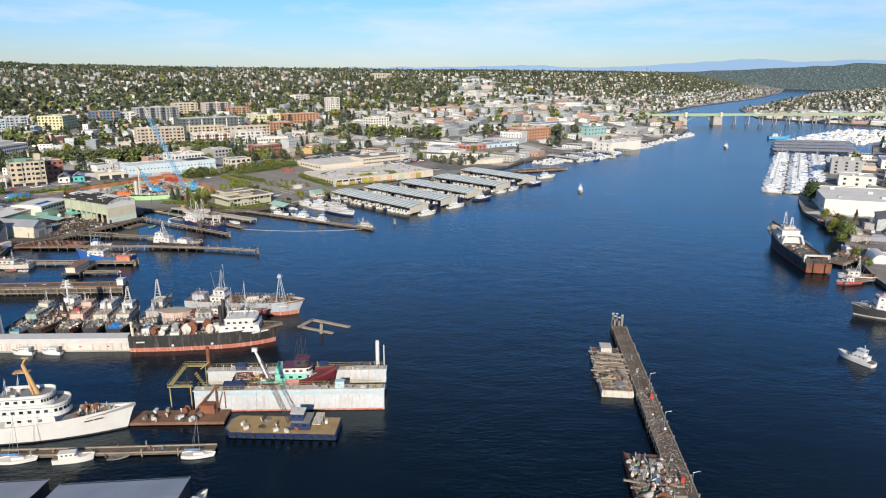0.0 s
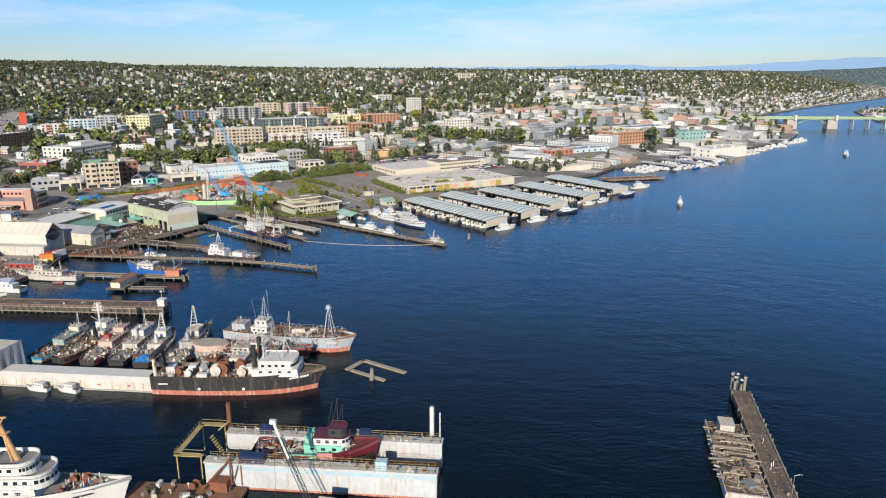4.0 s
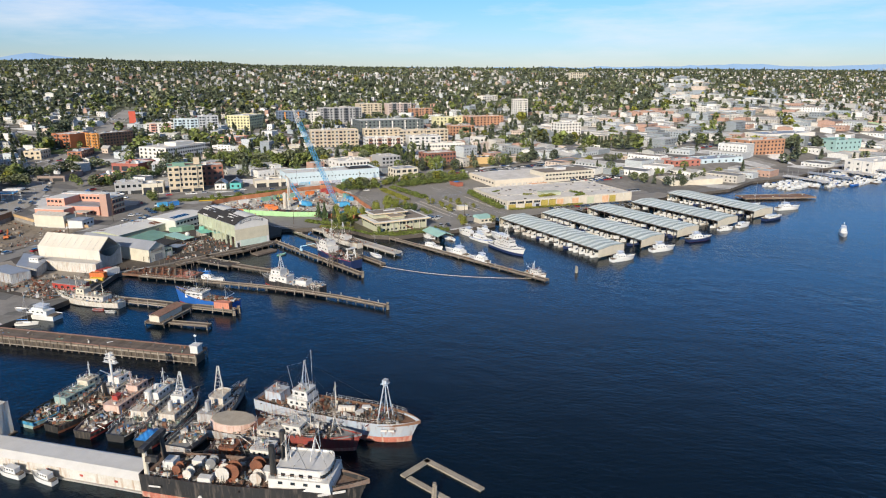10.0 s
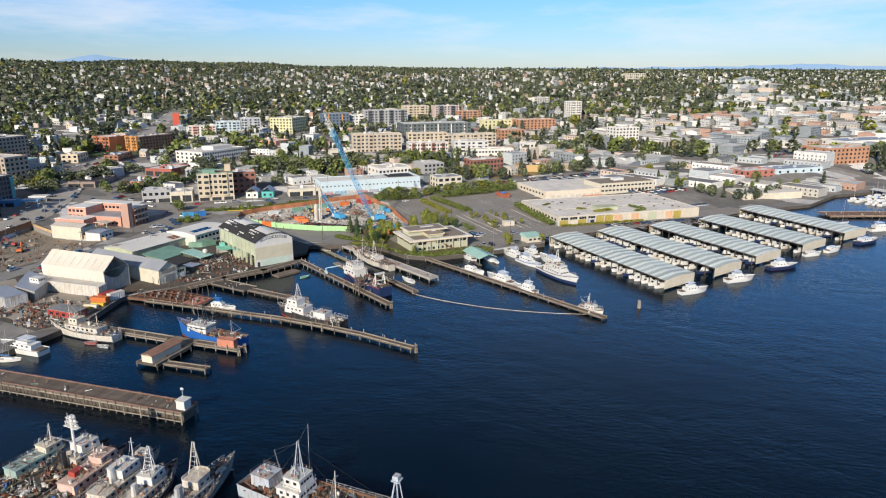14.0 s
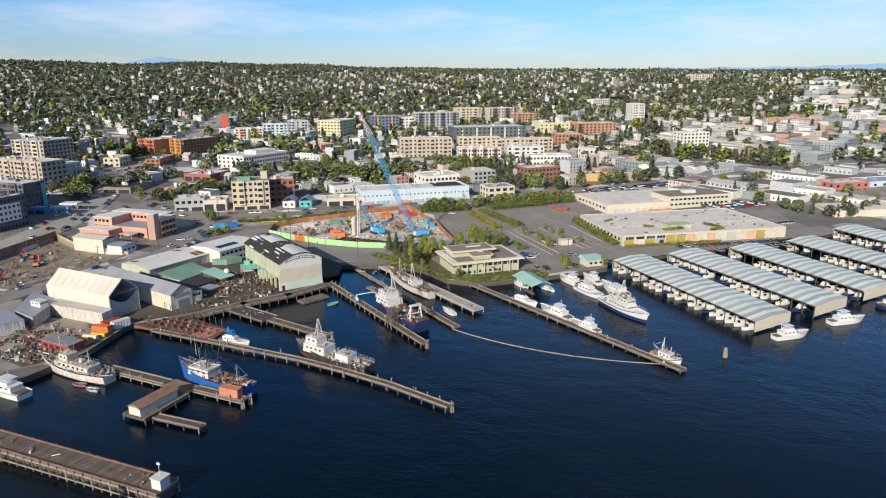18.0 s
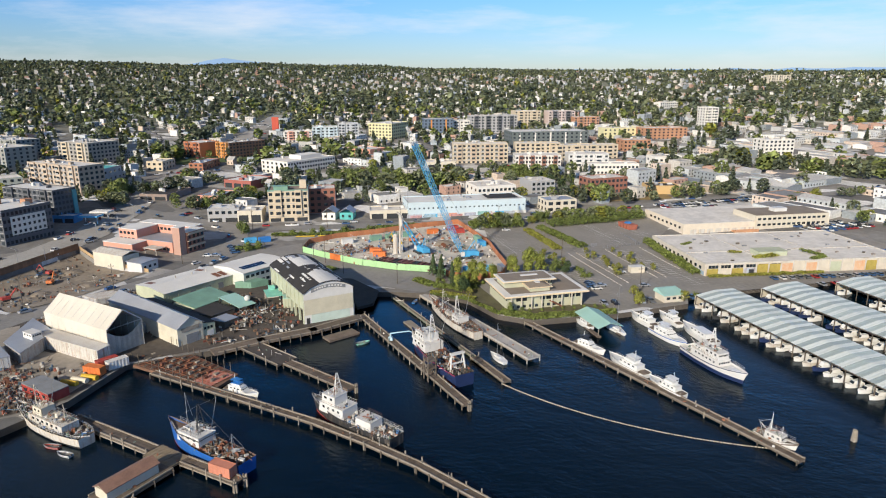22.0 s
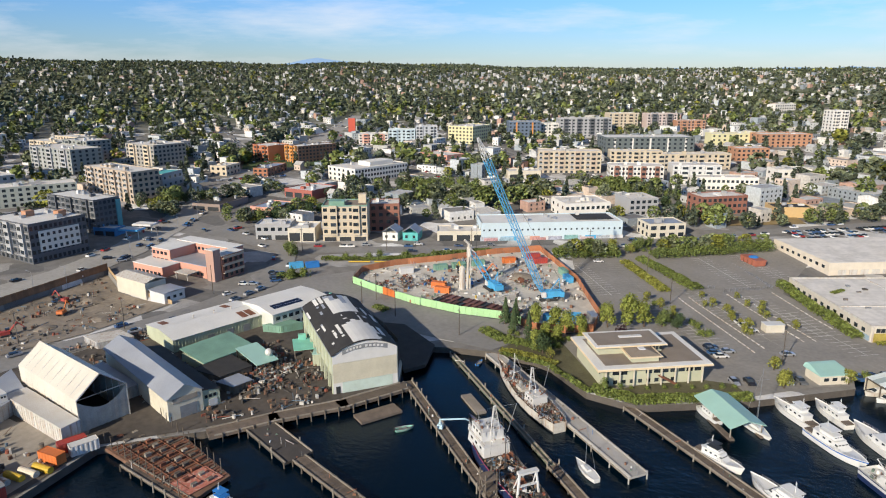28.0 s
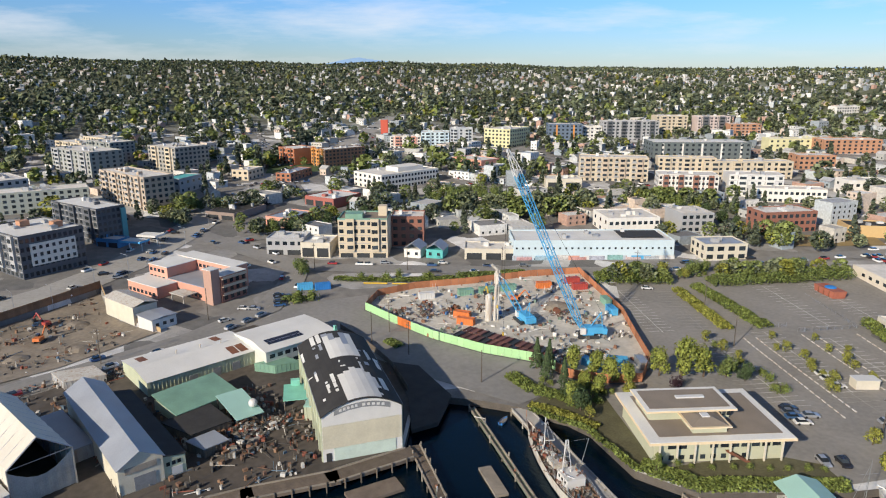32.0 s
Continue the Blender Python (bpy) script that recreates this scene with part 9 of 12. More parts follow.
def crane(x, y, tip, house_rz, label, boom_r=1.0):
    z = gz(x, y) + 0.25
    root = thing("crawler_crane", x, y, z, 0, label, "crane", "cranes")
    c, s = math.cos(house_rz), math.sin(house_rz)
    for q in (-1, 1):
        cx, cy = -s * 2.2 * q, c * 2.2 * q
        part("track", Mesh().loft([[(cx + c * a - s * b2, cy + s * a + c * b2, zz) for a, zz in ((-3.6, 0.3), (-3.0, 0), (3.0, 0), (3.6, 0.3), (3.6, 0.8), (3.0, 1.1), (-3.0, 1.1), (-3.6, 0.8))] for b2 in (-0.5, 0.5)]), DARK, root)
    part("carbody", Mesh().box(0, 0, 0.7, 3.6, 4, 0.8, house_rz), SKYBLUE, root)
    part("machine_house", Mesh().box(-2 * c, -2 * s, 1.5, 6.5, 3.2, 2.2, house_rz), SKYBLUE, root)
    part("counterweight", Mesh().box(-5.6 * c, -5.6 * s, 1.3, 1.4, 3.8, 2.0, house_rz), SKYBLUE, root)
    part("cab", Mesh().box(1.8 * c - 1.6 * s, 1.8 * s + 1.6 * c, 1.5, 1.8, 1.4, 2.0, house_rz, taper=0.9), WHITE, root)
    foot = Vector((1.6 * c, 1.6 * s, 2.0))
    top = Vector((tip[0] - x, tip[1] - y, tip[2] - z))
    d = (top - foot)
    L = d.length
    dn = d.normalized()
    a = dn.cross(Vector((0, 0, 1))).normalized()
    b2 = a.cross(dn)
    me = Mesh()
    n2 = int(L / 2.2)
    corner = [(a * p + b2 * q) for p, q in ((-1, -1), (1, -1), (1, 1), (-1, 1))]
    def sec(t):
        return boom_r * min(1, t * 8 + 0.2, (1 - t) * 8 + 0.25)
    for i in range(n2):
        t0, t1 = i / n2, (i + 1) / n2
        p0, p1 = foot + d * t0, foot + d * t1
        for k in range(4):
            me.tube(p0 + corner[k] * sec(t0), p1 + corner[k] * sec(t1), 0.15, 4, 1 if t0 > 0.86 else 0)
            me.tube(p0 + corner[k] * sec(t0), p1 + corner[(k + 1) % 4] * sec(t1), 0.075, 4, 1 if t0 > 0.86 else 0)
    part("lattice_boom", me, [SKYBLUE, WHITE], root, "sky blue lattice boom with a white head")
    mp = Vector((-4.5 * c, -4.5 * s, 8.5))
    part("gantry", Mesh().tube((-1 * c, -1 * s, 3.6), mp, 0.2, 5).tube((-5 * c, -5 * s, 3.6), mp, 0.15, 5), SKYBLUE, root)
    part("pendant_rope", Mesh().tube(mp, foot + d * 0.97 + b2 * 0.9, 0.05, 4).tube(top, (top.x, top.y, 6), 0.05, 4), DARK, root)
    part("hook_block", Mesh().box(top.x, top.y, 5, 0.5, 0.3, 1.2), YELLOW, root)
    return root


crane(-190, 488, (-204.5, 460, 66.5), 3.9, "tall sky blue crawler crane with a lattice boom")
dr = crane(-214, 485.5, (-221, 479, 20), 2.6, "sky blue drilling crane with a short mast", 0.9)
part("drill_leads", Mesh().tube((-8.5, -6, 0), (-7.5, -6.4, 19), 0.55, 8).tube((-7.7, -5.2, 0), (-6.9, -5.8, 19), 0.3, 6).box(-7.4, -6, 14, 1.8, 1.6, 4).tube((-7.5, -6, 19), (-9, -7.5, 21), 0.5, 6), WORNWHITE, dr, "white drill mast")


def excavator(x, y, rz, m, label):
    root = thing("excavator", x, y, gz(x, y) + 0.25, rz, label, "excavator", "machines")
    for q in (-1, 1):
        part("track", Mesh().loft([[(a, q * 1.1 + b2, zz) for a, zz in ((-1.9, 0.3), (-1.5, 0), (1.5, 0), (1.9, 0.3), (1.9, 0.6), (1.5, 0.85), (-1.5, 0.85), (-1.9, 0.6))] for b2 in (-0.3, 0.3)]), DARK, root)
    part("body", Mesh().box(-0.5, 0, 0.9, 3.2, 2.4, 1.1, taper=0.94), m, root)
    part("cab", Mesh().box(0.6, 0.7, 1.0, 1.4, 1.0, 1.7, taper=0.92), GLASS, root)
    part("arm", Mesh().tube((1, -0.3, 1.6), (3.6, -0.3, 4.6), 0.28, 6).tube((3.6, -0.3, 4.6), (5.6, -0.3, 2.2), 0.2, 6), m, root)
    part("bucket", Mesh().box(5.6, -0.3, 1.0, 0.9, 0.9, 1.0, taper=1.3), DARK, root)


for x, y, rz, lab in ((-328, 366, 130, "orange excavator digging in the pit"), (-341, 372, 200, "red excavator at the pit's wall"), (-322, 345, 80, "red excavator in the pit"), (-228, 500, 40, "orange excavator on the building site"), (-236, 494, 150, "small yellow excavator on the site")):
    excavator(x, y, rz, RED if "red" in lab else YELLOW if "yellow" in lab else ORANGE, lab)
for x, y, rz, m, lab in ((-247, 493, 57, GREENROOF, "dark green container by the site fence"), (-242, 500, 57, GREENROOF, "dark green container at the site"), (-237, 508, 57, GREENROOF, "dark green container on the site"), (-256, 480, 57, WHITE, "white site office container"), (-200, 520, -40, GREENROOF, "green container by the lot fence"), (-194, 513, -40, SKYBLUE, "blue container by the lot fence"), (-222, 532, 50, RED, "red lorry box at the site's gate"), (-216, 528, 50, RED, "red container on the site"), (-228, 520, 50, ORANGE, "orange formwork crate on the site"), (-233, 474, 20, ORANGE, "orange timber formwork stack"), (-228, 470, 20, ORANGE, "orange timber formwork block"),
                         (-172, 474, 30, SKYBLUE, "blue water tank on the site"), (-177, 468, 0, SKYBLUE, "blue generator on the site"), (-300, 455, 60, SKYBLUE, "blue cabin by the roadside"), (-295, 460, 60, TARP, "blue portable cabin by the roadside"), (-166, 478, -45, STEEL, "grey site container by the fence")):
    container(x, y, rz, m, lab)
single("silo", Mesh().tube((0, 0, 0.3), (0, 0, 9.5), 1.3, 14).tube((0, 0, 9.5), (0, 0, 10.3), 1.3, 14, r2=0.4), WORNWHITE, "pale grey cement silo on the site", "silo", at=(-224, 478, gz(-224, 478)))
BARM = mat("rebar_bundles", (0.16, 0.07, 0.06), 0.8, var=0.4, spread=0.4)
for k in range(26):
    x, y = -222 + (k % 13) * 2.6, 459.5 + (k // 13) * 5.2 + (k % 13) * 0.15
    single("rebar_cage", Mesh().box(0, 0, 0.3, 2.2, 4.6, 0.9).box(-1, 0, 1.2, 0.15, 4.8, 0.25).box(1, 0, 1.2, 0.15, 4.8, 0.25), BARM if k % 4 else DARK, "stacked dark red rebar cage on the site", "rebar", "rebar cages", at=(x, y, gz(x, y) + 0.25), rz=4)
for k, (x, y, m) in enumerate(((-250, 472, STEEL), (-244, 468, STEEL), (-240, 476, RUST), (-208, 500, CONCRETE), (-200, 497, CONCRETE), (-180, 476, SKYBLUE), (-186, 466, SKYBLUE), (-232, 486, RUST), (-252, 462, STEEL))):
    heap(x, y, gz(x, y) + 0.25, 3.6, 1.0, 14, 200 + k, "piled building materials and formwork", (m, STEEL, BEAM), name="material_pile", category="building materials")
for k in range(3):
    single("gas_pipe", Mesh().tube((-5, 0, 0.6), (5, 0, 0.6), 0.35, 8), YELLOW, "long yellow pipe by the road", "pipe", "pipes", at=(-283 + k * 9.4, 478 + k * 7.3, gz(-283 + k * 9, 478 + k * 7)), rz=38)
for x, y, r, h in ((-318, 356, 5, 1.3), (-334, 380, 4.5, 1.2), (-310, 372, 4, 1.0), (-212, 505, 6, 2.0)):
    dm = Mesh()
    dm.loft([[(rr * math.cos(a) * (1 + 0.2 * math.sin(3 * a + r)), rr * math.sin(a), zz) for a in [i * 0.524 for i in range(12)]] for rr, zz in ((r, 0), (r * 0.7, h * 0.55), (r * 0.3, h * 0.95), (0.2, h))])
    single("earth_heap", dm, BROWNDIRT, "pale heap of excavated earth", "earth heap", "earth heaps", at=(x, y, gz(x, y) + 0.15))

# small clutter lying about the yard and the site
for nm, poly, k, zz, sz, lab in (("yard_litter", [(-262, 352), (-246, 350), (-212, 352), (-199, 372), (-190, 398), (-212, 404), (-222, 392), (-238, 398), (-262, 368)], 520, 0.16, 1.2, "drums, pipes and boat gear scattered about the yard"), ("site_litter", SITE, 300, 0.27, 1.3, "formwork, pipes and tools scattered on the site"), ("yard_litter", [(-262, 296), (-218, 292), (-216, 302), (-232, 302), (-250, 300)], 240, 0.16, 1.2, "rusty net gear and drums by the wharf"), ("pit_litter", [(-346, 340), (-358, 396), (-334, 388), (-304, 390), (-299, 361), (-302, 337)], 200, 0.22, 1.2, "timbers and tools lying in the pit"), ("yard_litter", [(-290, 335), (-262, 340), (-256, 346), (-262, 352), (-284, 380), (-290, 370)], 220, 0.16, 1.3, "stacked gear and old boats' fittings")):
    rg3 = random.Random(k)
    me = Mesh()
    xs, ys = [p[0] for p in poly], [p[1] for p in poly]
    qx = np.array([rg3.uniform(min(xs), max(xs)) for _ in range(k * 2)])
    qy = np.array([rg3.uniform(min(ys), max(ys)) for _ in range(k * 2)])
    ok = inside(qx, qy, poly)
    for x, y, h in zip(qx[ok].tolist(), qy[ok].tolist(), ground_z(qx[ok], qy[ok]).tolist()):
        if noise.noise((x * 0.13, y * 0.13, k)) > -0.12:
            odds(me, x, y, h + zz, rg3, sz)
    single(nm, me, ODDS if nm == "site_litter" else SCRAP, lab, "clutter", kind="stuff")

# ---- cars ----
CARS = []
for k, (cm, lab) in enumerate(((WHITE, "white parked car"), (mat("silver_car", (0.45, 0.46, 0.48), 0.3, metal=0.5, var=0.05), "silver parked car"), (mat("black_car", (0.02, 0.02, 0.024), 0.25, var=0.1), "black parked car"), (mat("blue_car", (0.04, 0.10, 0.22), 0.3, var=0.1), "blue parked car"), (mat("red_car", (0.35, 0.03, 0.03), 0.3, var=0.1), "red parked car"), (mat("grey_car", (0.12, 0.125, 0.13), 0.3, var=0.1), "dark grey parked car"))):
    e = thing("car", 0, 0, -400, 0, lab + " on the asphalt", "car", "cars")
    prof = [(-2.25, 0.35), (-2.3, 0.8), (-1.9, 0.95), (0.95, 0.95), (2.1, 0.78), (2.25, 0.5), (2.2, 0.3)]
    part("body", Mesh().loft([[(x, y, z) for x, z in prof] for y in (-0.88, 0.88)]), cm, e)
    cp = [(-1.95, 0.95), (-1.5, 1.45), (0.2, 1.48), (1.0, 0.95)]
    part("cabin", Mesh().loft([[(x, y * (1 if z < 1 else 0.86), z) for x, z in cp] for y in (-0.8, 0.8)]), GLASS, e)
    part("roof", Mesh().box(-0.62, 0, 1.46, 1.5, 1.3, 0.05), cm, e)
    wl4 = Mesh().tube((0, -0.11, 0), (0, 0.11, 0), 0.33, 10).data("wheel", RUBBER)
    for x in (-1.4, 1.4):
        for y in (-0.82, 0.82):
            part("wheel", wl4, None, e, at=(x, y, 0.33))
    CARS.append(e)
rg = random.Random(31)


def car(x, y, rz, k=None, off=0.2):
    copy_thing(CARS[rg.randrange(6) if k is None else k], pose(x, y, gz(x, y) + off, 0, 0, rz))


for x, y, rz, k in ((-123, 507, 40, 0), (-121, 504.5, 40, 0), (-118, 501, 35, 0), (-125, 478, 40, 2), (-124, 476, 40, 5), (-122.5, 474, 40, 3), (-119.5, 477.5, 40, 1), (-120, 472.5, 40, 0), (-104, 487, 40, 1), (-112, 456.5, -50, 1), (-108.5, 459, -50, 2), (-100, 466, -50, 0), (-97, 468.5, -50, 5), (-84, 481, -50, 3), (-81, 484, -50, 2), (-78, 487, -50, 5),
                    (-299, 426, 40, 0), (-296, 428.5, 40, 1), (-298, 441, 60, 5), (-295, 439, 60, 2), (-292, 437, 60, 3), (-301, 443, 60, 2), (-294, 415, 85, 0), (-357, 366, 80, 1), (-343, 371, 80, 3), (-378, 408, 70, 2), (-369, 410, 70, 1), (-360, 345, 80, 5), (-395, 437, 62, 0), (-420, 462, 55, 2), (-440, 495, 50, 3), (-300, 500, 38, 1), (-280, 517, 38, 0), (-250, 538, 36, 5), (-195, 545, 36, 0)):
    car(x, y, rz, k)
for k in range(22):
    t = k / 21
    if rg.random() < 0.85:
        car(-58 + 64 * t, 525.5 + 49 * t, 37 + 90 + rg.uniform(-4, 4))
for k in range(12):
    if rg.random() < 0.8:
        car(-50 + 56 * k / 11, 518 + 45 * k / 11, 128)
for k in range(20):
    u = rg.random()
    i = rg.randrange(3, 9)
    (ax, ay), (bx, by) = AVENUE[i], AVENUE[i + 1]
    an = math.degrees(math.atan2(by - ay, bx - ax))
    o = rg.choice((-8, -3, 3, 8))
    car(ax + (bx - ax) * u - math.sin(radians(an)) * o, ay + (by - ay) * u + math.cos(radians(an)) * o, an, off=0.28)
for e in CARS:
    for o in (*e.children_recursive, e):
        bpy.data.objects.remove(o)
lines = Mesh()
for (ax, ay), (bx, by) in (((-190, 549), (-150, 505)), ((-176, 560), (-135, 520)), ((-158, 508), (-118, 470)), ((-143, 525), (-104, 490)), ((-129, 534), (-95, 503)), ((-80, 492), (-10, 566))):
    d = math.dist((ax, ay), (bx, by))
    an = math.atan2(by - ay, bx - ax)
    for i in range(int(d / 2.7)):
        t = i * 2.7 / d
        x, y = ax + (bx - ax) * t, ay + (by - ay) * t
        lines.box(x, y, gz(x, y) + 0.17, 0.14, 9.6, 0.02, an)
    lines.box((ax + bx) / 2, (ay + by) / 2, gz((ax + bx) / 2, (ay + by) / 2) + 0.17, d, 0.14, 0.02, an)
stops = Mesh()
for (ax, ay), (bx, by) in (((-150, 521), (-112, 482)), ((-147, 524), (-109, 486)), ((-136, 536), (-100, 500)), ((-133, 539), (-97, 503)), ((-122, 548), (-96, 520))):
    d = math.dist((ax, ay), (bx, by))
    for i in range(int(d / 2.7)):
        t = (i + 0.5) * 2.7 / d
        x, y = ax + (bx - ax) * t, ay + (by - ay) * t
        stops.box(x, y, gz(x, y) + 0.16, 1.7, 0.32, 0.24, math.atan2(by - ay, bx - ax))
single("wheel_stops", stops, WORNWHITE, "rows of white concrete wheel stops in the lots", "wheel stops", kind="stuff")
single("stall_lines", lines, PAINT, "faded white stall lines on the parking lots", "marking", kind="structure")


# ---- town buildings ----
def wallmat(name, c, v=0.12):
    return mat(name, c, 0.8, var=v, scale=0.08, fine=1.2)


BUFF, TANW, BRICK, PINKW, GREYW, DARKW, WHITEW, ORNG, YELW, BLUEW = (wallmat(*q) for q in (("buff_stucco", (0.56, 0.47, 0.34)), ("tan_stucco", (0.50, 0.40, 0.30)), ("red_brick", (0.30, 0.13, 0.09), 0.3), ("salmon_stucco", (0.60, 0.30, 0.22)), ("grey_panels", (0.36, 0.36, 0.36)), ("dark_grey_panels", (0.10, 0.105, 0.115)), ("white_stucco", (0.70, 0.67, 0.61)), ("orange_panels", (0.58, 0.25, 0.06)), ("pale_yellow_stucco", (0.62, 0.58, 0.34)), ("pale_blue_wall", (0.52, 0.62, 0.66))))
LIGHTBRICK = wallmat("orange_brick", (0.46, 0.24, 0.14), 0.25)
GLASSI = mat("far_window_glass", (0.035, 0.045, 0.055), 0.1, var=0.3, bump=0.0, spread=0.5, island=True)
SHOPG = mat("shop_glazing", (0.05, 0.055, 0.06), 0.15, var=0.3)


def building(name, label, cx, cy, w, d, h, ang, wall, roof, floors, nf, ns, side="left", shop=False, balcony=0, units=4, accent=None, cap=None, group="town buildings", category="building", win=(2.1, 1.8)):
    z = min(gz(cx + a * w / 2, cy + b2 * w / 2) for a in (-1, 1) for b2 in (-1, 1)) - 0.3
    root = thing(name, cx, cy, z, ang, label, category, group)
    KEEP_OUT.append((cx, cy, math.hypot(w, d) / 2))
    part("body", Mesh().box(0, 0, -1.5, w, d, h + 1.5), wall, root)
    part("parapet", Mesh().box(0, -d / 2 + .15, h, w + .1, 0.3, 0.7).box(0, d / 2 - .15, h, w + .1, 0.3, 0.7).box(-w / 2 + .15, 0, h, 0.3, d - .6, 0.7).box(w / 2 - .15, 0, h, 0.3, d - .6, 0.7), cap or wall, root)
    part("roof", Mesh().box(0, 0, h + 0.02, w - 0.7, d - 0.7, 0.2), roof, root)
    far = math.hypot(cx + 60, cy - 250) > 440
    rows = Mesh()

    def pane(x, y, zz, sx, sz, turned=False):
        if far:
            rows.box(x, y, zz, 0.08 if turned else sx, sx if turned else 0.08, sz)
        else:
            part("window", PANE, None, root, at=(x, y, zz), rz=math.pi / 2 if turned else 0.0, size=(sx, 1, sz))

    fh = h / floors
    ww = min(win[0], w / max(nf, 1) * 0.6)
    for f in range(floors):
        zz = f * fh + fh * 0.3
        if shop and f == 0:
            for i in range(max(2, nf // 2)):
                k2 = max(2, nf // 2)
                part("shop_window", Mesh().box(0, 0, 0, w / k2 * 0.78, 0.1, fh * 0.62), SHOPG, root, at=(-w / 2 + (i + 0.5) * w / k2, -d / 2 - 0.03, fh * 0.1))
            continue
        for i in range(nf):
            pane(-w / 2 + (i + 0.5) * w / nf, -d / 2 - 0.02, zz, ww, min(win[1], fh * 0.55))
            if balcony and f > 0 and i % balcony == 0:
                part("balcony", Mesh().box(0, -0.6, 0, ww * 1.5, 1.2, 0.15).box(0, -1.15, 0.15, ww * 1.5, 0.06, 0.9), GREYW, root, at=(-w / 2 + (i + 0.5) * w / nf, -d / 2, zz - 0.5))
        for i in range(ns):
            for sx in ((-1,) if side == "left" else (1,) if side == "right" else (-1, 1)):
                pane(sx * (w / 2 + 0.02), -d / 2 + (i + 0.5) * d / ns, zz, min(2.0, d / ns * 0.6), min(win[1], fh * 0.55), True)
    if name == "apartment_block" and floors >= 4:
        bays = Mesh()
        nb = max(2, nf // 3)
        for i in range(nb):
            bx = -w / 2 + (i + 0.5) * w / nb
            bays.box(bx, -d / 2 - 0.55, fh, w / nb * 0.34, 1.1, h - fh + 0.5)
            for f in range(1, floors):
                bays.box(bx, -d / 2 - 1.13, f * fh + fh * 0.28, w / nb * 0.24, 0.08, min(win[1], fh * 0.55), 0.0, 1)
        for f in range(1, floors + 1):
            bays.box(0, -d / 2 - 0.04, f * fh - 0.15, w, 0.1, 0.22, 0.0, 2)
        part("facade_bay", bays, [(accent or (0, wall))[1], GLASSI, GREYW], root, "projecting bays and floor bands")["kind"] = "stuff"
    if rows.v:
        part("window_rows", rows, GLASSI, root, "rows of dark windows")["kind"] = "stuff"
    if accent:
        na, am = accent
        for i in range(na):
            part("panel", Mesh().box(-w / 2 + (i + 0.5) * w / na, -d / 2 - 0.012, fh * 0.9, w / na * 0.1, 0.02, h - fh), am, root)
    rg2 = random.Random(int(abs(cx * 7 + cy)))
    for i in range(units):
        sx, sy, sz = rg2.uniform(1.2, 3.4), rg2.uniform(1.2, 3), rg2.uniform(0.8, 2.0)
        part("roof_unit", Mesh().box(0, 0, 0, sx, sy, sz).box(0, 0, sz, sx * .8, sy * .8, 0.15), rg2.choice((STEEL, WHITE, wall, GREYW)), root, at=(rg2.uniform(-w * .36, w * .36), rg2.uniform(-d * .3, d * .3), h + 0.22))
    return root


B = building
e = B("apartment_block", "dark grey five-storey apartments with a white roof", -413.5, 393.8, 34, 27, 18.3, 8, DARKW, WHITEROOF, 5, 9, 12, "right", units=5, accent=(3, GREYW))
for x in (-5, 8):
    part("stair_tower", Mesh().box(x, 2 + x * 0.6, 18.5, 4, 4, 2.6), LIGHTBRICK, e, "orange brick stair tower")
part("bay", Mesh().box(17.25, 0, 5.5, 0.5, 19, 9.5), WHITEW, e, "white panelled bay")
for f in range(3):
    for q in range(7):
        part("window", PANE, None, e, at=(17.55, -8 + q * 2.7, 6.2 + f * 3.1), rz=math.pi / 2, size=(1.3, 1, 1.5))
e = B("apartment_block", "dark apartments with blue-green corner bays", -447, 430.5, 42, 15, 18.3, 8, DARKW, WHITEROOF, 6, 10, 6, "right", units=3)
part("bay", Mesh().box(21.2, 6.2, 1, 0.9, 2.6, 16.5), wallmat("teal_panels", (0.12, 0.34, 0.36)), e, "blue-green corner bay")
# the shade on this front is put into a darker tan wall colour
B("apartment_block", "tan apartments with stacked balconies", -510, 484.5, 58, 19, 20.5, 2, wallmat("shaded_tan", (0.42, 0.34, 0.26)), GRAVELROOF, 6, 14, 5, "right", balcony=2, units=14, accent=(5, TANW))
B("apartment_block", "pale grey-green apartments with a stepped roof", -533, 437, 20, 50, 12.5, -18, wallmat("pale_sage", (0.36, 0.385, 0.34)), GRAVELROOF, 4, 5, 12, "right", units=8, accent=(3, WHITEW))
B("apartment_block", "white apartments behind the sage block", -585, 432, 40, 17, 14, 0, GREYW, GRAVELROOF, 4, 9, 4, "right", units=6)
B("apartment_block", "grey-green apartments round a court", -648, 509, 62, 26, 19.5, 5, wallmat("sage_grey", (0.27, 0.28, 0.255)), GRAVELROOF, 6, 10, 5, "right", units=9, accent=(5, GREYW))
B("apartment_block", "second grey-green wing across the court", -690, 545, 40, 22, 18, 5, wallmat("sage_grey", (0.27, 0.28, 0.255)), GRAVELROOF, 6, 7, 5, "right", units=6)
B("apartment_block", "grey-beige apartments with a stepped roof", -611, 566, 40, 30, 20, 4, wallmat("warm_grey", (0.29, 0.275, 0.245)), GRAVELROOF, 6, 8, 8, "right", units=9, accent=(4, BUFF))
B("apartment_block", "long beige block beyond the court", -745, 540, 50, 20, 13, 5, BUFF, GRAVELROOF, 4, 10, 4, "right", units=5)
B("shop", "low shop with a dark roof and painted side", -436, 509, 20, 30, 4, 20, wallmat("shop_brown", (0.26, 0.20, 0.17)), TARROOF, 1, 3, 7, "right", shop=True, units=3)
B("shop", "pink shop with a grey flat roof", -396, 518, 16, 22, 5.2, 15, PINKW, GREYROOF, 1, 4, 5, "right", shop=True, units=4)
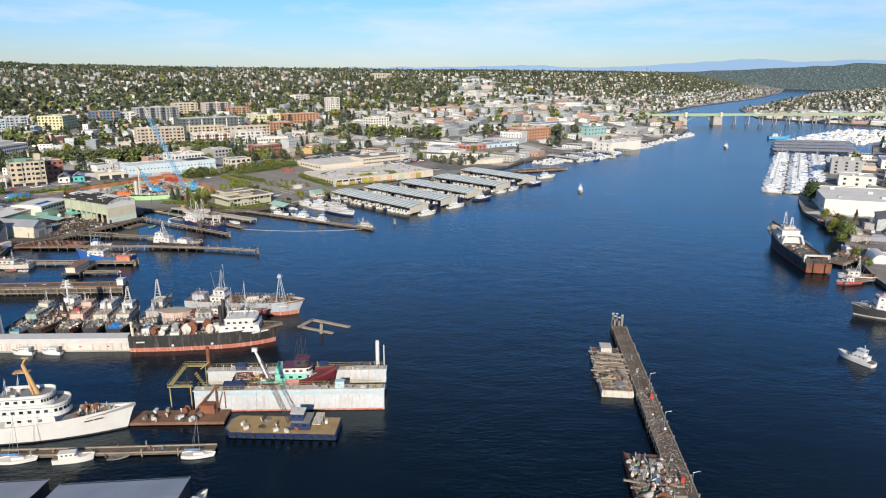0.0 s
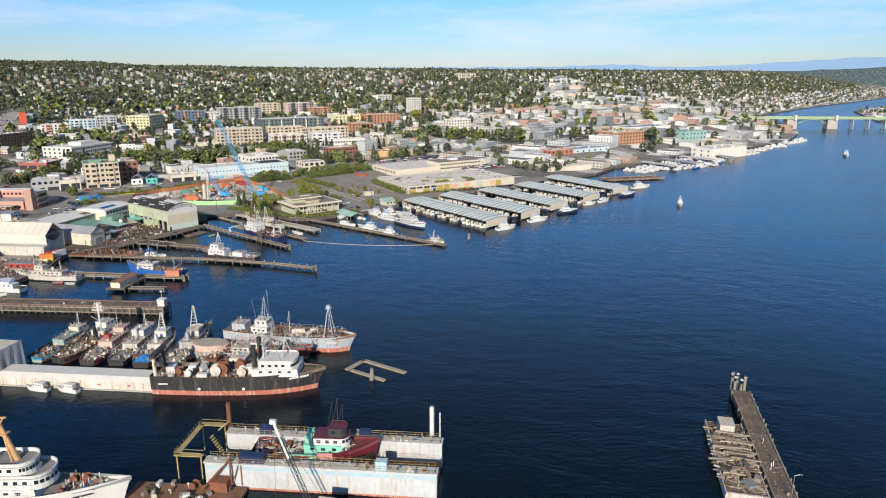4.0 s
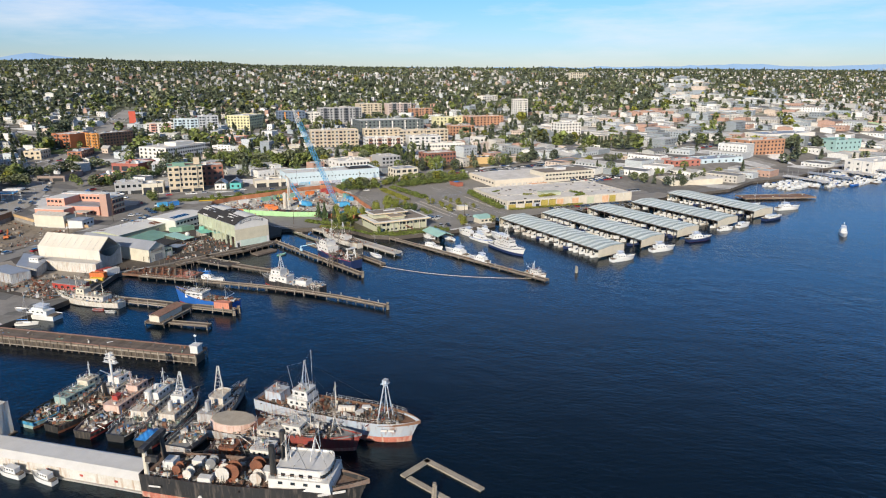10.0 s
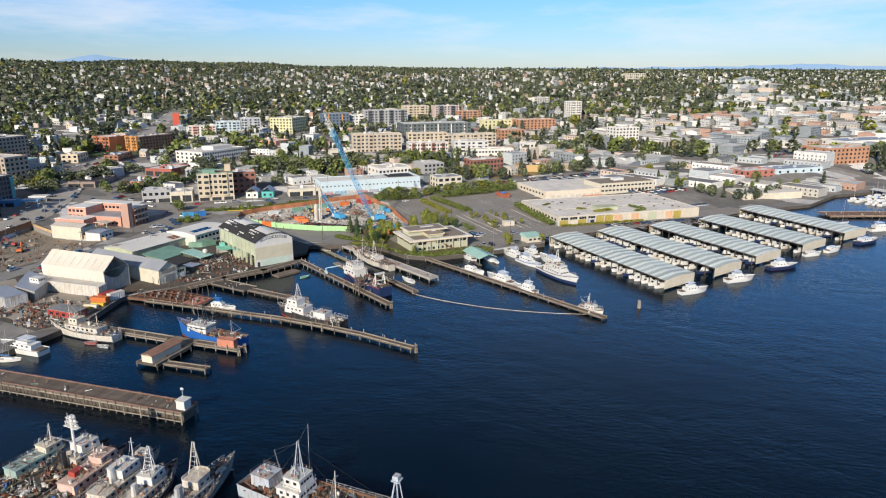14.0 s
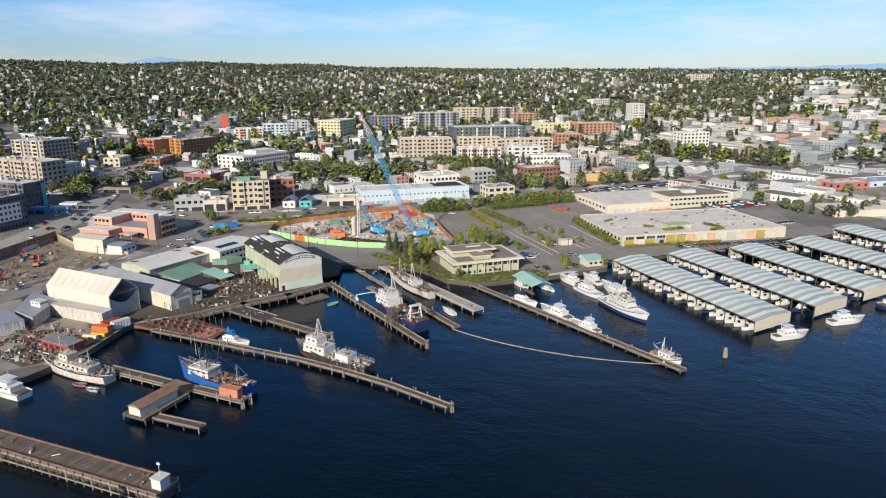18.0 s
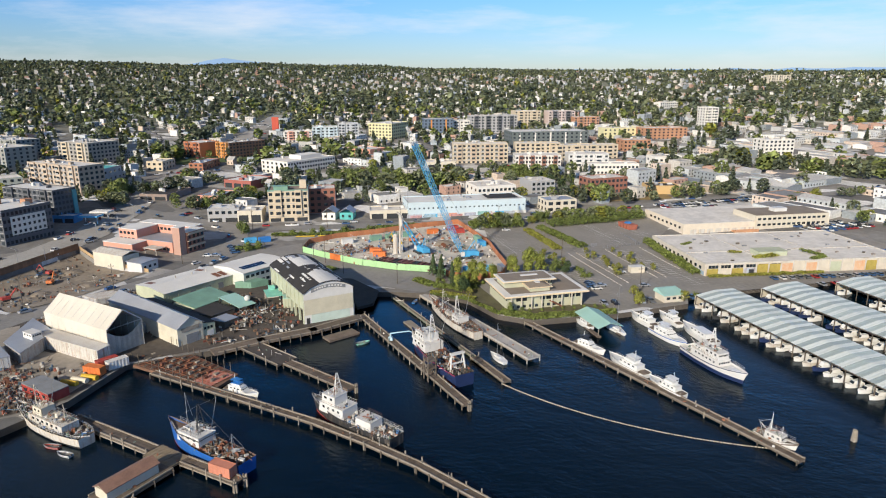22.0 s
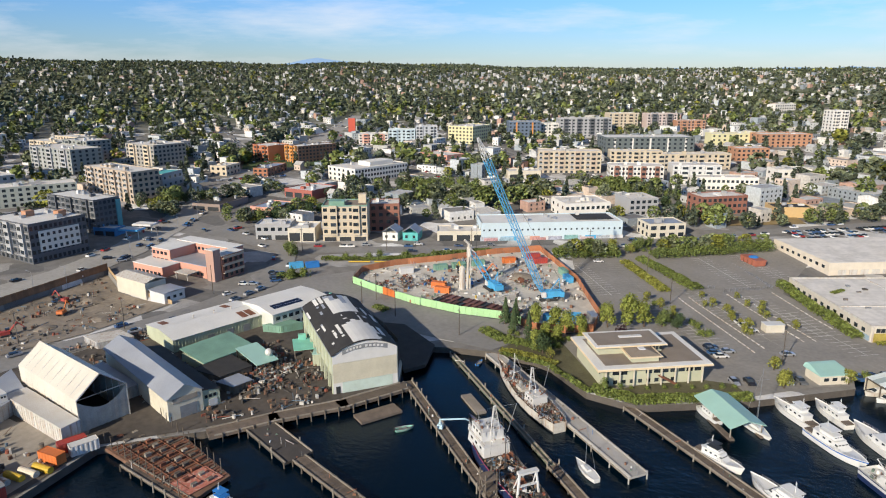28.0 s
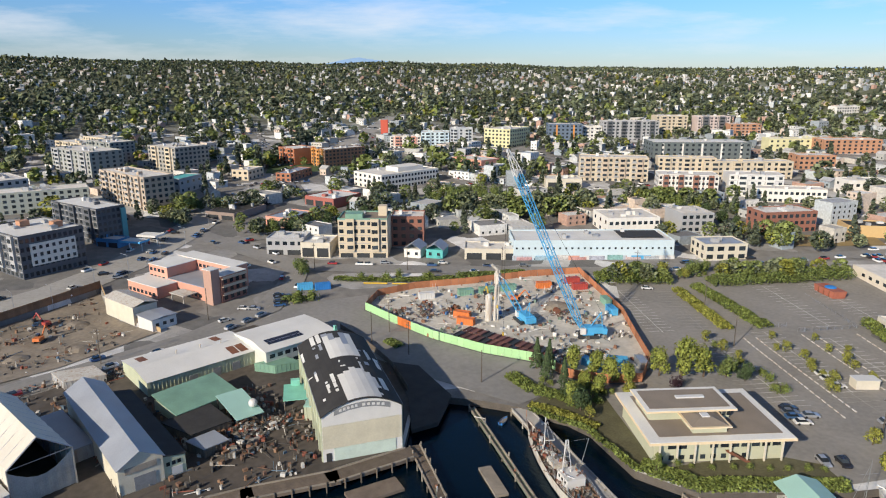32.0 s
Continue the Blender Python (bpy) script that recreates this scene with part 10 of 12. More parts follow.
B("hall", "pale hall with a teal barrel roof", -525, 523, 13, 25, 10, 26, GREYW, mat("teal_roof", (0.10, 0.42, 0.40), 0.6, var=0.15), 2, 3, 4, "right", units=0)
B("shop", "tan low building with a flat roof", -535, 581, 14, 22, 7.5, 26, BUFF, GRAVELROOF, 2, 3, 4, "right", units=2)
B("shop", "brown and orange low building", -509, 605, 12, 35, 6, 26, wallmat("rust_brown", (0.36, 0.15, 0.08)), GREYROOF, 2, 3, 6, "right", units=3)
for x, y, m, lab in ((-404, 434, SKYBLUE, "filling station canopy with a blue edge"), (-409, 444, WHITE, "white filling station canopy on posts")):
    cn = thing("canopy", x, y, gz(x, y), 26, lab, "canopy", "filling station")
    part("roof", Mesh().box(0, 0, 4.6, 11, 7, 0.9), m, cn)
    part("roof_top", Mesh().box(0, 0, 5.5, 10.4, 6.4, 0.05), WHITEROOF, cn)
    for q in (-3.5, 3.5):
        part("post", Mesh().box(q, 0, 0, 0.4, 0.4, 4.6), WHITE, cn)
    part("pump", Mesh().box(-1.5, 0, 0, 0.6, 0.9, 1.7), RED, cn)
B("kiosk", "blue filling station shop", -422, 431, 13, 8, 4, 26, wallmat("blue_shop", (0.06, 0.22, 0.45)), WHITEROOF, 1, 3, 2, "right", shop=True, units=1)
B("apartment_block", "low beige terrace beyond the apartments", -790, 580, 42, 20, 10, 5, BUFF, GRAVELROOF, 3, 8, 2, units=2)
# brown long side darkened: its shade is put into the wall colour
B("apartment_block", "orange apartment block with a dark shaded brown side", -533, 671, 17, 40, 14.5, -8, wallmat("shaded_brown", (0.13, 0.075, 0.05)), GRAVELROOF, 5, 4, 11, "right", units=4)
B("apartment_block", "bright orange end of an apartment block", -538, 651, 17.4, 3, 15.0, -8, ORNG, GRAVELROOF, 5, 4, 0, "left", units=1)
B("apartment_block", "rusty orange block beside the orange apartments", -566, 651, 25, 22, 14, -5, wallmat("rust_panels", (0.40, 0.14, 0.06)), GRAVELROOF, 4, 4, 3, "left", units=2)
e = B("office_block", "white three-storey office with long rows of windows", -435, 642, 32, 54, 10.5, -5, WHITEW, GRAVELROOF, 3, 6, 18, "right", units=3)
part("penthouse", Mesh().box(2, 6, 10.7, 14, 24, 3.2), WHITEW, e)
B("shop", "red-walled shop with a white flat roof", -417, 567, 24, 26, 6, 8, wallmat("brick_red_paint", (0.34, 0.11, 0.085)), WHITEROOF, 1, 6, 0, shop=True, units=4)
e = B("apartment_block", "tan five-storey corner building with a green roof edge", -320.6, 507, 23, 18, 18.6, 40, BUFF, BROWNROOF, 5, 7, 3, "left", shop=True, units=3, cap=GREENROOF)
part("corner_tower", Mesh().box(-4, -5, 18.8, 8, 6, 2.4), GREENROOF, e)
part("corner_tower", Mesh().box(8.5, 2, 18.8, 4, 5, 4.6), BUFF, e)
B("brick_building", "dark red brick building behind the corner block", -317, 533, 16, 15, 15, 40, BRICK, GRAVELROOF, 4, 4, 2, units=2)
B("shop", "grey and white shop with a flat roof", -350, 484, 18, 14, 8, 38, GREYW, WHITEROOF, 2, 5, 2, shop=True)
B("shop", "cream shop with a pale roof", -336, 491.5, 14, 16, 7, 36, CREAM, WHITEROOF, 1, 4, 0, shop=True)
for x, y, m, lab in ((-299.5, 519.5, WHITEW, "white gabled cottage among the shops"), (-291, 525.5, mat("teal_door", (0.1, 0.45, 0.42), 0.6), "teal-fronted little gabled shop by the street")):
    hc = thing("cottage", x, y, gz(x, y), 26, lab, "house", "town buildings")
    KEEP_OUT.append((x, y, 8))
    part("shell", Mesh().box(0, 0, -1, 8, 10, 5), m, hc)
    part("roof", Mesh().gable(0, 0, 0, 10, 8, 4, 2.8, 0, 0.4), GREYROOF, hc, rz=math.pi / 2)
    for i in (-2, 2):
        part("window", PANE, None, hc, at=(i, -5.03, 1.2), size=(1.4, 1, 1.5))
B("shop", "low cream building with shopfronts", -271, 543, 27, 14, 5.2, 38, CREAM, GRAVELROOF, 1, 6, 0, shop=True, units=3)
e = B("mural_warehouse", "long white warehouse with a pale blue mural wall", -238.6, 575.2, 74, 22, 10.2, 41.6, BLUEW, WHITEROOF, 2, 26, 3, "left", units=5, win=(0.9, 0.9))
for i, c in enumerate(((0.60, 0.36, 0.36), (0.34, 0.48, 0.56), (0.62, 0.60, 0.58), (0.56, 0.30, 0.28), (0.40, 0.42, 0.50), (0.24, 0.44, 0.42), (0.62, 0.48, 0.46), (0.50, 0.54, 0.58))):
    part("mural_panel", Mesh().box(-32 + i * 8.4, -11.05, 0.3, 7.2, 0.06, 2.6 + 0.5 * (i % 3)), mat("mural_paint_" + "abcdefgh"[i], c, 0.8, var=0.5, scale=0.3, fine=1.2), e)
part("dark_roof", Mesh().box(24, 2, 10.75, 20, 15, 0.05), TARROOF, e)
for i, m in enumerate((PALEBLUE, SKYBLUE, PINKW, WHITE, PALEBLUE, SKYBLUE, WHITE)):
    part("mural_panel", Mesh().box(-33 + i * 11, -11.03, 0.2, 9, 0.05, 3.4), m, e)
B("office_block", "pink and cream two-storey building with roof plant", -246, 628, 28, 24, 9, 48, WHITEW, GRAVELROOF, 2, 9, 3, "left", units=10)
B("office_block", "grey concrete block with a flat roof", -221, 652, 18, 20, 10, 48, GREYW, GRAVELROOF, 3, 5, 2, "right", units=3)
B("shop", "cream building with wide dark windows and a grey roof", -190, 610, 20, 15, 7.5, 45, CREAM, GREYROOF, 2, 4, 3, units=2, win=(3.4, 2.2))
B("apartment_block", "tan apartments with pale bays", -322, 759, 50, 18, 18, 32, BUFF, GRAVELROOF, 5, 12, 3, "right", balcony=3, units=4, accent=(5, TANW))
B("apartment_block", "beige apartments behind the tan block", -283, 800, 42, 14, 16, 32, BUFF, GRAVELROOF, 5, 9, 0, units=4)
B("apartment_block", "white apartments with brown-framed bays", -259, 742, 38, 20, 14, 31, WHITEW, GRAVELROOF, 4, 14, 4, "left", units=4, accent=(6, wallmat("brown_panels", (0.26, 0.13, 0.09))))
B("apartment_block", "bright white five-storey building", -224, 768, 34, 18, 14, 31, WHITE, GRAVELROOF, 4, 8, 0, units=4)
B("brick_building", "white and red brick terrace with many windows", -200, 757, 44, 14, 9, 31, WHITEW, GRAVELROOF, 2, 14, 2, "left", units=3)
B("apartment_block", "long beige terrace of apartments", -247, 824, 66, 14, 14, 40, BUFF, GRAVELROOF, 4, 13, 0, units=4)
B("office_block", "large dark glass office with white panels and red accents", -306, 880, 82, 32, 19, 40, wallmat("slate_glass", (0.12, 0.14, 0.14)), WHITEROOF, 5, 16, 4, "left", units=6, accent=(5, WHITEW))
B("shop", "low cream shop among trees", -335, 709, 25, 16, 7, 40, CREAM, GRAVELROOF, 1, 5, 0, shop=True)
B("office_block", "pale yellow-green office with grey windows", -495, 863, 30, 42, 18, 6, YELW, GRAVELROOF, 5, 7, 9, "right", units=4)
B("office_block", "dark blue-grey office with an orange stair", -466, 926, 36, 18, 19, 40, wallmat("blue_grey", (0.12, 0.16, 0.22)), GRAVELROOF, 5, 8, 2, units=3, accent=(2, ORNG))
B("apartment_block", "white apartments with grey balconies", -449, 953, 21, 18, 15, 40, WHITEW, GRAVELROOF, 4, 5, 0)
B("apartment_block", "long grey apartment row with dark windows", -418, 980, 60, 20, 21, 40, GREYW, GRAVELROOF, 6, 13, 2, units=5, accent=(6, DARKW))
B("apartment_block", "buff apartment tower with even windows", -400, 1043, 35, 20, 21, 40, BUFF, GRAVELROOF, 6, 8, 0)
B("apartment_block", "pink-white and dark apartment tower", -362, 1067, 36, 20, 20, 40, wallmat("pinkish_white", (0.56, 0.46, 0.42)), GRAVELROOF, 6, 8, 0, accent=(4, DARKW))
B("apartment_block", "orange brick apartments with grey bays", -329, 1074, 34, 16, 13, 40, LIGHTBRICK, GRAVELROOF, 4, 8, 0)
B("apartment_block", "white and pink apartments in one row", -563, 783, 31, 16, 12, 40, WHITEW, GRAVELROOF, 4, 7, 0, accent=(4, PINKW))
B("apartment_block", "pale blue and white apartments", -542, 804, 28, 18, 16, 40, BLUEW, GRAVELROOF, 5, 6, 2)
B("apartment_block", "pale grey apartment tower with even windows", -523, 822, 23, 18, 19, 40, wallmat("pale_grey", (0.46, 0.48, 0.50)), GRAVELROOF, 6, 5, 2)
B("stair_tower", "bright red stair tower above the roofs", -642, 829, 8, 7, 17, 40, wallmat("bright_red", (0.55, 0.10, 0.06)), GRAVELROOF, 1, 0, 0, units=0)
B("shop", "salmon pink building with a grey roof", -437, 738, 34, 22, 8, -6, PINKW, GRAVELROOF, 2, 7, 2)
B("brick_building", "long orange brick office with ribbon windows", -215, 1006, 52, 22, 13, 40, LIGHTBRICK, GRAVELROOF, 4, 10, 2)
B("brick_building", "orange brick cube with small windows", -219, 901, 29, 18, 11, 40, LIGHTBRICK, GRAVELROOF, 3, 7, 2)
B("office_block", "pale yellow building with a stepped roof", -258, 994, 50, 16, 12, 40, YELW, GRAVELROOF, 3, 9, 0)
B("apartment_block", "tall white tower block above the houses", -183, 1112, 18, 18, 27, 40, WHITEW, GRAVELROOF, 8, 4, 3, units=1)
B("brick_building", "old red brick building with tall windows", -182, 680, 30, 16, 11, 50, BRICK, GRAVELROOF, 3, 9, 3, "left")
B("shop", "white two-storey building with a flat roof", -168, 808, 25, 16, 10, 40, WHITEW, GRAVELROOF, 2, 6, 2)
B("shop", "ochre yellow low building with dark roof", -145, 694, 22, 14, 6, 31, wallmat("ochre", (0.55, 0.38, 0.18)), TARROOF, 1, 0, 2)
B("hospital", "broad pale building on the slope", -284, 1341, 41, 14, 11, 61, WHITEW, GRAVELROOF, 3, 9, 0, units=2)
B("apartment_block", "cream apartment slab on the ridge", -150, 1655, 46, 16, 17, 40, CREAM, GRAVELROOF, 5, 9, 0, units=1)
mo = thing("motel", -311, 424.0, gz(-326, 432) - 0.4, 8, "salmon two-storey motel round a court, with a stair tower", "motel", "town buildings")
KEEP_OUT.append((-335, 428, 24))
# the east wing takes the darker BRICK colour to carry its face's shade
for nm, x0, x1, y0, y1, h, m in (("east_wing", -7, 0, 0.5, 12.4, 10.4, BRICK), ("rear_wing", -41.81, -7.1, 12, 19.4, 10.2, PINKW), ("west_wing", -41.81, -29.75, -2, 11.9, 9.8, PINKW), ("court_wing", -29.61, -7.1, -2, 11.9, 5.4, PINKW), ("front_wing", -43.2, -24, -11, -2.1, 4.8, PINKW), ("stair_tower", -5.2, -0.6, -3.4, 0.4, 13.5, wallmat("tower_brick", (0.44, 0.27, 0.21)))):
    wg = part(nm, Mesh().box((x0 + x1) / 2, (y0 + y1) / 2, -1, x1 - x0, y1 - y0, h + 1), m, mo)
    part("roof", Mesh().box((x0 + x1) / 2, (y0 + y1) / 2, h, x1 - x0 + 0.5, y1 - y0 + 0.5, 0.25), WHITEROOF if nm != "court_wing" else GREYROOF, wg)
    if nm in ("rear_wing", "west_wing", "front_wing", "court_wing"):
        for f in range(int(h / 3.2)):
            for q in range(int((x1 - x0) / 2.6)):
                part("window", PANE, None, wg, at=(x0 + 1.4 + q * 2.6, y0 - 0.02, 1 + f * 3.1), size=(1.7, 1, 1.4))
    if nm == "east_wing":
        for f in range(3):
            part("gallery", Mesh().box(0.5, 6.4, 2.8 + f * 3.2, 1.1, 11.4, 0.2).box(1.0, 6.4, 3.0 + f * 3.2, 0.06, 11.4, 0.9), TANW, wg, "open gallery with a solid rail")
            for q in range(4):
                part("window", PANE, None, wg, at=(0.03, 2.4 + q * 2.9, 0.8 + f * 3.2), rz=math.pi / 2, size=(1.5, 1, 1.6))
part("porch_roof", Mesh().box(-15, -6, 3.0, 9, 6, 0.3).box(-18.5, -8.5, 0, 0.3, 0.3, 3).box(-11.5, -8.5, 0, 0.3, 0.3, 3), WORNWHITE, mo, "white flat porch roof on posts")
for x, y, w, d, h, m, rf, lab in ((-326.5, 396.6, 20, 9, 6.0, CREAM, WORNWHITE, "long cream shed with a white ridge roof by the pit"), (-309.5, 398, 9.5, 9, 4.3, WHITE, GREYROOF, "small white cabin with a grey roof")):
    sd = thing("shed", x, y, gz(x, y) - 0.2, 4, lab, "shed", "town buildings")
    KEEP_OUT.append((x, y, 11))
    part("shell", Mesh().box(0, 0, -1, w, d, h + 0.6), m, sd)
    part("roof", Mesh().gable(0, 0, 0, w, d, h - 0.3, 1.2 if w > 10 else 0.4, 0, 0.4), rf, sd)
    for q in range(3):
        part("window", PANE, None, sd, at=(w / 2 + 0.02, -d * 0.3 + q * d * 0.3, 1.4), rz=math.pi / 2, size=(1.3, 1, 1.2))
for cx, cy, w, d, h, m, rf, fl, nf, lab in ((107, 845, 50, 30, 18, LIGHTBRICK, GRAVELROOF, 5, 10, "orange brick cube warehouse with rows of windows"), (208, 800, 60, 26, 9, WHITEW, WHITEROOF, 2, 0, "long white boat hall by the channel"), (200, 915, 40, 25, 15, wallmat("teal_glass", (0.30, 0.46, 0.44)), GREENROOF, 3, 6, "teal-fronted hall with a pale roof"), (62, 764, 50, 20, 8, BLUEW, GREYROOF, 2, 6, "pale blue workshop by the marina"), (150, 960, 80, 30, 10, WHITEW, GREYROOF, 2, 0, "long white sheds by the marina"), (-91, 908, 30, 18, 17, WHITEW, GRAVELROOF, 5, 7, "white apartment block with even rows of windows"),
                                          (275, 975, 70, 30, 10, GREYW, GRAVELROOF, 2, 8, "grey boat works with a flat roof"), (30, 730, 30, 18, 7, wallmat("dusty_red", (0.42, 0.16, 0.12)), GRAVELROOF, 2, 5, "dusty red workshop by the shore"), (337, 537, 24, 26, 8, WHITEW, WHITEROOF, 2, 8, "white warehouse with a pale roof"), (281, 441, 50, 60, 9, WHITEW, WHITEROOF, 1, 0, "broad white warehouse at the far bank"), (370, 609, 34, 24, 12, GREYW, GRAVELROOF, 4, 7, "grey three-storey yard office"), (440, 645, 40, 26, 8, WHITEW, GREYROOF, 2, 6, "pale boat works with a grey roof"), (255, 345, 26, 16, 6, CREAM, GREYROOF, 1, 4, "cream workshop on the far bank"), (235, 300, 22, 14, 5, GREYW, GREYROOF, 1, 4, "grey workshop on the far bank"), (492, 712, 44, 26, 8, GREYW, GREYROOF, 2, 6, "grey covered moorage office")):
    B("works", lab, cx, cy, w, d, h, 40 if cx < 230 else -21 if cx == 281 else 62, m, rf, fl, nf, 3, "left", units=4)

# ---- the bascule bridge ----
bd = thing("bridge", 430, 1218, 0, 5.5, "long low road bridge with pale green spans on stone piers", "bridge")
for x in (0, 66):
    part("pier", Mesh().box(x, 0, -2, 17, 15, 17, taper=0.9), CONCRETE, bd)
    part("control_tower", Mesh().box(x + 4, -9, 14, 4, 3, 8).box(x + 4, -9, 22, 5, 4, 0.5), CREAM, bd)
GREENSTEEL = mat("pale_green_steel", (0.30, 0.40, 0.24), 0.6, var=0.15)
part("deck", Mesh().box(140, 0, 17, 900, 14, 1.2), CONCRETE, bd)
for s in (-1, 1):
    part("girder", Mesh().box(140, s * 7, 15.6, 900, 0.5, 2.4), GREENSTEEL, bd)
    ar = Mesh()
    for k in range(10):
        t0, t1 = k / 10, (k + 1) / 10
        ar.tube((8 + 50 * t0, s * 6.5, 15.2 - 8 * (2 * t0 - 1) ** 2), (8 + 50 * t1, s * 6.5, 15.2 - 8 * (2 * t1 - 1) ** 2), 0.5, 5).tube((8 + 50 * t1, s * 6.5, 15.2 - 8 * (2 * t1 - 1) ** 2), (8 + 50 * t1, s * 6.5, 16), 0.25, 4)
    part("bascule_truss", ar, GREENSTEEL, bd)
    part("parapet", Mesh().box(140, s * 7.2, 18.2, 900, 0.3, 1.1), GREENSTEEL, bd)
for k in range(34):
    x = -290 + k * 26
    if -12 < x < 78:
        continue
    part("column", Mesh().box(x, -5, -4, 1.6, 1.6, 20).box(x, 5, -4, 1.6, 1.6, 20).box(x, 0, 15, 1.8, 14, 1.2), CONCRETE, bd)

# ---- boatyard on the far bank ----
rg = random.Random(88)
for k in range(12):
    x, y = rg.uniform(222, 252), rg.uniform(338, 388)
    container(x, y, rg.choice((-21, 69)) + rg.uniform(-4, 4), rg.choice((WORNWHITE, WORNWHITE, CREAM, SHIPGREY, GREYROOF, WHITE, RUST)), "weathered container in the boatyard", L=rg.choice((6.1, 9, 12)), h=rg.uniform(2.6, 3.6), w=rg.uniform(2.5, 4))
for k, (x, y) in enumerate(((199, 318), (204, 310), (212, 328), (226, 344), (238, 352), (215, 310), (222, 322), (246, 396), (232, 392))):
    heap(x, y, gz(x, y), rg.uniform(3.5, 6), 1.8, 26, 300 + k, "mixed gear and timber in the boatyard", (rg.choice((RUST, WORNWHITE, BEAM)),))
for x, y, a, L in ((229, 366, 60, 11), (236, 372, 70, 12), (241, 362, 65, 10), (214, 318, 75, 12), (205, 326, 80, 10)):
    yt = yacht("laid_up_boat", "white boat laid up ashore in the boatyard", x, y, a, L, fly=False)
    if yt is not None:
        yt.location.z = gz(x, y) + 0.3
st = thing("storage_tent", 210.5, 309, gz(210.5, 309), 70, "white rounded storage tent in the boatyard", "tent", "boatyard buildings")
part("cover", Mesh().loft([[(x, 4 * math.cos(a), 4.4 * math.sin(a)) for a in [math.pi * i / 10 for i in range(11)]] for x in (-7, 7)], closed=True), WHITE, st)
excavator(248, 408, 200, YELLOW, "yellow crane truck with a low boom in the boatyard")
dock("pier", [(174, 276), (202, 286)], 3.5, 1.6, "short timber pier of the boatyard", 4.0, high=0.4)
dock("pier", [(188, 306), (204, 318)], 8, 1.6, "dark timber wharf beside the trawler", 4.0, high=0.4)

# ---- loose stuff on the building site and in the yard ----
def litter(name, poly, k, m, label, seed, size=1.3):
    rg2 = random.Random(seed)
    me = Mesh()
    xs, ys = [p[0] for p in poly], [p[1] for p in poly]
    while k:
        x, y = rg2.uniform(min(xs), max(xs)), rg2.uniform(min(ys), max(ys))
        if inside(np.array([x]), np.array([y]), poly)[0] and seg_distance(np.array([x]), np.array([y]), poly + poly[:1])[0] > 2:
            for _ in range(3):
                odds(me, x + rg2.gauss(0, 1.5), y + rg2.gauss(0, 1.5), gz(x, y) + 0.22, rg2, size)
            k -= 1
    single(name, me, m, label, "clutter", kind="stuff")


litter("site_clutter", SITE, 110, ODDS, "pipes, pallets and machine parts lying about the site", 3, 1.5)
litter("yard_clutter", [(-241, 367), (-233, 374), (-226, 385), (-212, 377), (-213, 367), (-225, 363)], 130, SCRAP, "rusty gear and timber crowding the yard", 4, 1.5)
litter("yard_clutter", [(-262, 300), (-226, 296), (-222, 322), (-250, 320)], 40, SCRAP, "scrap and fishing gear on the quay yard", 5, 1.4)
litter("pit_clutter", [(-344, 340), (-358, 396), (-334, 389), (-304, 392), (-300, 361), (-303, 338)], 26, SCRAP, "timber and pipes on the floor of the pit", 6, 1.3)
gc = thing("shelter", -225.2, 394.8, gz(-225, 395), -37, "small open shelter with a mint green roof beside the hangar", "shelter", "shipyard buildings")
part("roof", Mesh().box(0, 0, 3.6, 9.6, 6.2, 0.18).box(-4.2, 0, 3.78, 1.4, 2.4, 1.6), GREENP, gc)
part("back_wall", Mesh().box(-4.6, 0, 0, 0.15, 5.8, 3.6), WORNWHITE, gc)
for x in (-4, 0, 4):
    for y in (-2.8, 2.8):
        part("post", Mesh().box(x, y, 0, 0.18, 0.18, 3.6), BEAM, gc)
ch = thing("skip_barge", -137.6, 584, gz(-138, 584), -42, "rust red open steel skip with a blue tarpaulin", "skip", "containers")
part("hull", Mesh().loft([[(-5.6, -2.4, 0.15), (5.2, -2.4, 0.15), (5.2, 2.4, 0.15), (-5.6, 2.4, 0.15)], [(-5.9, -2.8, 2.9), (5.6, -2.8, 2.9), (5.6, 2.8, 2.9), (-5.9, 2.8, 2.9)]]), mat("rust_red_steel", (0.40, 0.13, 0.08), 0.8, var=0.35), ch)
part("tarpaulin", Mesh().ball((-0.4, 0.2, 2.8), 2.3, 10, 0, 0.4), TARP, ch, "blue tarpaulin over the load")
part("side_rib", Mesh().box(-3, -2.75, 0.4, 0.2, 0.25, 2.4).box(0, -2.75, 0.4, 0.2, 0.25, 2.4).box(3, -2.75, 0.4, 0.2, 0.25, 2.4), RUST, ch)
lf = thing("lot_fence", -137.4, 537.2, gz(-137.4, 537.2) + 0.15, 0, "temporary grey mesh fence in the empty lot", "fence", "site fences")
for (ax, ay), (bx, by) in (((0, 0), (14.7, 15.8)), ((14.7, 15.8), (-7.7, 41.5)), ((-10, -3.5), (-4, 2.5))):
    d = math.dist((ax, ay), (bx, by))
    k = int(d / 2.6)
    for i in range(k):
        u0, u1 = i / k, (i + 0.92) / k
        p, q = (ax + (bx - ax) * u0, ay + (by - ay) * u0), (ax + (bx - ax) * u1, ay + (by - ay) * u1)
        pn = Mesh()
        for zz in (0.1, 0.6, 1.1, 1.6):
            pn.tube((*p, zz), (*q, zz), 0.035, 4)
        pn.tube((*p, 0), (*p, 1.7), 0.05, 5).tube((*q, 0), (*q, 1.7), 0.05, 5)
        part("panel", pn, STEEL, lf)

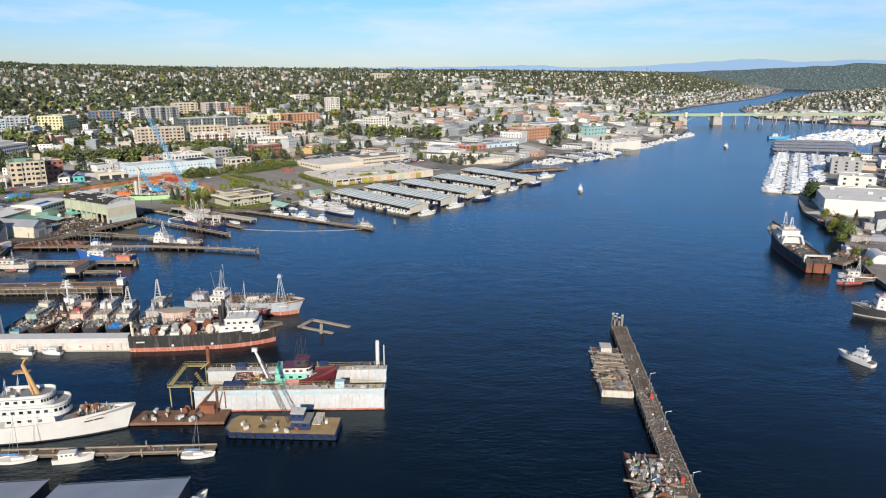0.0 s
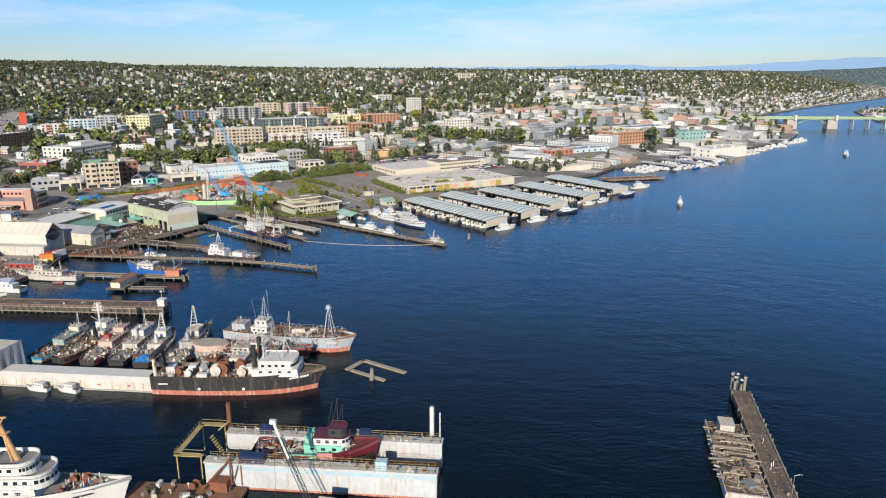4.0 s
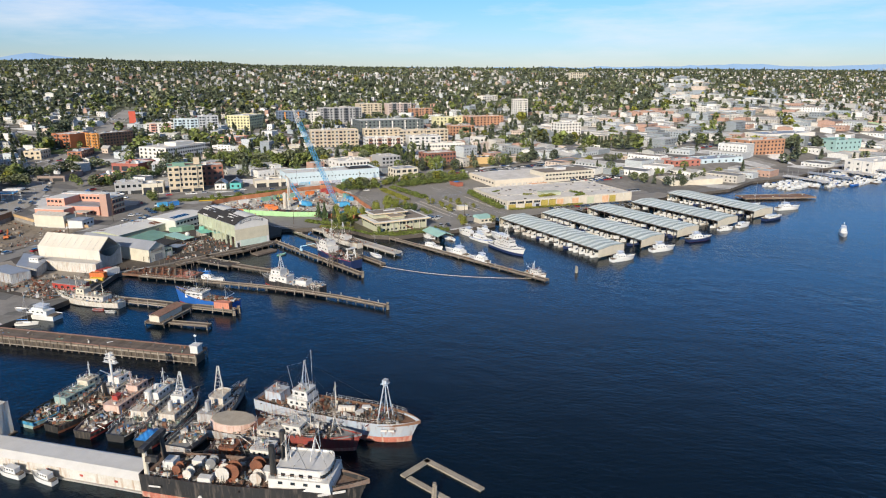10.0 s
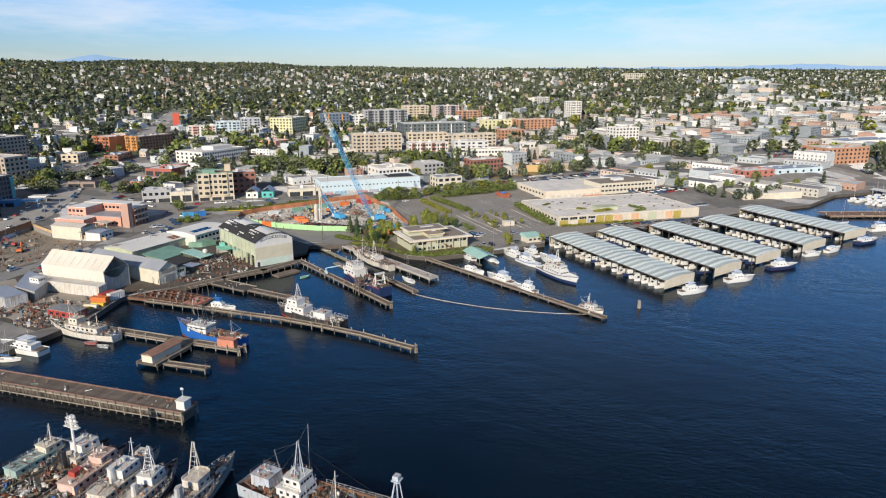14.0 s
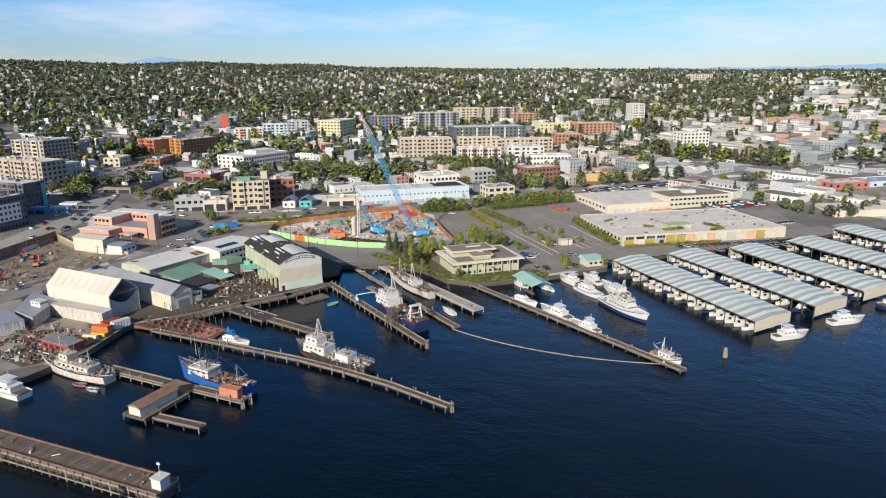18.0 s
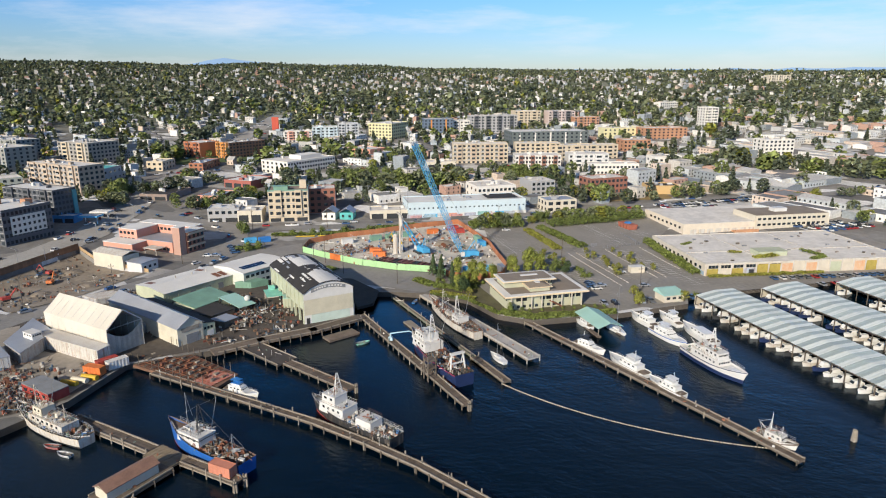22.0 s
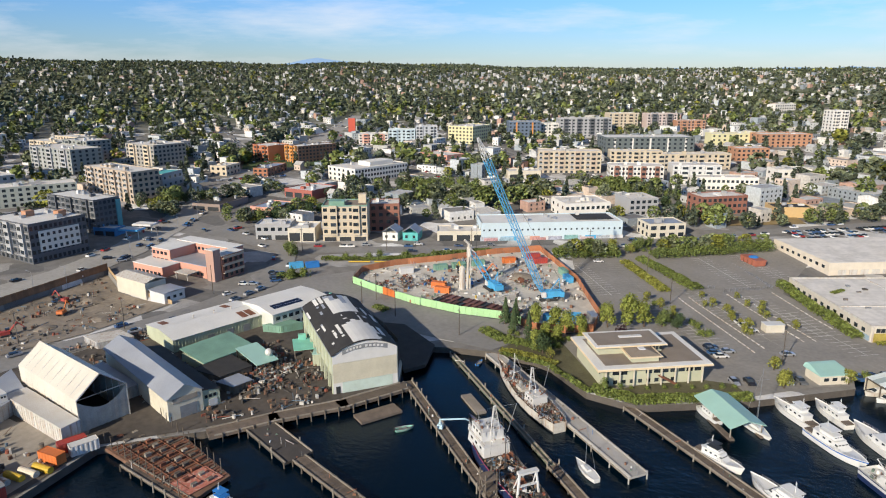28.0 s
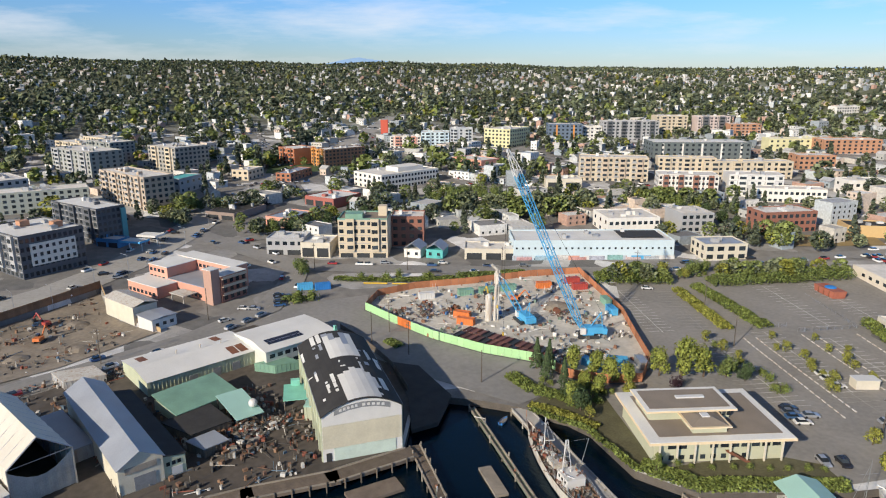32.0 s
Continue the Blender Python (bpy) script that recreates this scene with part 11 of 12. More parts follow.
# ---- poles, lamps ----
for x, y, h in ((-309, 344, 12), (-291, 371, 12), (-300, 412, 12), (-241, 437, 11), (-243, 447, 11), (-225, 438, 11), (-196, 438, 10), (-104, 479, 11), (-318, 474, 12), (-286, 500, 12), (-252, 524, 12), (-205, 556, 12), (-170, 540, 10), (-150, 512, 10)):
    po = thing("utility_pole", x, y, gz(x, y), rnd.uniform(0, 180), "dark timber utility pole with a crossarm", "utility pole", "utility poles")
    part("pole", Mesh().tube((0, 0, -0.5), (0, 0, h), 0.18, 7, r2=0.12), PILE, po)
    part("crossarm", Mesh().box(0, 0, h - 1.2, 2.4, 0.14, 0.16), PILE, po)
    part("insulator", Mesh().box(-1, 0, h - 1.05, 0.1, 0.1, 0.25).box(1, 0, h - 1.05, 0.1, 0.1, 0.25).box(0.4, 0, h - 1.05, 0.1, 0.1, 0.25), STEEL, po)
for k in range(14):
    i = k // 2 + 1
    (ax, ay), (bx, by) = AVENUE[min(i, 8)], AVENUE[min(i + 1, 9)]
    t = 0.25 + 0.5 * (k % 2)
    an = math.atan2(by - ay, bx - ax)
    x, y = ax + (bx - ax) * t + math.sin(an) * 11.5, ay + (by - ay) * t - math.cos(an) * 11.5
    sl = thing("street_lamp", x, y, gz(x, y), math.degrees(an) + 90, "grey steel street lamp with a curved arm", "street lamp", "street lamps")
    part("pole", Mesh().tube((0, 0, 0), (0, 0, 9), 0.1, 6), STEEL, sl)
    part("arm", Mesh().tube((0, 0, 9), (2.4, 0, 9.6), 0.06, 5), STEEL, sl)
    part("lamp_head", Mesh().box(2.7, 0, 9.5, 0.9, 0.3, 0.15), STEEL, sl)


# ---- trees that the camera passes near ----
def crown_mesh(seed, h, wide, k, leaf, conifer=False, lean=0.0):
    rg2 = random.Random(seed)
    lobes = [(rg2.uniform(-wide, wide) * .48, rg2.uniform(-wide, wide) * .48, h * rg2.uniform(.32, .8), wide * rg2.uniform(.48, .75)) for _ in range(9)]
    me = Mesh()
    for _ in range(k):
        if conifer:
            t = rg2.random() ** 0.75
            rad = wide * (1.02 - t) * rg2.uniform(0.55, 1.0)
            a = rg2.uniform(0, 6.283)
            p = Vector((rad * math.cos(a), rad * math.sin(a), h * (0.08 + 0.9 * t)))
            nrm = Vector((math.cos(a), math.sin(a), 0.9))
        else:
            cx, cy, cz, r = rg2.choice(lobes)
            v = Vector((rg2.gauss(0, 1), rg2.gauss(0, 1), rg2.gauss(0, 1))).normalized()
            p = Vector((cx, cy, cz)) + v * r * rg2.uniform(0.65, 1.08)
            nrm = v + Vector((rg2.uniform(-.7, .7), rg2.uniform(-.7, .7), rg2.uniform(-.3, .9)))
        nrm.normalize()
        u = nrm.orthogonal().normalized()
        u.rotate(Matrix.Rotation(rg2.uniform(0, 6.28), 3, nrm))
        w = nrm.cross(u)
        s = leaf * rg2.uniform(0.6, 1.25)
        me.add([p - u * s, p + w * s * 0.6 - nrm * s * .15, p + u * s, p - w * s * 0.6 - nrm * s * .15], [(0, 1, 2, 3)])
    return me


def trunk_mesh(seed, h, wide):
    rg2 = random.Random(seed)
    me = Mesh().tube((0, 0, -0.5), (0, 0, h * 0.55), h * 0.028 + 0.06, 7, r2=h * 0.016)
    for _ in range(5):
        a = rg2.uniform(0, 6.28)
        z = h * rg2.uniform(0.28, 0.5)
        me.tube((0, 0, z), (math.cos(a) * wide * .6, math.sin(a) * wide * .6, z + h * .25), h * 0.012, 5, r2=0.03)
    return me


TREES = {}
LIMELEAF = leafmat("lime_green_leaves", (0.24, 0.27, 0.055))
for key, h, w, k, lf, m, con in (("broad", 9, 4.2, 1500, 0.42, LEAF, False), ("broad2", 10, 3.6, 1400, 0.42, LEAFD, False), ("yellow", 8, 3.4, 1200, 0.40, LEAFY, False), ("tall", 10, 2.3, 650, 0.40, SHRUB, False), ("lime", 10, 3.6, 1500, 0.42, LIMELEAF, False), ("fir", 12, 3.0, 800, 0.5, LEAFD, True), ("purple", 7, 3.2, 600, 0.42, LEAFP, False), ("shrub", 2.4, 1.7, 300, 0.26, SHRUB, False), ("small", 4.2, 1.5, 420, 0.24, LEAFY, False)):
    TREES[key] = (crown_mesh(len(TREES) + 40, h, w, k, lf, con).data("crown", m), trunk_mesh(len(TREES), h, w).data("trunk", TRUNK), h)
NAMES = dict(broad="broad green tree", broad2="dark green tree", yellow="yellowing tree", tall="slender light green tree", fir="dark conifer", lime="bright yellow-green broad tree", purple="dark purple-leaved tree", shrub="bushy green shrub", small="small young tree")


FAR_ONES = []


def tree(kind, x, y, s=1.0, where="beside the street"):
    c, t, h = TREES[kind]
    if math.hypot(x + 60, y - 250) > 480:
        FAR_ONES.append((x, y, gz(x, y), h * s, rnd.random()))
        return
    root = thing("shrub" if kind == "shrub" else "tree", x, y, gz(x, y), rnd.uniform(0, 360), NAMES[kind] + " standing " + where, "shrub" if kind == "shrub" else "tree", "trees")
    root.scale = (s, s, s * rnd.uniform(0.9, 1.15))
    part("crown", c, None, root)
    if kind != "shrub":
        part("trunk", t, None, root)


for x, y, kd, s in ((-154, 479, "lime", 1.1), (-149, 483, "lime", 1.0), (-159, 475, "lime", .8), (-144, 487, "broad", .7), (-180, 461, "lime", .75), (-174, 463, "lime", .8), (-186, 458, "fir", .8), (-139, 488, "broad2", .6), (-189, 456, "fir", .9), (-183, 452, "fir", .8), (-176, 450, "fir", .75), (-168, 462, "lime", .8), (-163, 464, "lime", .75), (-160, 458, "yellow", .6), (-166, 442, "broad2", .8), (-172, 446, "broad2", .6), (-139, 428, "tall", .6), (-158, 452, "small", 1), (-152, 470, "purple", .6), (-316, 465, "broad", .9), (-100, 462, "yellow", .7), (-105, 473, "small", 1.2), (-86, 476, "small", 1.3), (-83, 482, "shrub", 1), (-292, 446, "shrub", 1.5), (-288, 449, "shrub", 1.6), (-290, 443, "shrub", 1.4)):
    tree(kd, x, y, s, "by the waterside office" if x > -200 and x < -140 else "by the lots" if x >= -140 else "beside the street")
rg = random.Random(78)
for k in range(22):
    tree(rg.choice(("shrub", "shrub", "shrub", "small", "lime")), -176 + rg.uniform(0, 14), 440 + rg.uniform(0, 16) + 0.3 * k * 0.2, rg.uniform(.5, .9) if k % 5 else 0.55, "on the bank beside the office")
for k in range(9):
    tree("shrub", -137 + 3.3 * k + rg.uniform(-.6, .6), 433.5 + 2.55 * k + rg.uniform(-.6, .6), rg.uniform(.4, .7), "in front of the office")
rg = random.Random(77)
for (ax, ay), (bx, by), k, kinds, smin, smax in (((-210, 548), (-150, 612), 26, ("broad", "broad2", "tall", "shrub", "yellow"), .4, .8), ((-144, 525), (-112, 493), 10, ("small",), .7, 1.1), ((-130, 533), (-106, 508), 7, ("small",), .7, 1.1), ((-158, 510), (-126, 484), 10, ("small", "shrub"), .7, 1.1), ((-182, 447), (-166, 455), 10, ("shrub",), .6, 1.0),
                                        ((-395, 600), (-330, 640), 16, ("broad", "broad2", "broad"), .9, 1.35), ((-382, 490), (-368, 560), 11, ("broad2", "broad", "yellow"), .6, 1.0), ((-300, 712), (-210, 700), 14, ("broad", "yellow", "broad2"), .7, 1.1), ((-270, 700), (-200, 668), 12, ("broad", "broad2", "yellow"), .6, 1.0), ((-470, 470), (-440, 560), 9, ("broad2", "broad"), .6, .9), ((-600, 600), (-500, 690), 12, ("broad", "broad2"), .7, 1.1), ((-460, 690), (-370, 720), 12, ("fir", "broad", "yellow"), .8, 1.2), ((-170, 790), (-60, 850), 16, ("broad", "broad2"), .9, 1.3), ((-60, 700), (30, 800), 14, ("broad", "yellow"), .7, 1.1), ((-10, 650), (60, 700), 12, ("tall", "shrub"), .6, 1.0), ((60, 800), (150, 900), 10, ("broad2", "broad"), .8, 1.2), ((-300, 470), (-256, 512), 9, ("shrub",), .8, 1.5)):
    for i in range(k):
        t = (i + rg.random()) / k
        tree(rg.choice(kinds), ax + (bx - ax) * t + rg.uniform(-3, 3), ay + (by - ay) * t + rg.uniform(-3, 3), rg.uniform(smin, smax), "among the streets of the town" if smax > .95 and len(kinds) > 1 and ax < -190 else "along the edge of the lots")
for x, y, kd, s in ((259, 461, "broad2", 1.7), (219, 362, "yellow", 1.1), (222, 353, "broad", 1.1), (237, 402, "yellow", .9), (214, 345, "shrub", 2), (228, 372, "broad2", 1.0), (206, 318, "shrub", 1.6), (201, 300, "shrub", 1.4)):
    tree(kd, x, y, s, "on the far bank")


def hedge(pts, width, height, label, m=None, dens=60, seed=1, lift=0.2):
    """A long ragged strip of bushes."""
    rg2 = random.Random(seed)
    me = Mesh()
    for a, b2 in zip(pts, pts[1:]):
        ln = math.dist(a, b2)
        za, zb = gz(*a), gz(*b2)
        for _ in range(int(ln * width * dens / 3)):
            t = rg2.random()
            x, y = a[0] + (b2[0] - a[0]) * t, a[1] + (b2[1] - a[1]) * t
            hh = height * (0.55 + 0.45 * noise.noise((x * 0.28, y * 0.28, seed)) + 0.25)
            o = rg2.uniform(-1, 1)
            x += -(b2[1] - a[1]) / ln * o * width / 2
            y += (b2[0] - a[0]) / ln * o * width / 2
            top = hh * math.sqrt(max(0.05, 1 - o * o * 0.8))
            p = Vector((x, y, za + (zb - za) * t + lift + top * rg2.random() ** 0.5))
            nr = Vector((rg2.gauss(0, .6), rg2.gauss(0, .6), rg2.uniform(0.2, 1))).normalized()
            u = nr.orthogonal().normalized()
            u.rotate(Matrix.Rotation(rg2.uniform(0, 6.28), 3, nr))
            w = nr.cross(u)
            s = rg2.uniform(0.22, 0.5)
            me.add([p - u * s, p + w * s * .6, p + u * s, p - w * s * .6], [(0, 1, 2, 3)])
    single("hedge", me, m or SHRUB, label, "hedge", "hedges", kind="stuff")


HEDGES = (([(-176, 433.6), (-160, 434.4), (-143, 426.6), (-130, 427.6), (-105, 449.2)], 2.2, 1.3, "green bushes along the water's edge", SHRUB), ([(-185, 551), (-156, 524)], 5, 2.2, "overgrown yellow-green hedge between the parking lots", LEAFY), ([(-181, 560), (-146, 533)], 6, 2.8, "thick green hedge between the parking lots", SHRUB), ([(-216, 540), (-203, 550), (-191, 559)], 9, 6.5, "tall tangled thicket at the lot's corner", SHRUB), ([(-178, 566), (-157, 588), (-136, 611)], 8, 6.0, "tall green thicket along the street", LEAF),
          ([(-192, 447), (-181, 443), (-173, 446), (-166, 444)], 5, 1.6, "bright green bank above the inlet", SHRUB), ([(-178, 436), (-166, 437.5), (-158, 437)], 3, 1.0, "yellow-green bushes on the bank", LEAFY), ([(-143, 429.5), (-130, 430.5), (-118, 441), (-106, 451.5)], 3.5, 1.3, "low shrubs along the sea wall", SHRUB),
          ([(-83, 514), (-62, 530), (-40, 547)], 2.2, 1.5, "shrubs growing along the warehouse front", LEAFY), ([(-121, 559), (-104, 536), (-88, 515.5)], 5, 3.4, "bushes at the end of the old warehouse", SHRUB), ([(-296, 441), (-288, 450)], 4, 2.2, "clipped dark hedge by the parked cars", LEAF), ([(-300, 470), (-280, 486), (-262, 505)], 4, 1.8, "dry bushes along the street by the site", SHRUB), ([(-262, 508), (-244, 530)], 5, 2.4, "ragged green bushes behind the site", LEAF), ([(-238, 441), (-231, 440)], 4, 1.2, "round planted island in the yard road", LEAF))
for k, (pts, w, h, lab, m) in enumerate(HEDGES):
    hedge(pts, w, h, lab, m, seed=k + 3)
for k, (pts, w, h, m) in enumerate((([(-79, 541), (-74, 544)], 2, 1.4, LEAFY), ([(-68, 537), (-62, 543), (-59, 548)], 3, 1.6, LEAFY), ([(-45, 548), (-40, 556), (-50, 562)], 2.6, 1.5, SHRUB), ([(-101, 546), (-98, 552)], 2, 0.8, SHRUB))):
    hedge(pts, w, h, "weeds and bushes growing on the warehouse roof", m, seed=40 + k, lift=7.5 - gz(*pts[0]))
for pts, k, kinds, smin, smax in (([(-339, 588), (-322, 603), (-303, 616), (-279, 646)], 26, ("broad", "broad2", "broad", "yellow"), 0.8, 1.25), ([(-271, 688), (-246, 700), (-217, 700)], 16, ("broad", "yellow", "broad2"), 0.7, 1.1), ([(-480, 470), (-455, 500), (-425, 545)], 12, ("broad2", "broad"), 0.7, 1.1), ([(-560, 610), (-590, 650), (-620, 690)], 14, ("broad", "broad2"), 0.8, 1.2), ([(-372, 545), (-395, 590), (-420, 610)], 14, ("broad2", "broad"), 0.7, 1.1), ([(-129, 856), (-80, 812), (-44, 802), (-5, 818)], 30, ("broad",), 1.0, 1.5), ([(45, 870), (101, 848), (174, 894)], 14, ("broad",), 0.8, 1.3), ([(-42, 684), (-8, 640), (26, 642), (40, 672)], 24, ("broad",), 0.5, 0.9), ([(-160, 640), (-120, 690), (-80, 730)], 20, ("broad",), 0.6, 1.0)):
    for (ax, ay), (bx, by) in zip(pts, pts[1:]):
        for i in range(int(k * 1.3) // (len(pts) - 1)):
            t = rg.random()
            x, y = ax + (bx - ax) * t + rg.uniform(-6, 6), ay + (by - ay) * t + rg.uniform(-6, 6)
            FAR_ONES.append((x, y, gz(x, y), 11 * rg.uniform(smin, smax), rg.random()))


for pts, k, h in (([(-340, 588), (-322, 602), (-305, 616), (-290, 630), (-278, 650)], 34, 12), ([(-262, 680), (-240, 692), (-224, 702)], 18, 12), ([(-464, 476), (-440, 473), (-418, 473)], 10, 8), ([(-396, 486), (-381, 491), (-386, 508), (-385, 528), (-387, 542)], 18, 8.5), ([(-176, 638), (-166, 646), (-184, 650)], 12, 10), ([(-176, 577), (-160, 589), (-141, 609)], 22, 7.5), ([(-214, 541), (-203, 549), (-193, 556)], 14, 7.5)):
    for (ax, ay), (bx, by) in zip(pts, pts[1:]):
        for i in range(k // (len(pts) - 1)):
            u = rg.random()
            x, y = ax + (bx - ax) * u + rg.uniform(-3, 3), ay + (by - ay) * u + rg.uniform(-3, 3)
            FAR_ONES.append((x, y, gz(x, y), h * rg.uniform(0.7, 1.25), rg.choice((0.111, 0.222, 0.312, 0.512, 0.542, 0.624, 0.701, 0.761, 0.042))))


def stall_lines(rows):
    """Worn white stall lines painted on the lots."""
    m = Mesh()
    for ax, ay, bx, by, long in rows:
        d = math.dist((ax, ay), (bx, by))
        ux, uy = (bx - ax) / d, (by - ay) / d

        def line(p, q, w=0.14):
            e = math.dist(p, q)
            nx, ny = -(q[1] - p[1]) / e * w, (q[0] - p[0]) / e * w
            ps = [(p[0] + nx, p[1] + ny), (p[0] - nx, p[1] - ny), (q[0] - nx, q[1] - ny), (q[0] + nx, q[1] + ny)]
            m.add([(x, y, gz(x, y) + 0.26) for x, y in ps], [(0, 1, 2, 3)], 0)
        for i in range(int(d / 12) + 1):
            e0, e1 = min(d, i * 12), min(d, i * 12 + 12)
            if e1 - e0 > 1:
                line((ax + ux * e0, ay + uy * e0), (ax + ux * e1, ay + uy * e1))
        for i in range(int(d / 2.7) + 1):
            x, y = ax + ux * i * 2.7, ay + uy * i * 2.7
            line((x + uy * long, y - ux * long), (x - uy * long, y + ux * long), 0.11)
    single("stall_lines", m, [mat("worn_line_paint", (0.62, 0.61, 0.58), 0.85, var=0.5, scale=0.6)], "worn white stall lines on the parking lots", "markings", kind="stuff")


stall_lines([(-203, 536, -172, 508, 4.6), (-160, 577, -130, 549, 4.6), (-147, 592, -119, 566, 4.6), (-146, 530, -114, 500, 4.6), (-128, 538, -98, 510, 4.6), (-158, 512, -124, 481, 4.6), (-112, 528, -84, 502, 4.4)])

# ---- the town on the slopes: houses and trees too many to count ----
NX, NY = (-0.876, 0.482), (0.482, 0.876)
GRID = math.atan2(0.876, 0.482)
house_mats = [island_mat("house_walls", [(0.66, 0.65, 0.62), (0.50, 0.47, 0.42), (0.40, 0.40, 0.38), (0.72, 0.71, 0.68), (0.30, 0.34, 0.37), (0.60, 0.60, 0.58), (0.56, 0.46, 0.38), (0.24, 0.27, 0.29), (0.54, 0.52, 0.48), (0.42, 0.27, 0.21), (0.46, 0.49, 0.50), (0.44, 0.45, 0.45)]),
              island_mat("house_roofs", [(0.24, 0.24, 0.24), (0.40, 0.39, 0.37), (0.17, 0.17, 0.175), (0.50, 0.48, 0.46), (0.30, 0.27, 0.245), (0.58, 0.57, 0.55), (0.36, 0.37, 0.39), (0.46, 0.45, 0.44)]),
              island_mat("house_windows", [(0.03, 0.035, 0.04), (0.05, 0.055, 0.06), (0.02, 0.022, 0.026)], 0.25)]


NO_GO = [SITE, [(-420, 330), (-280, 270), (-180, 380), (-170, 430), (-60, 490), (40, 610), (10, 660), (-130, 660), (-215, 560), (-262, 520), (-326, 475), (-400, 475)], [(-590, 640), (-540, 600), (-500, 660), (-555, 705)]]


def off_limits(x, y):
    bad = np.zeros(x.shape, bool)
    for p in NO_GO:
        bad |= inside(x, y, p)
    for pts, w in ROADS:
        bad |= seg_distance(x, y, pts) < w / 2 + (7 if w > 7 else 5)
    for cx, cy, r in KEEP_OUT:
        bad |= (x - cx) ** 2 + (y - cy) ** 2 < (r + 8) ** 2
    return bad


def seen(x, y, margin=6):
    """Whether the walk ever looks that way."""
    ok = np.zeros(x.shape, bool)
    for t, e, g, _ in PATH:
        h = math.atan2(g[0] - e[0], g[1] - e[1])
        a = np.arctan2(x - e[0], y - e[1]) - h
        a = (a + math.pi) % (2 * math.pi) - math.pi
        ok |= np.abs(a) < radians(34 + margin)
    return ok


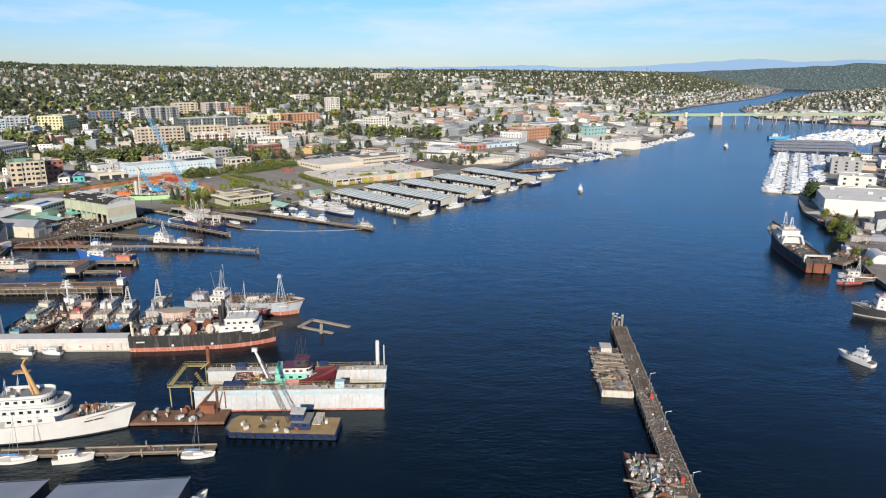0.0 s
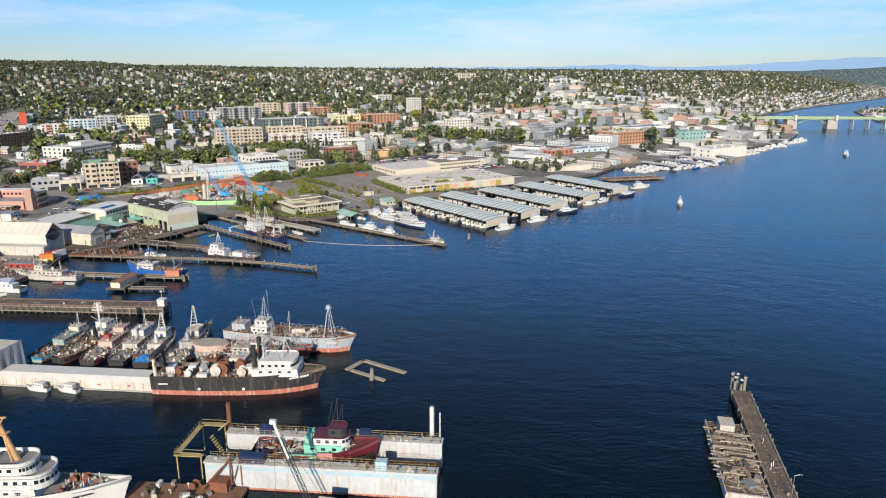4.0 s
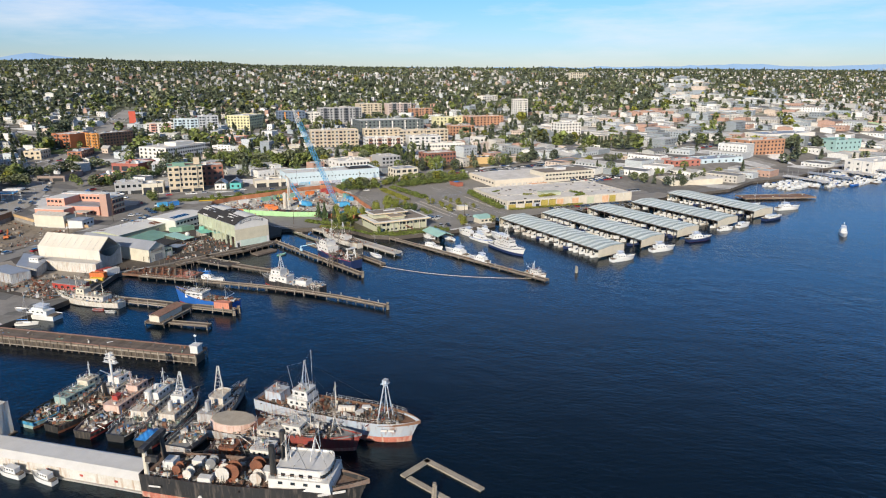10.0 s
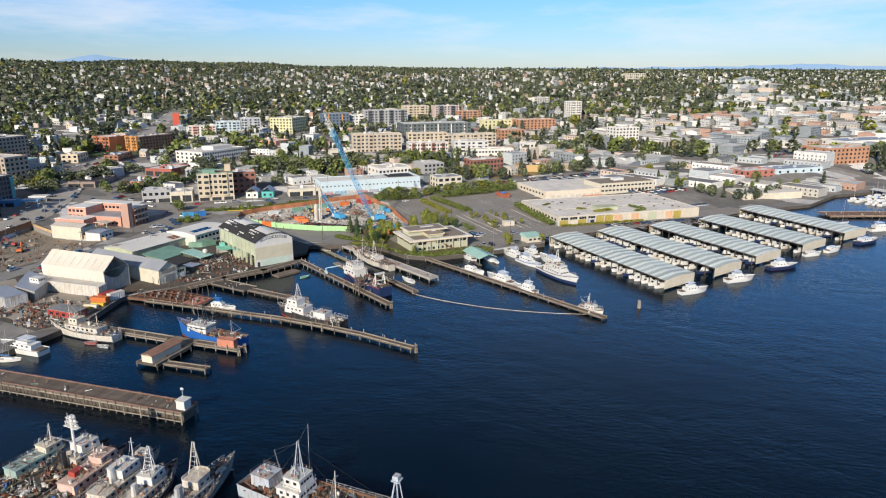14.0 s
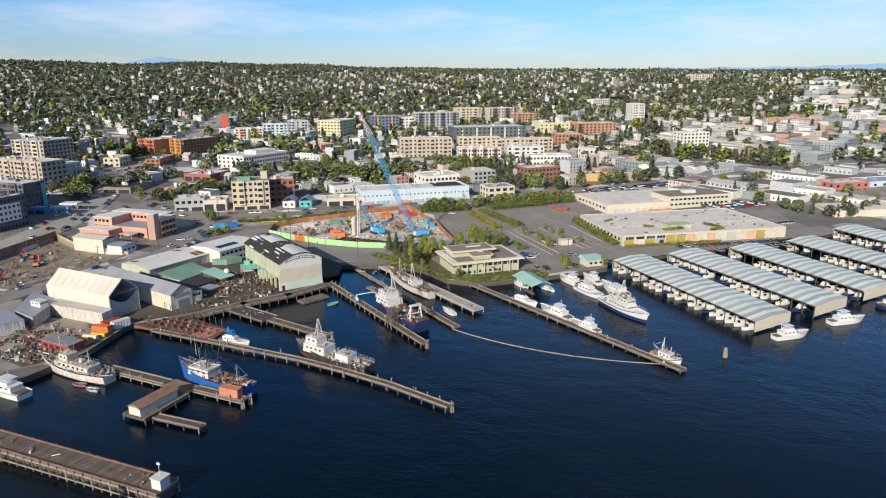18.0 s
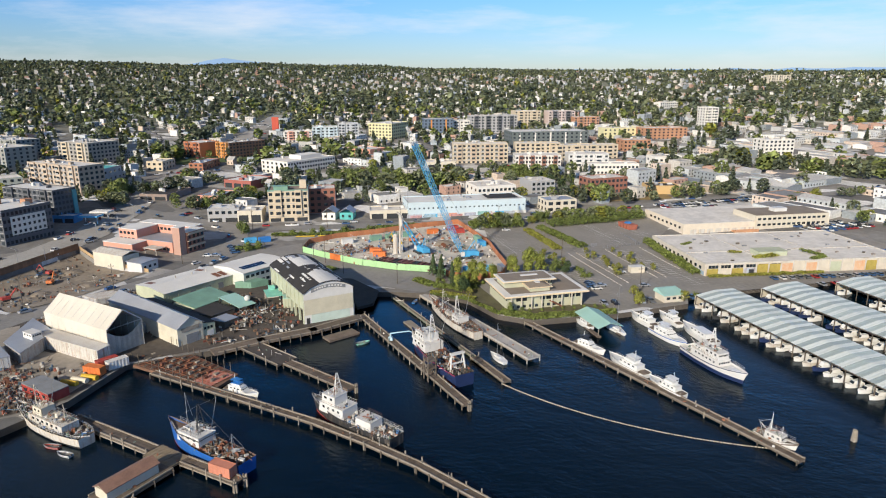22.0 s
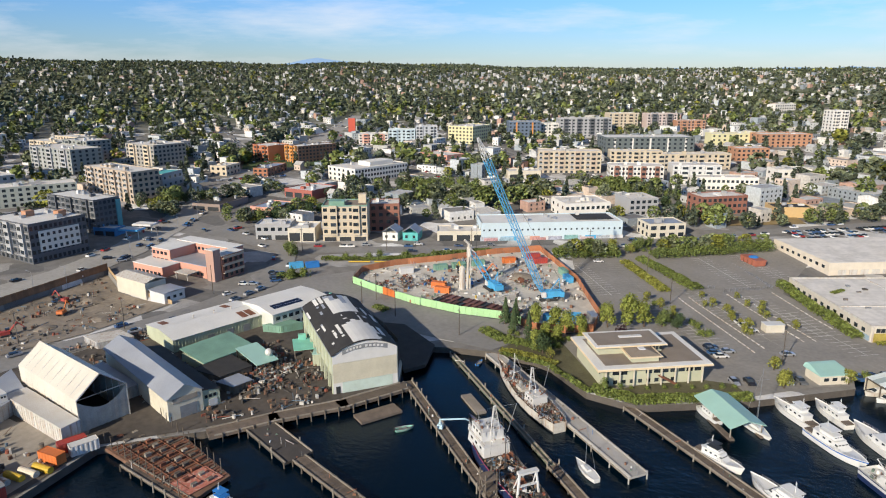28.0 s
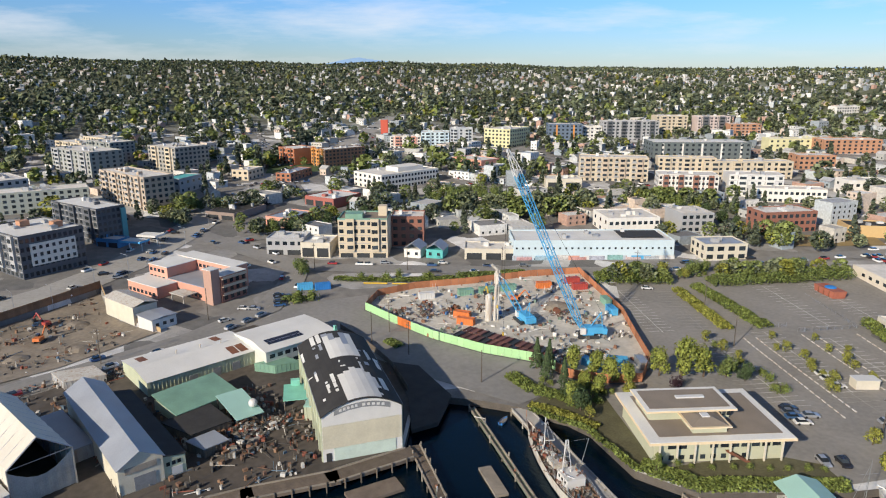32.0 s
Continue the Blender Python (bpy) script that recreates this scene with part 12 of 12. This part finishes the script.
def hill_town(seed=5):
    rg = random.Random(seed)
    hv, hf, hm = [], [], []
    spots = []
    for i in range(-150, 215):
        for j in range(-90, 210):
            # lots of 14 m by 18 m, a street or an alley after every few rows
            u, w = i * 17.0 + rg.uniform(-3, 3), j * 13.0 + rg.uniform(-2, 2)
            x, y = -60 + NX[0] * w + NY[0] * u, 250 + NX[1] * w + NY[1] * u
            spots.append((x, y, i % 6 == 0 or j % 9 == 0))
    xy = np.array(spots)
    r = np.hypot(xy[:, 0] + 60, xy[:, 1] - 250)
    xy = xy[(r > 300) & (r < 3600)]
    xy = xy[seen(xy[:, 0], xy[:, 1])]
    ok_n, ok_s = inside(xy[:, 0], xy[:, 1], NORTH), inside(xy[:, 0], xy[:, 1], SOUTH)
    dn = seg_distance(xy[:, 0], xy[:, 1], SHORE_N)
    ds = seg_distance(xy[:, 0], xy[:, 1], SHORE_S)
    keep = (ok_n & ((dn > 25) | (dn > 12) & (xy[:, 0] > 60)) | ok_s & (ds > 14)) & ~off_limits(xy[:, 0], xy[:, 1])
    zz = ground_z(xy[:, 0], xy[:, 1])
    trees = []
    for (x, y, lane), d, a, a2, z in zip(xy[keep].tolist(), dn[keep], ok_n[keep], ok_s[keep], zz[keep].tolist()):
        rr = math.hypot(x + 60, y - 250)
        flat = (a2 and rr < 1500) or (x > -140 and d < 430 and rr < 1450)
        town = rr < 950
        if rr > 2300 and rg.random() < 0.45 or lane and (rr < 1000 or rg.random() < 0.3):
            continue
        p_house = 0.8 if flat or town else 0.62 if rr < 1250 else 0.52 if rr < 1600 else 0.38
        if x > 250 and rr > 1000 and (z < 24 or a2):
            p_house = 0.75
        # groves of big old trees on the slopes
        grove = rr > 900 and x < 250 and math.sin(x / 61.0 + 2 * math.sin(y / 143.0)) + math.sin(y / 47.0 + 1.7 * math.sin(x / 118.0)) > (1.15 if x > -700 else 0.75)
        if grove:
            p_house *= 0.5
        if flat:
            p_house = 0.42
        if not lane and rg.random() < p_house:
            if flat:
                # low sheds and works with broad flat or shallow roofs
                w, dd, h, roof = rg.uniform(13, 32), rg.uniform(11, 20), rg.uniform(3.6, 6.8), rg.choice((0, 0, 0, 1.4))
                if rg.random() < 0.05:
                    h += rg.uniform(3, 6)
            elif town and rg.random() < 0.6:
                w, dd, h, roof = rg.uniform(10, 19), rg.uniform(9, 14), rg.uniform(3.5, 6.5), 0
                if rg.random() < 0.06:
                    h += rg.uniform(3, 7)
            else:
                k1 = 1.0 if rr < 1250 else 0.82
                w, dd, h, roof = rg.uniform(5.5, 9) * k1, rg.uniform(5.5, 9) * k1, rg.uniform(3.6, 6) * k1, rg.uniform(1.2, 2.4)
                if rg.random() < 0.3:
                    h, roof = h + 2.5, 0
            an = (0.08 if x < -330 and rr < 1300 else GRID) + (math.pi / 2 if rg.random() < 0.5 else 0) + rg.uniform(-0.04, 0.04)
            c, s = math.cos(an), math.sin(an)

            def put(ps, fs, mi):
                o = len(hv)
                hv.extend((x + px * c - py * s, y + px * s + py * c, z + pz) for px, py, pz in ps)
                hf.extend(tuple(q + o for q in f) for f in fs)
                hm.extend([mi] * len(fs))
            a1, b1 = w / 2, dd / 2
            if roof:
                put([(-a1, -b1, -2), (a1, -b1, -2), (a1, b1, -2), (-a1, b1, -2), (-a1, -b1, h), (a1, -b1, h), (a1, b1, h), (-a1, b1, h), (-a1, 0, h + roof), (a1, 0, h + roof)],
                    [(0, 1, 5, 4), (2, 3, 7, 6), (1, 2, 6, 9, 5), (3, 0, 4, 8, 7)], 0)
                e = 0.5
                put([(-a1 - e, -b1 - e, h - .3), (a1 + e, -b1 - e, h - .3), (a1 + e, 0, h + roof + .1), (-a1 - e, 0, h + roof + .1), (a1 + e, b1 + e, h - .3), (-a1 - e, b1 + e, h - .3)], [(0, 1, 2, 3), (3, 2, 4, 5)], 1)
            else:
                put([(-a1, -b1, -2), (a1, -b1, -2), (a1, b1, -2), (-a1, b1, -2), (-a1, -b1, h), (a1, -b1, h), (a1, b1, h), (-a1, b1, h)], [(0, 1, 5, 4), (1, 2, 6, 5), (2, 3, 7, 6), (3, 0, 4, 7)], 0)
                put([(-a1 + .3, -b1 + .3, h - .4), (a1 - .3, -b1 + .3, h - .4), (a1 - .3, b1 - .3, h - .4), (-a1 + .3, b1 - .3, h - .4)], [(0, 1, 2, 3)], 1 if rg.random() < 0.8 else 0)
            if rr < 1100:
                nw = int(w / 3.2)
                for fl in range(int(h / 2.8)):
                    for q in range(nw):
                        wx = -a1 + (q + 0.5) * w / nw
                        for sgn in (-1, 1):
                            yy = sgn * (b1 + 0.05)
                            zb = fl * 2.8 + 0.9
                            put([(wx - .55 * sgn * -1, yy, zb), (wx + .55 * sgn * -1, yy, zb), (wx + .55 * sgn * -1, yy, zb + 1.3), (wx - .55 * sgn * -1, yy, zb + 1.3)], [(0, 1, 2, 3)] if sgn > 0 else [(0, 1, 2, 3)], 2)
        nt = rg.choice((0, 0, 0, 1)) if flat else rg.choice((1, 1, 2)) if rr < 1250 else rg.choice((0, 1, 1)) if x > 250 and (z < 24 or a2) else rg.choice((1, 1, 2)) if rr < 2300 and x > -1000 else 2
        if grove:
            nt = rg.choice((1, 2))
        for _ in range(nt):
            hh = rg.uniform(5.5, 9.5 if rr < 1400 else 7.5) if grove else rg.uniform(5.5, 10.5) if rr < 1250 else rg.uniform(4, 7.5)
            q = rg.random()
            trees.append((x + rg.uniform(-11, 11), y + rg.uniform(-9, 9), z, hh * (1.55 if rg.random() < 0.12 else 1.12) * (1.25 if int(q * 1000) % 5 in (0, 3) else 1), q))
    m = Mesh()
    m.v, m.f, m.m = hv, hf, hm
    single("far_houses", m, house_mats, "countless pale houses and low buildings on the slopes", "houses", kind="stuff")
    return trees


def crown_cloud(rg, k, h, wide, conifer):
    """Leaf clumps of one crown, round the trunk's foot: centres and sizes."""
    out = []
    for _ in range(k):
        if conifer:
            t = rg.random() ** 0.8
            rad = wide * (1 - t) * rg.uniform(0.4, 1.0)
            zz = h * (0.1 + 0.88 * t)
        else:
            t = rg.uniform(-1, 1)
            rad = wide * math.sqrt(max(0.03, 1 - t * t)) * rg.uniform(0.55, 1.05)
            zz = h * (0.6 + 0.38 * t)
        an = rg.uniform(0, 2 * math.pi)
        out.append((rad * math.cos(an), rad * math.sin(an), zz))
    return out


def far_trees(trees, seed=9):
    rg = np.random.RandomState(seed)
    shapes = []
    r2 = random.Random(3)
    for k in range(10):
        con = k % 5 in (0, 3)
        shapes.append((np.array(crown_cloud(r2, 20, 1.0, 0.20 if con else 0.40, con)), 0.21 if not con else 0.15))
    for k in range(10):
        con = k % 5 in (0, 3)
        shapes.append((np.array(crown_cloud(r2, 70, 1.0, 0.24 if con else 0.42, con)), 0.125 if not con else 0.095))
    for k in range(10):
        con = k % 5 in (0, 3)
        shapes.append((np.array(crown_cloud(r2, 210, 1.0, 0.24 if con else 0.42, con)), 0.062 if not con else 0.05))
    groups = {k: ([], []) for k in range(4)}
    quad = np.array([(-1, -1), (1, -1), (1, 1), (-1, 1)], float)
    for x, y, z, h, q in trees:
        k = int(q * 1000) % 10
        r = math.hypot(x + 60, y - 250)
        c, sz = shapes[k + 20] if r < 560 else shapes[k + 10] if r < 950 else shapes[k]
        nrm = rg.normal(size=(len(c), 3))
        nrm[:, 2] = np.abs(nrm[:, 2]) + 0.6
        nrm /= np.linalg.norm(nrm, axis=1)[:, None]
        u = np.cross(nrm, rg.normal(size=(len(c), 3)))
        u /= np.linalg.norm(u, axis=1)[:, None]
        w = np.cross(nrm, u)
        s = h * sz * rg.uniform(0.6, 1.1, len(c))
        cc = c * h + np.array((x, y, z))
        vs = cc[:, None, :] + (u[:, None, :] * quad[None, :, :1] + w[:, None, :] * quad[None, :, 1:]) * s[:, None, None]
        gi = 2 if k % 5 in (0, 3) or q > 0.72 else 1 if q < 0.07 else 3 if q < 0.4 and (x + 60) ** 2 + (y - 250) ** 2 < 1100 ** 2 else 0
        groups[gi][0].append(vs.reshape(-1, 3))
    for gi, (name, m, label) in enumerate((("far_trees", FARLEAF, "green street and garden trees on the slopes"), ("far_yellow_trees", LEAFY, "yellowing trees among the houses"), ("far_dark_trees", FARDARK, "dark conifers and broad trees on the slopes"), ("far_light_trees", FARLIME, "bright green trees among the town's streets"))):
        vs = np.concatenate(groups[gi][0])
        me = bpy.data.meshes.new(name)
        k = len(vs) // 4
        me.vertices.add(len(vs))
        me.vertices.foreach_set("co", vs.astype(np.float32).ravel())
        me.loops.add(4 * k)
        me.loops.foreach_set("vertex_index", np.arange(4 * k, dtype=np.int32))
        me.polygons.add(k)
        me.polygons.foreach_set("loop_start", np.arange(0, 4 * k, 4, dtype=np.int32))
        me.materials.append(m)
        me.update()
        me.validate()
        tagged(new(name, me), label, "trees", kind="stuff")


def small_cars(seed=21):
    """Cars along the streets and in the lots, too small and many to count."""
    rg = random.Random(seed)
    me = Mesh()
    spots = []
    for pts, w in ROADS:
        for (ax, ay), (bx, by) in zip(pts, pts[1:]):
            d = math.dist((ax, ay), (bx, by))
            an = math.atan2(by - ay, bx - ax)
            for _ in range(int(d / 11)):
                t = rg.random()
                o = rg.choice((-1, 1)) * (w / 2 - 1.2)
                spots.append((ax + (bx - ax) * t - math.sin(an) * o, ay + (by - ay) * t + math.cos(an) * o, an, 0.28))
    for cx, cy, an, rows, k in ((-455, 540, 26, 3, 9), (-470, 520, 26, 2, 8), (-380, 560, 26, 2, 8), (-420, 455, 26, 1, 5), (-350, 455, 26, 1, 7), (-120, 660, 46, 3, 14), (-95, 690, 46, 2, 14), (-40, 640, 46, 3, 16), (20, 690, 46, 2, 10), (-236, 600, 26, 2, 8), (300, 480, 62, 3, 14), (340, 560, 62, 2, 12), (260, 390, 62, 2, 9), (-15, 606, 46, 1, 12)):
        a = radians(an)
        for r in range(rows):
            for q in range(k):
                if rg.random() < 0.75:
                    u, v = (q - k / 2) * 2.8, (r - rows / 2) * 6.5
                    spots.append((cx + u * math.cos(a) - v * math.sin(a), cy + u * math.sin(a) + v * math.cos(a), a + math.pi / 2, 0.12))
    for x, y, an, up in spots:
        if any((x - cx) ** 2 + (y - cy) ** 2 < (r * 0.75) ** 2 for cx, cy, r in KEEP_OUT) or (x + 60) ** 2 + (y - 250) ** 2 < 240 ** 2:
            continue
        z = gz(x, y) + up
        me.box(x, y, z + 0.3, 4.4, 1.8, 0.65, an, taper=0.97)
        me.box(x - 0.25 * math.cos(an), y - 0.25 * math.sin(an), z + 0.95, 2.6, 1.6, 0.5, an, 1, taper=0.82)
    paint = island_mat("far_car_paint", [(0.75, 0.75, 0.74), (0.42, 0.43, 0.45), (0.03, 0.03, 0.035), (0.05, 0.10, 0.22), (0.32, 0.03, 0.03), (0.12, 0.125, 0.13), (0.70, 0.70, 0.68), (0.30, 0.31, 0.33)], 0.3, 0.05)
    single("far_cars", me, [paint, GLASS], "parked and standing cars along the town's streets", "cars", kind="stuff")


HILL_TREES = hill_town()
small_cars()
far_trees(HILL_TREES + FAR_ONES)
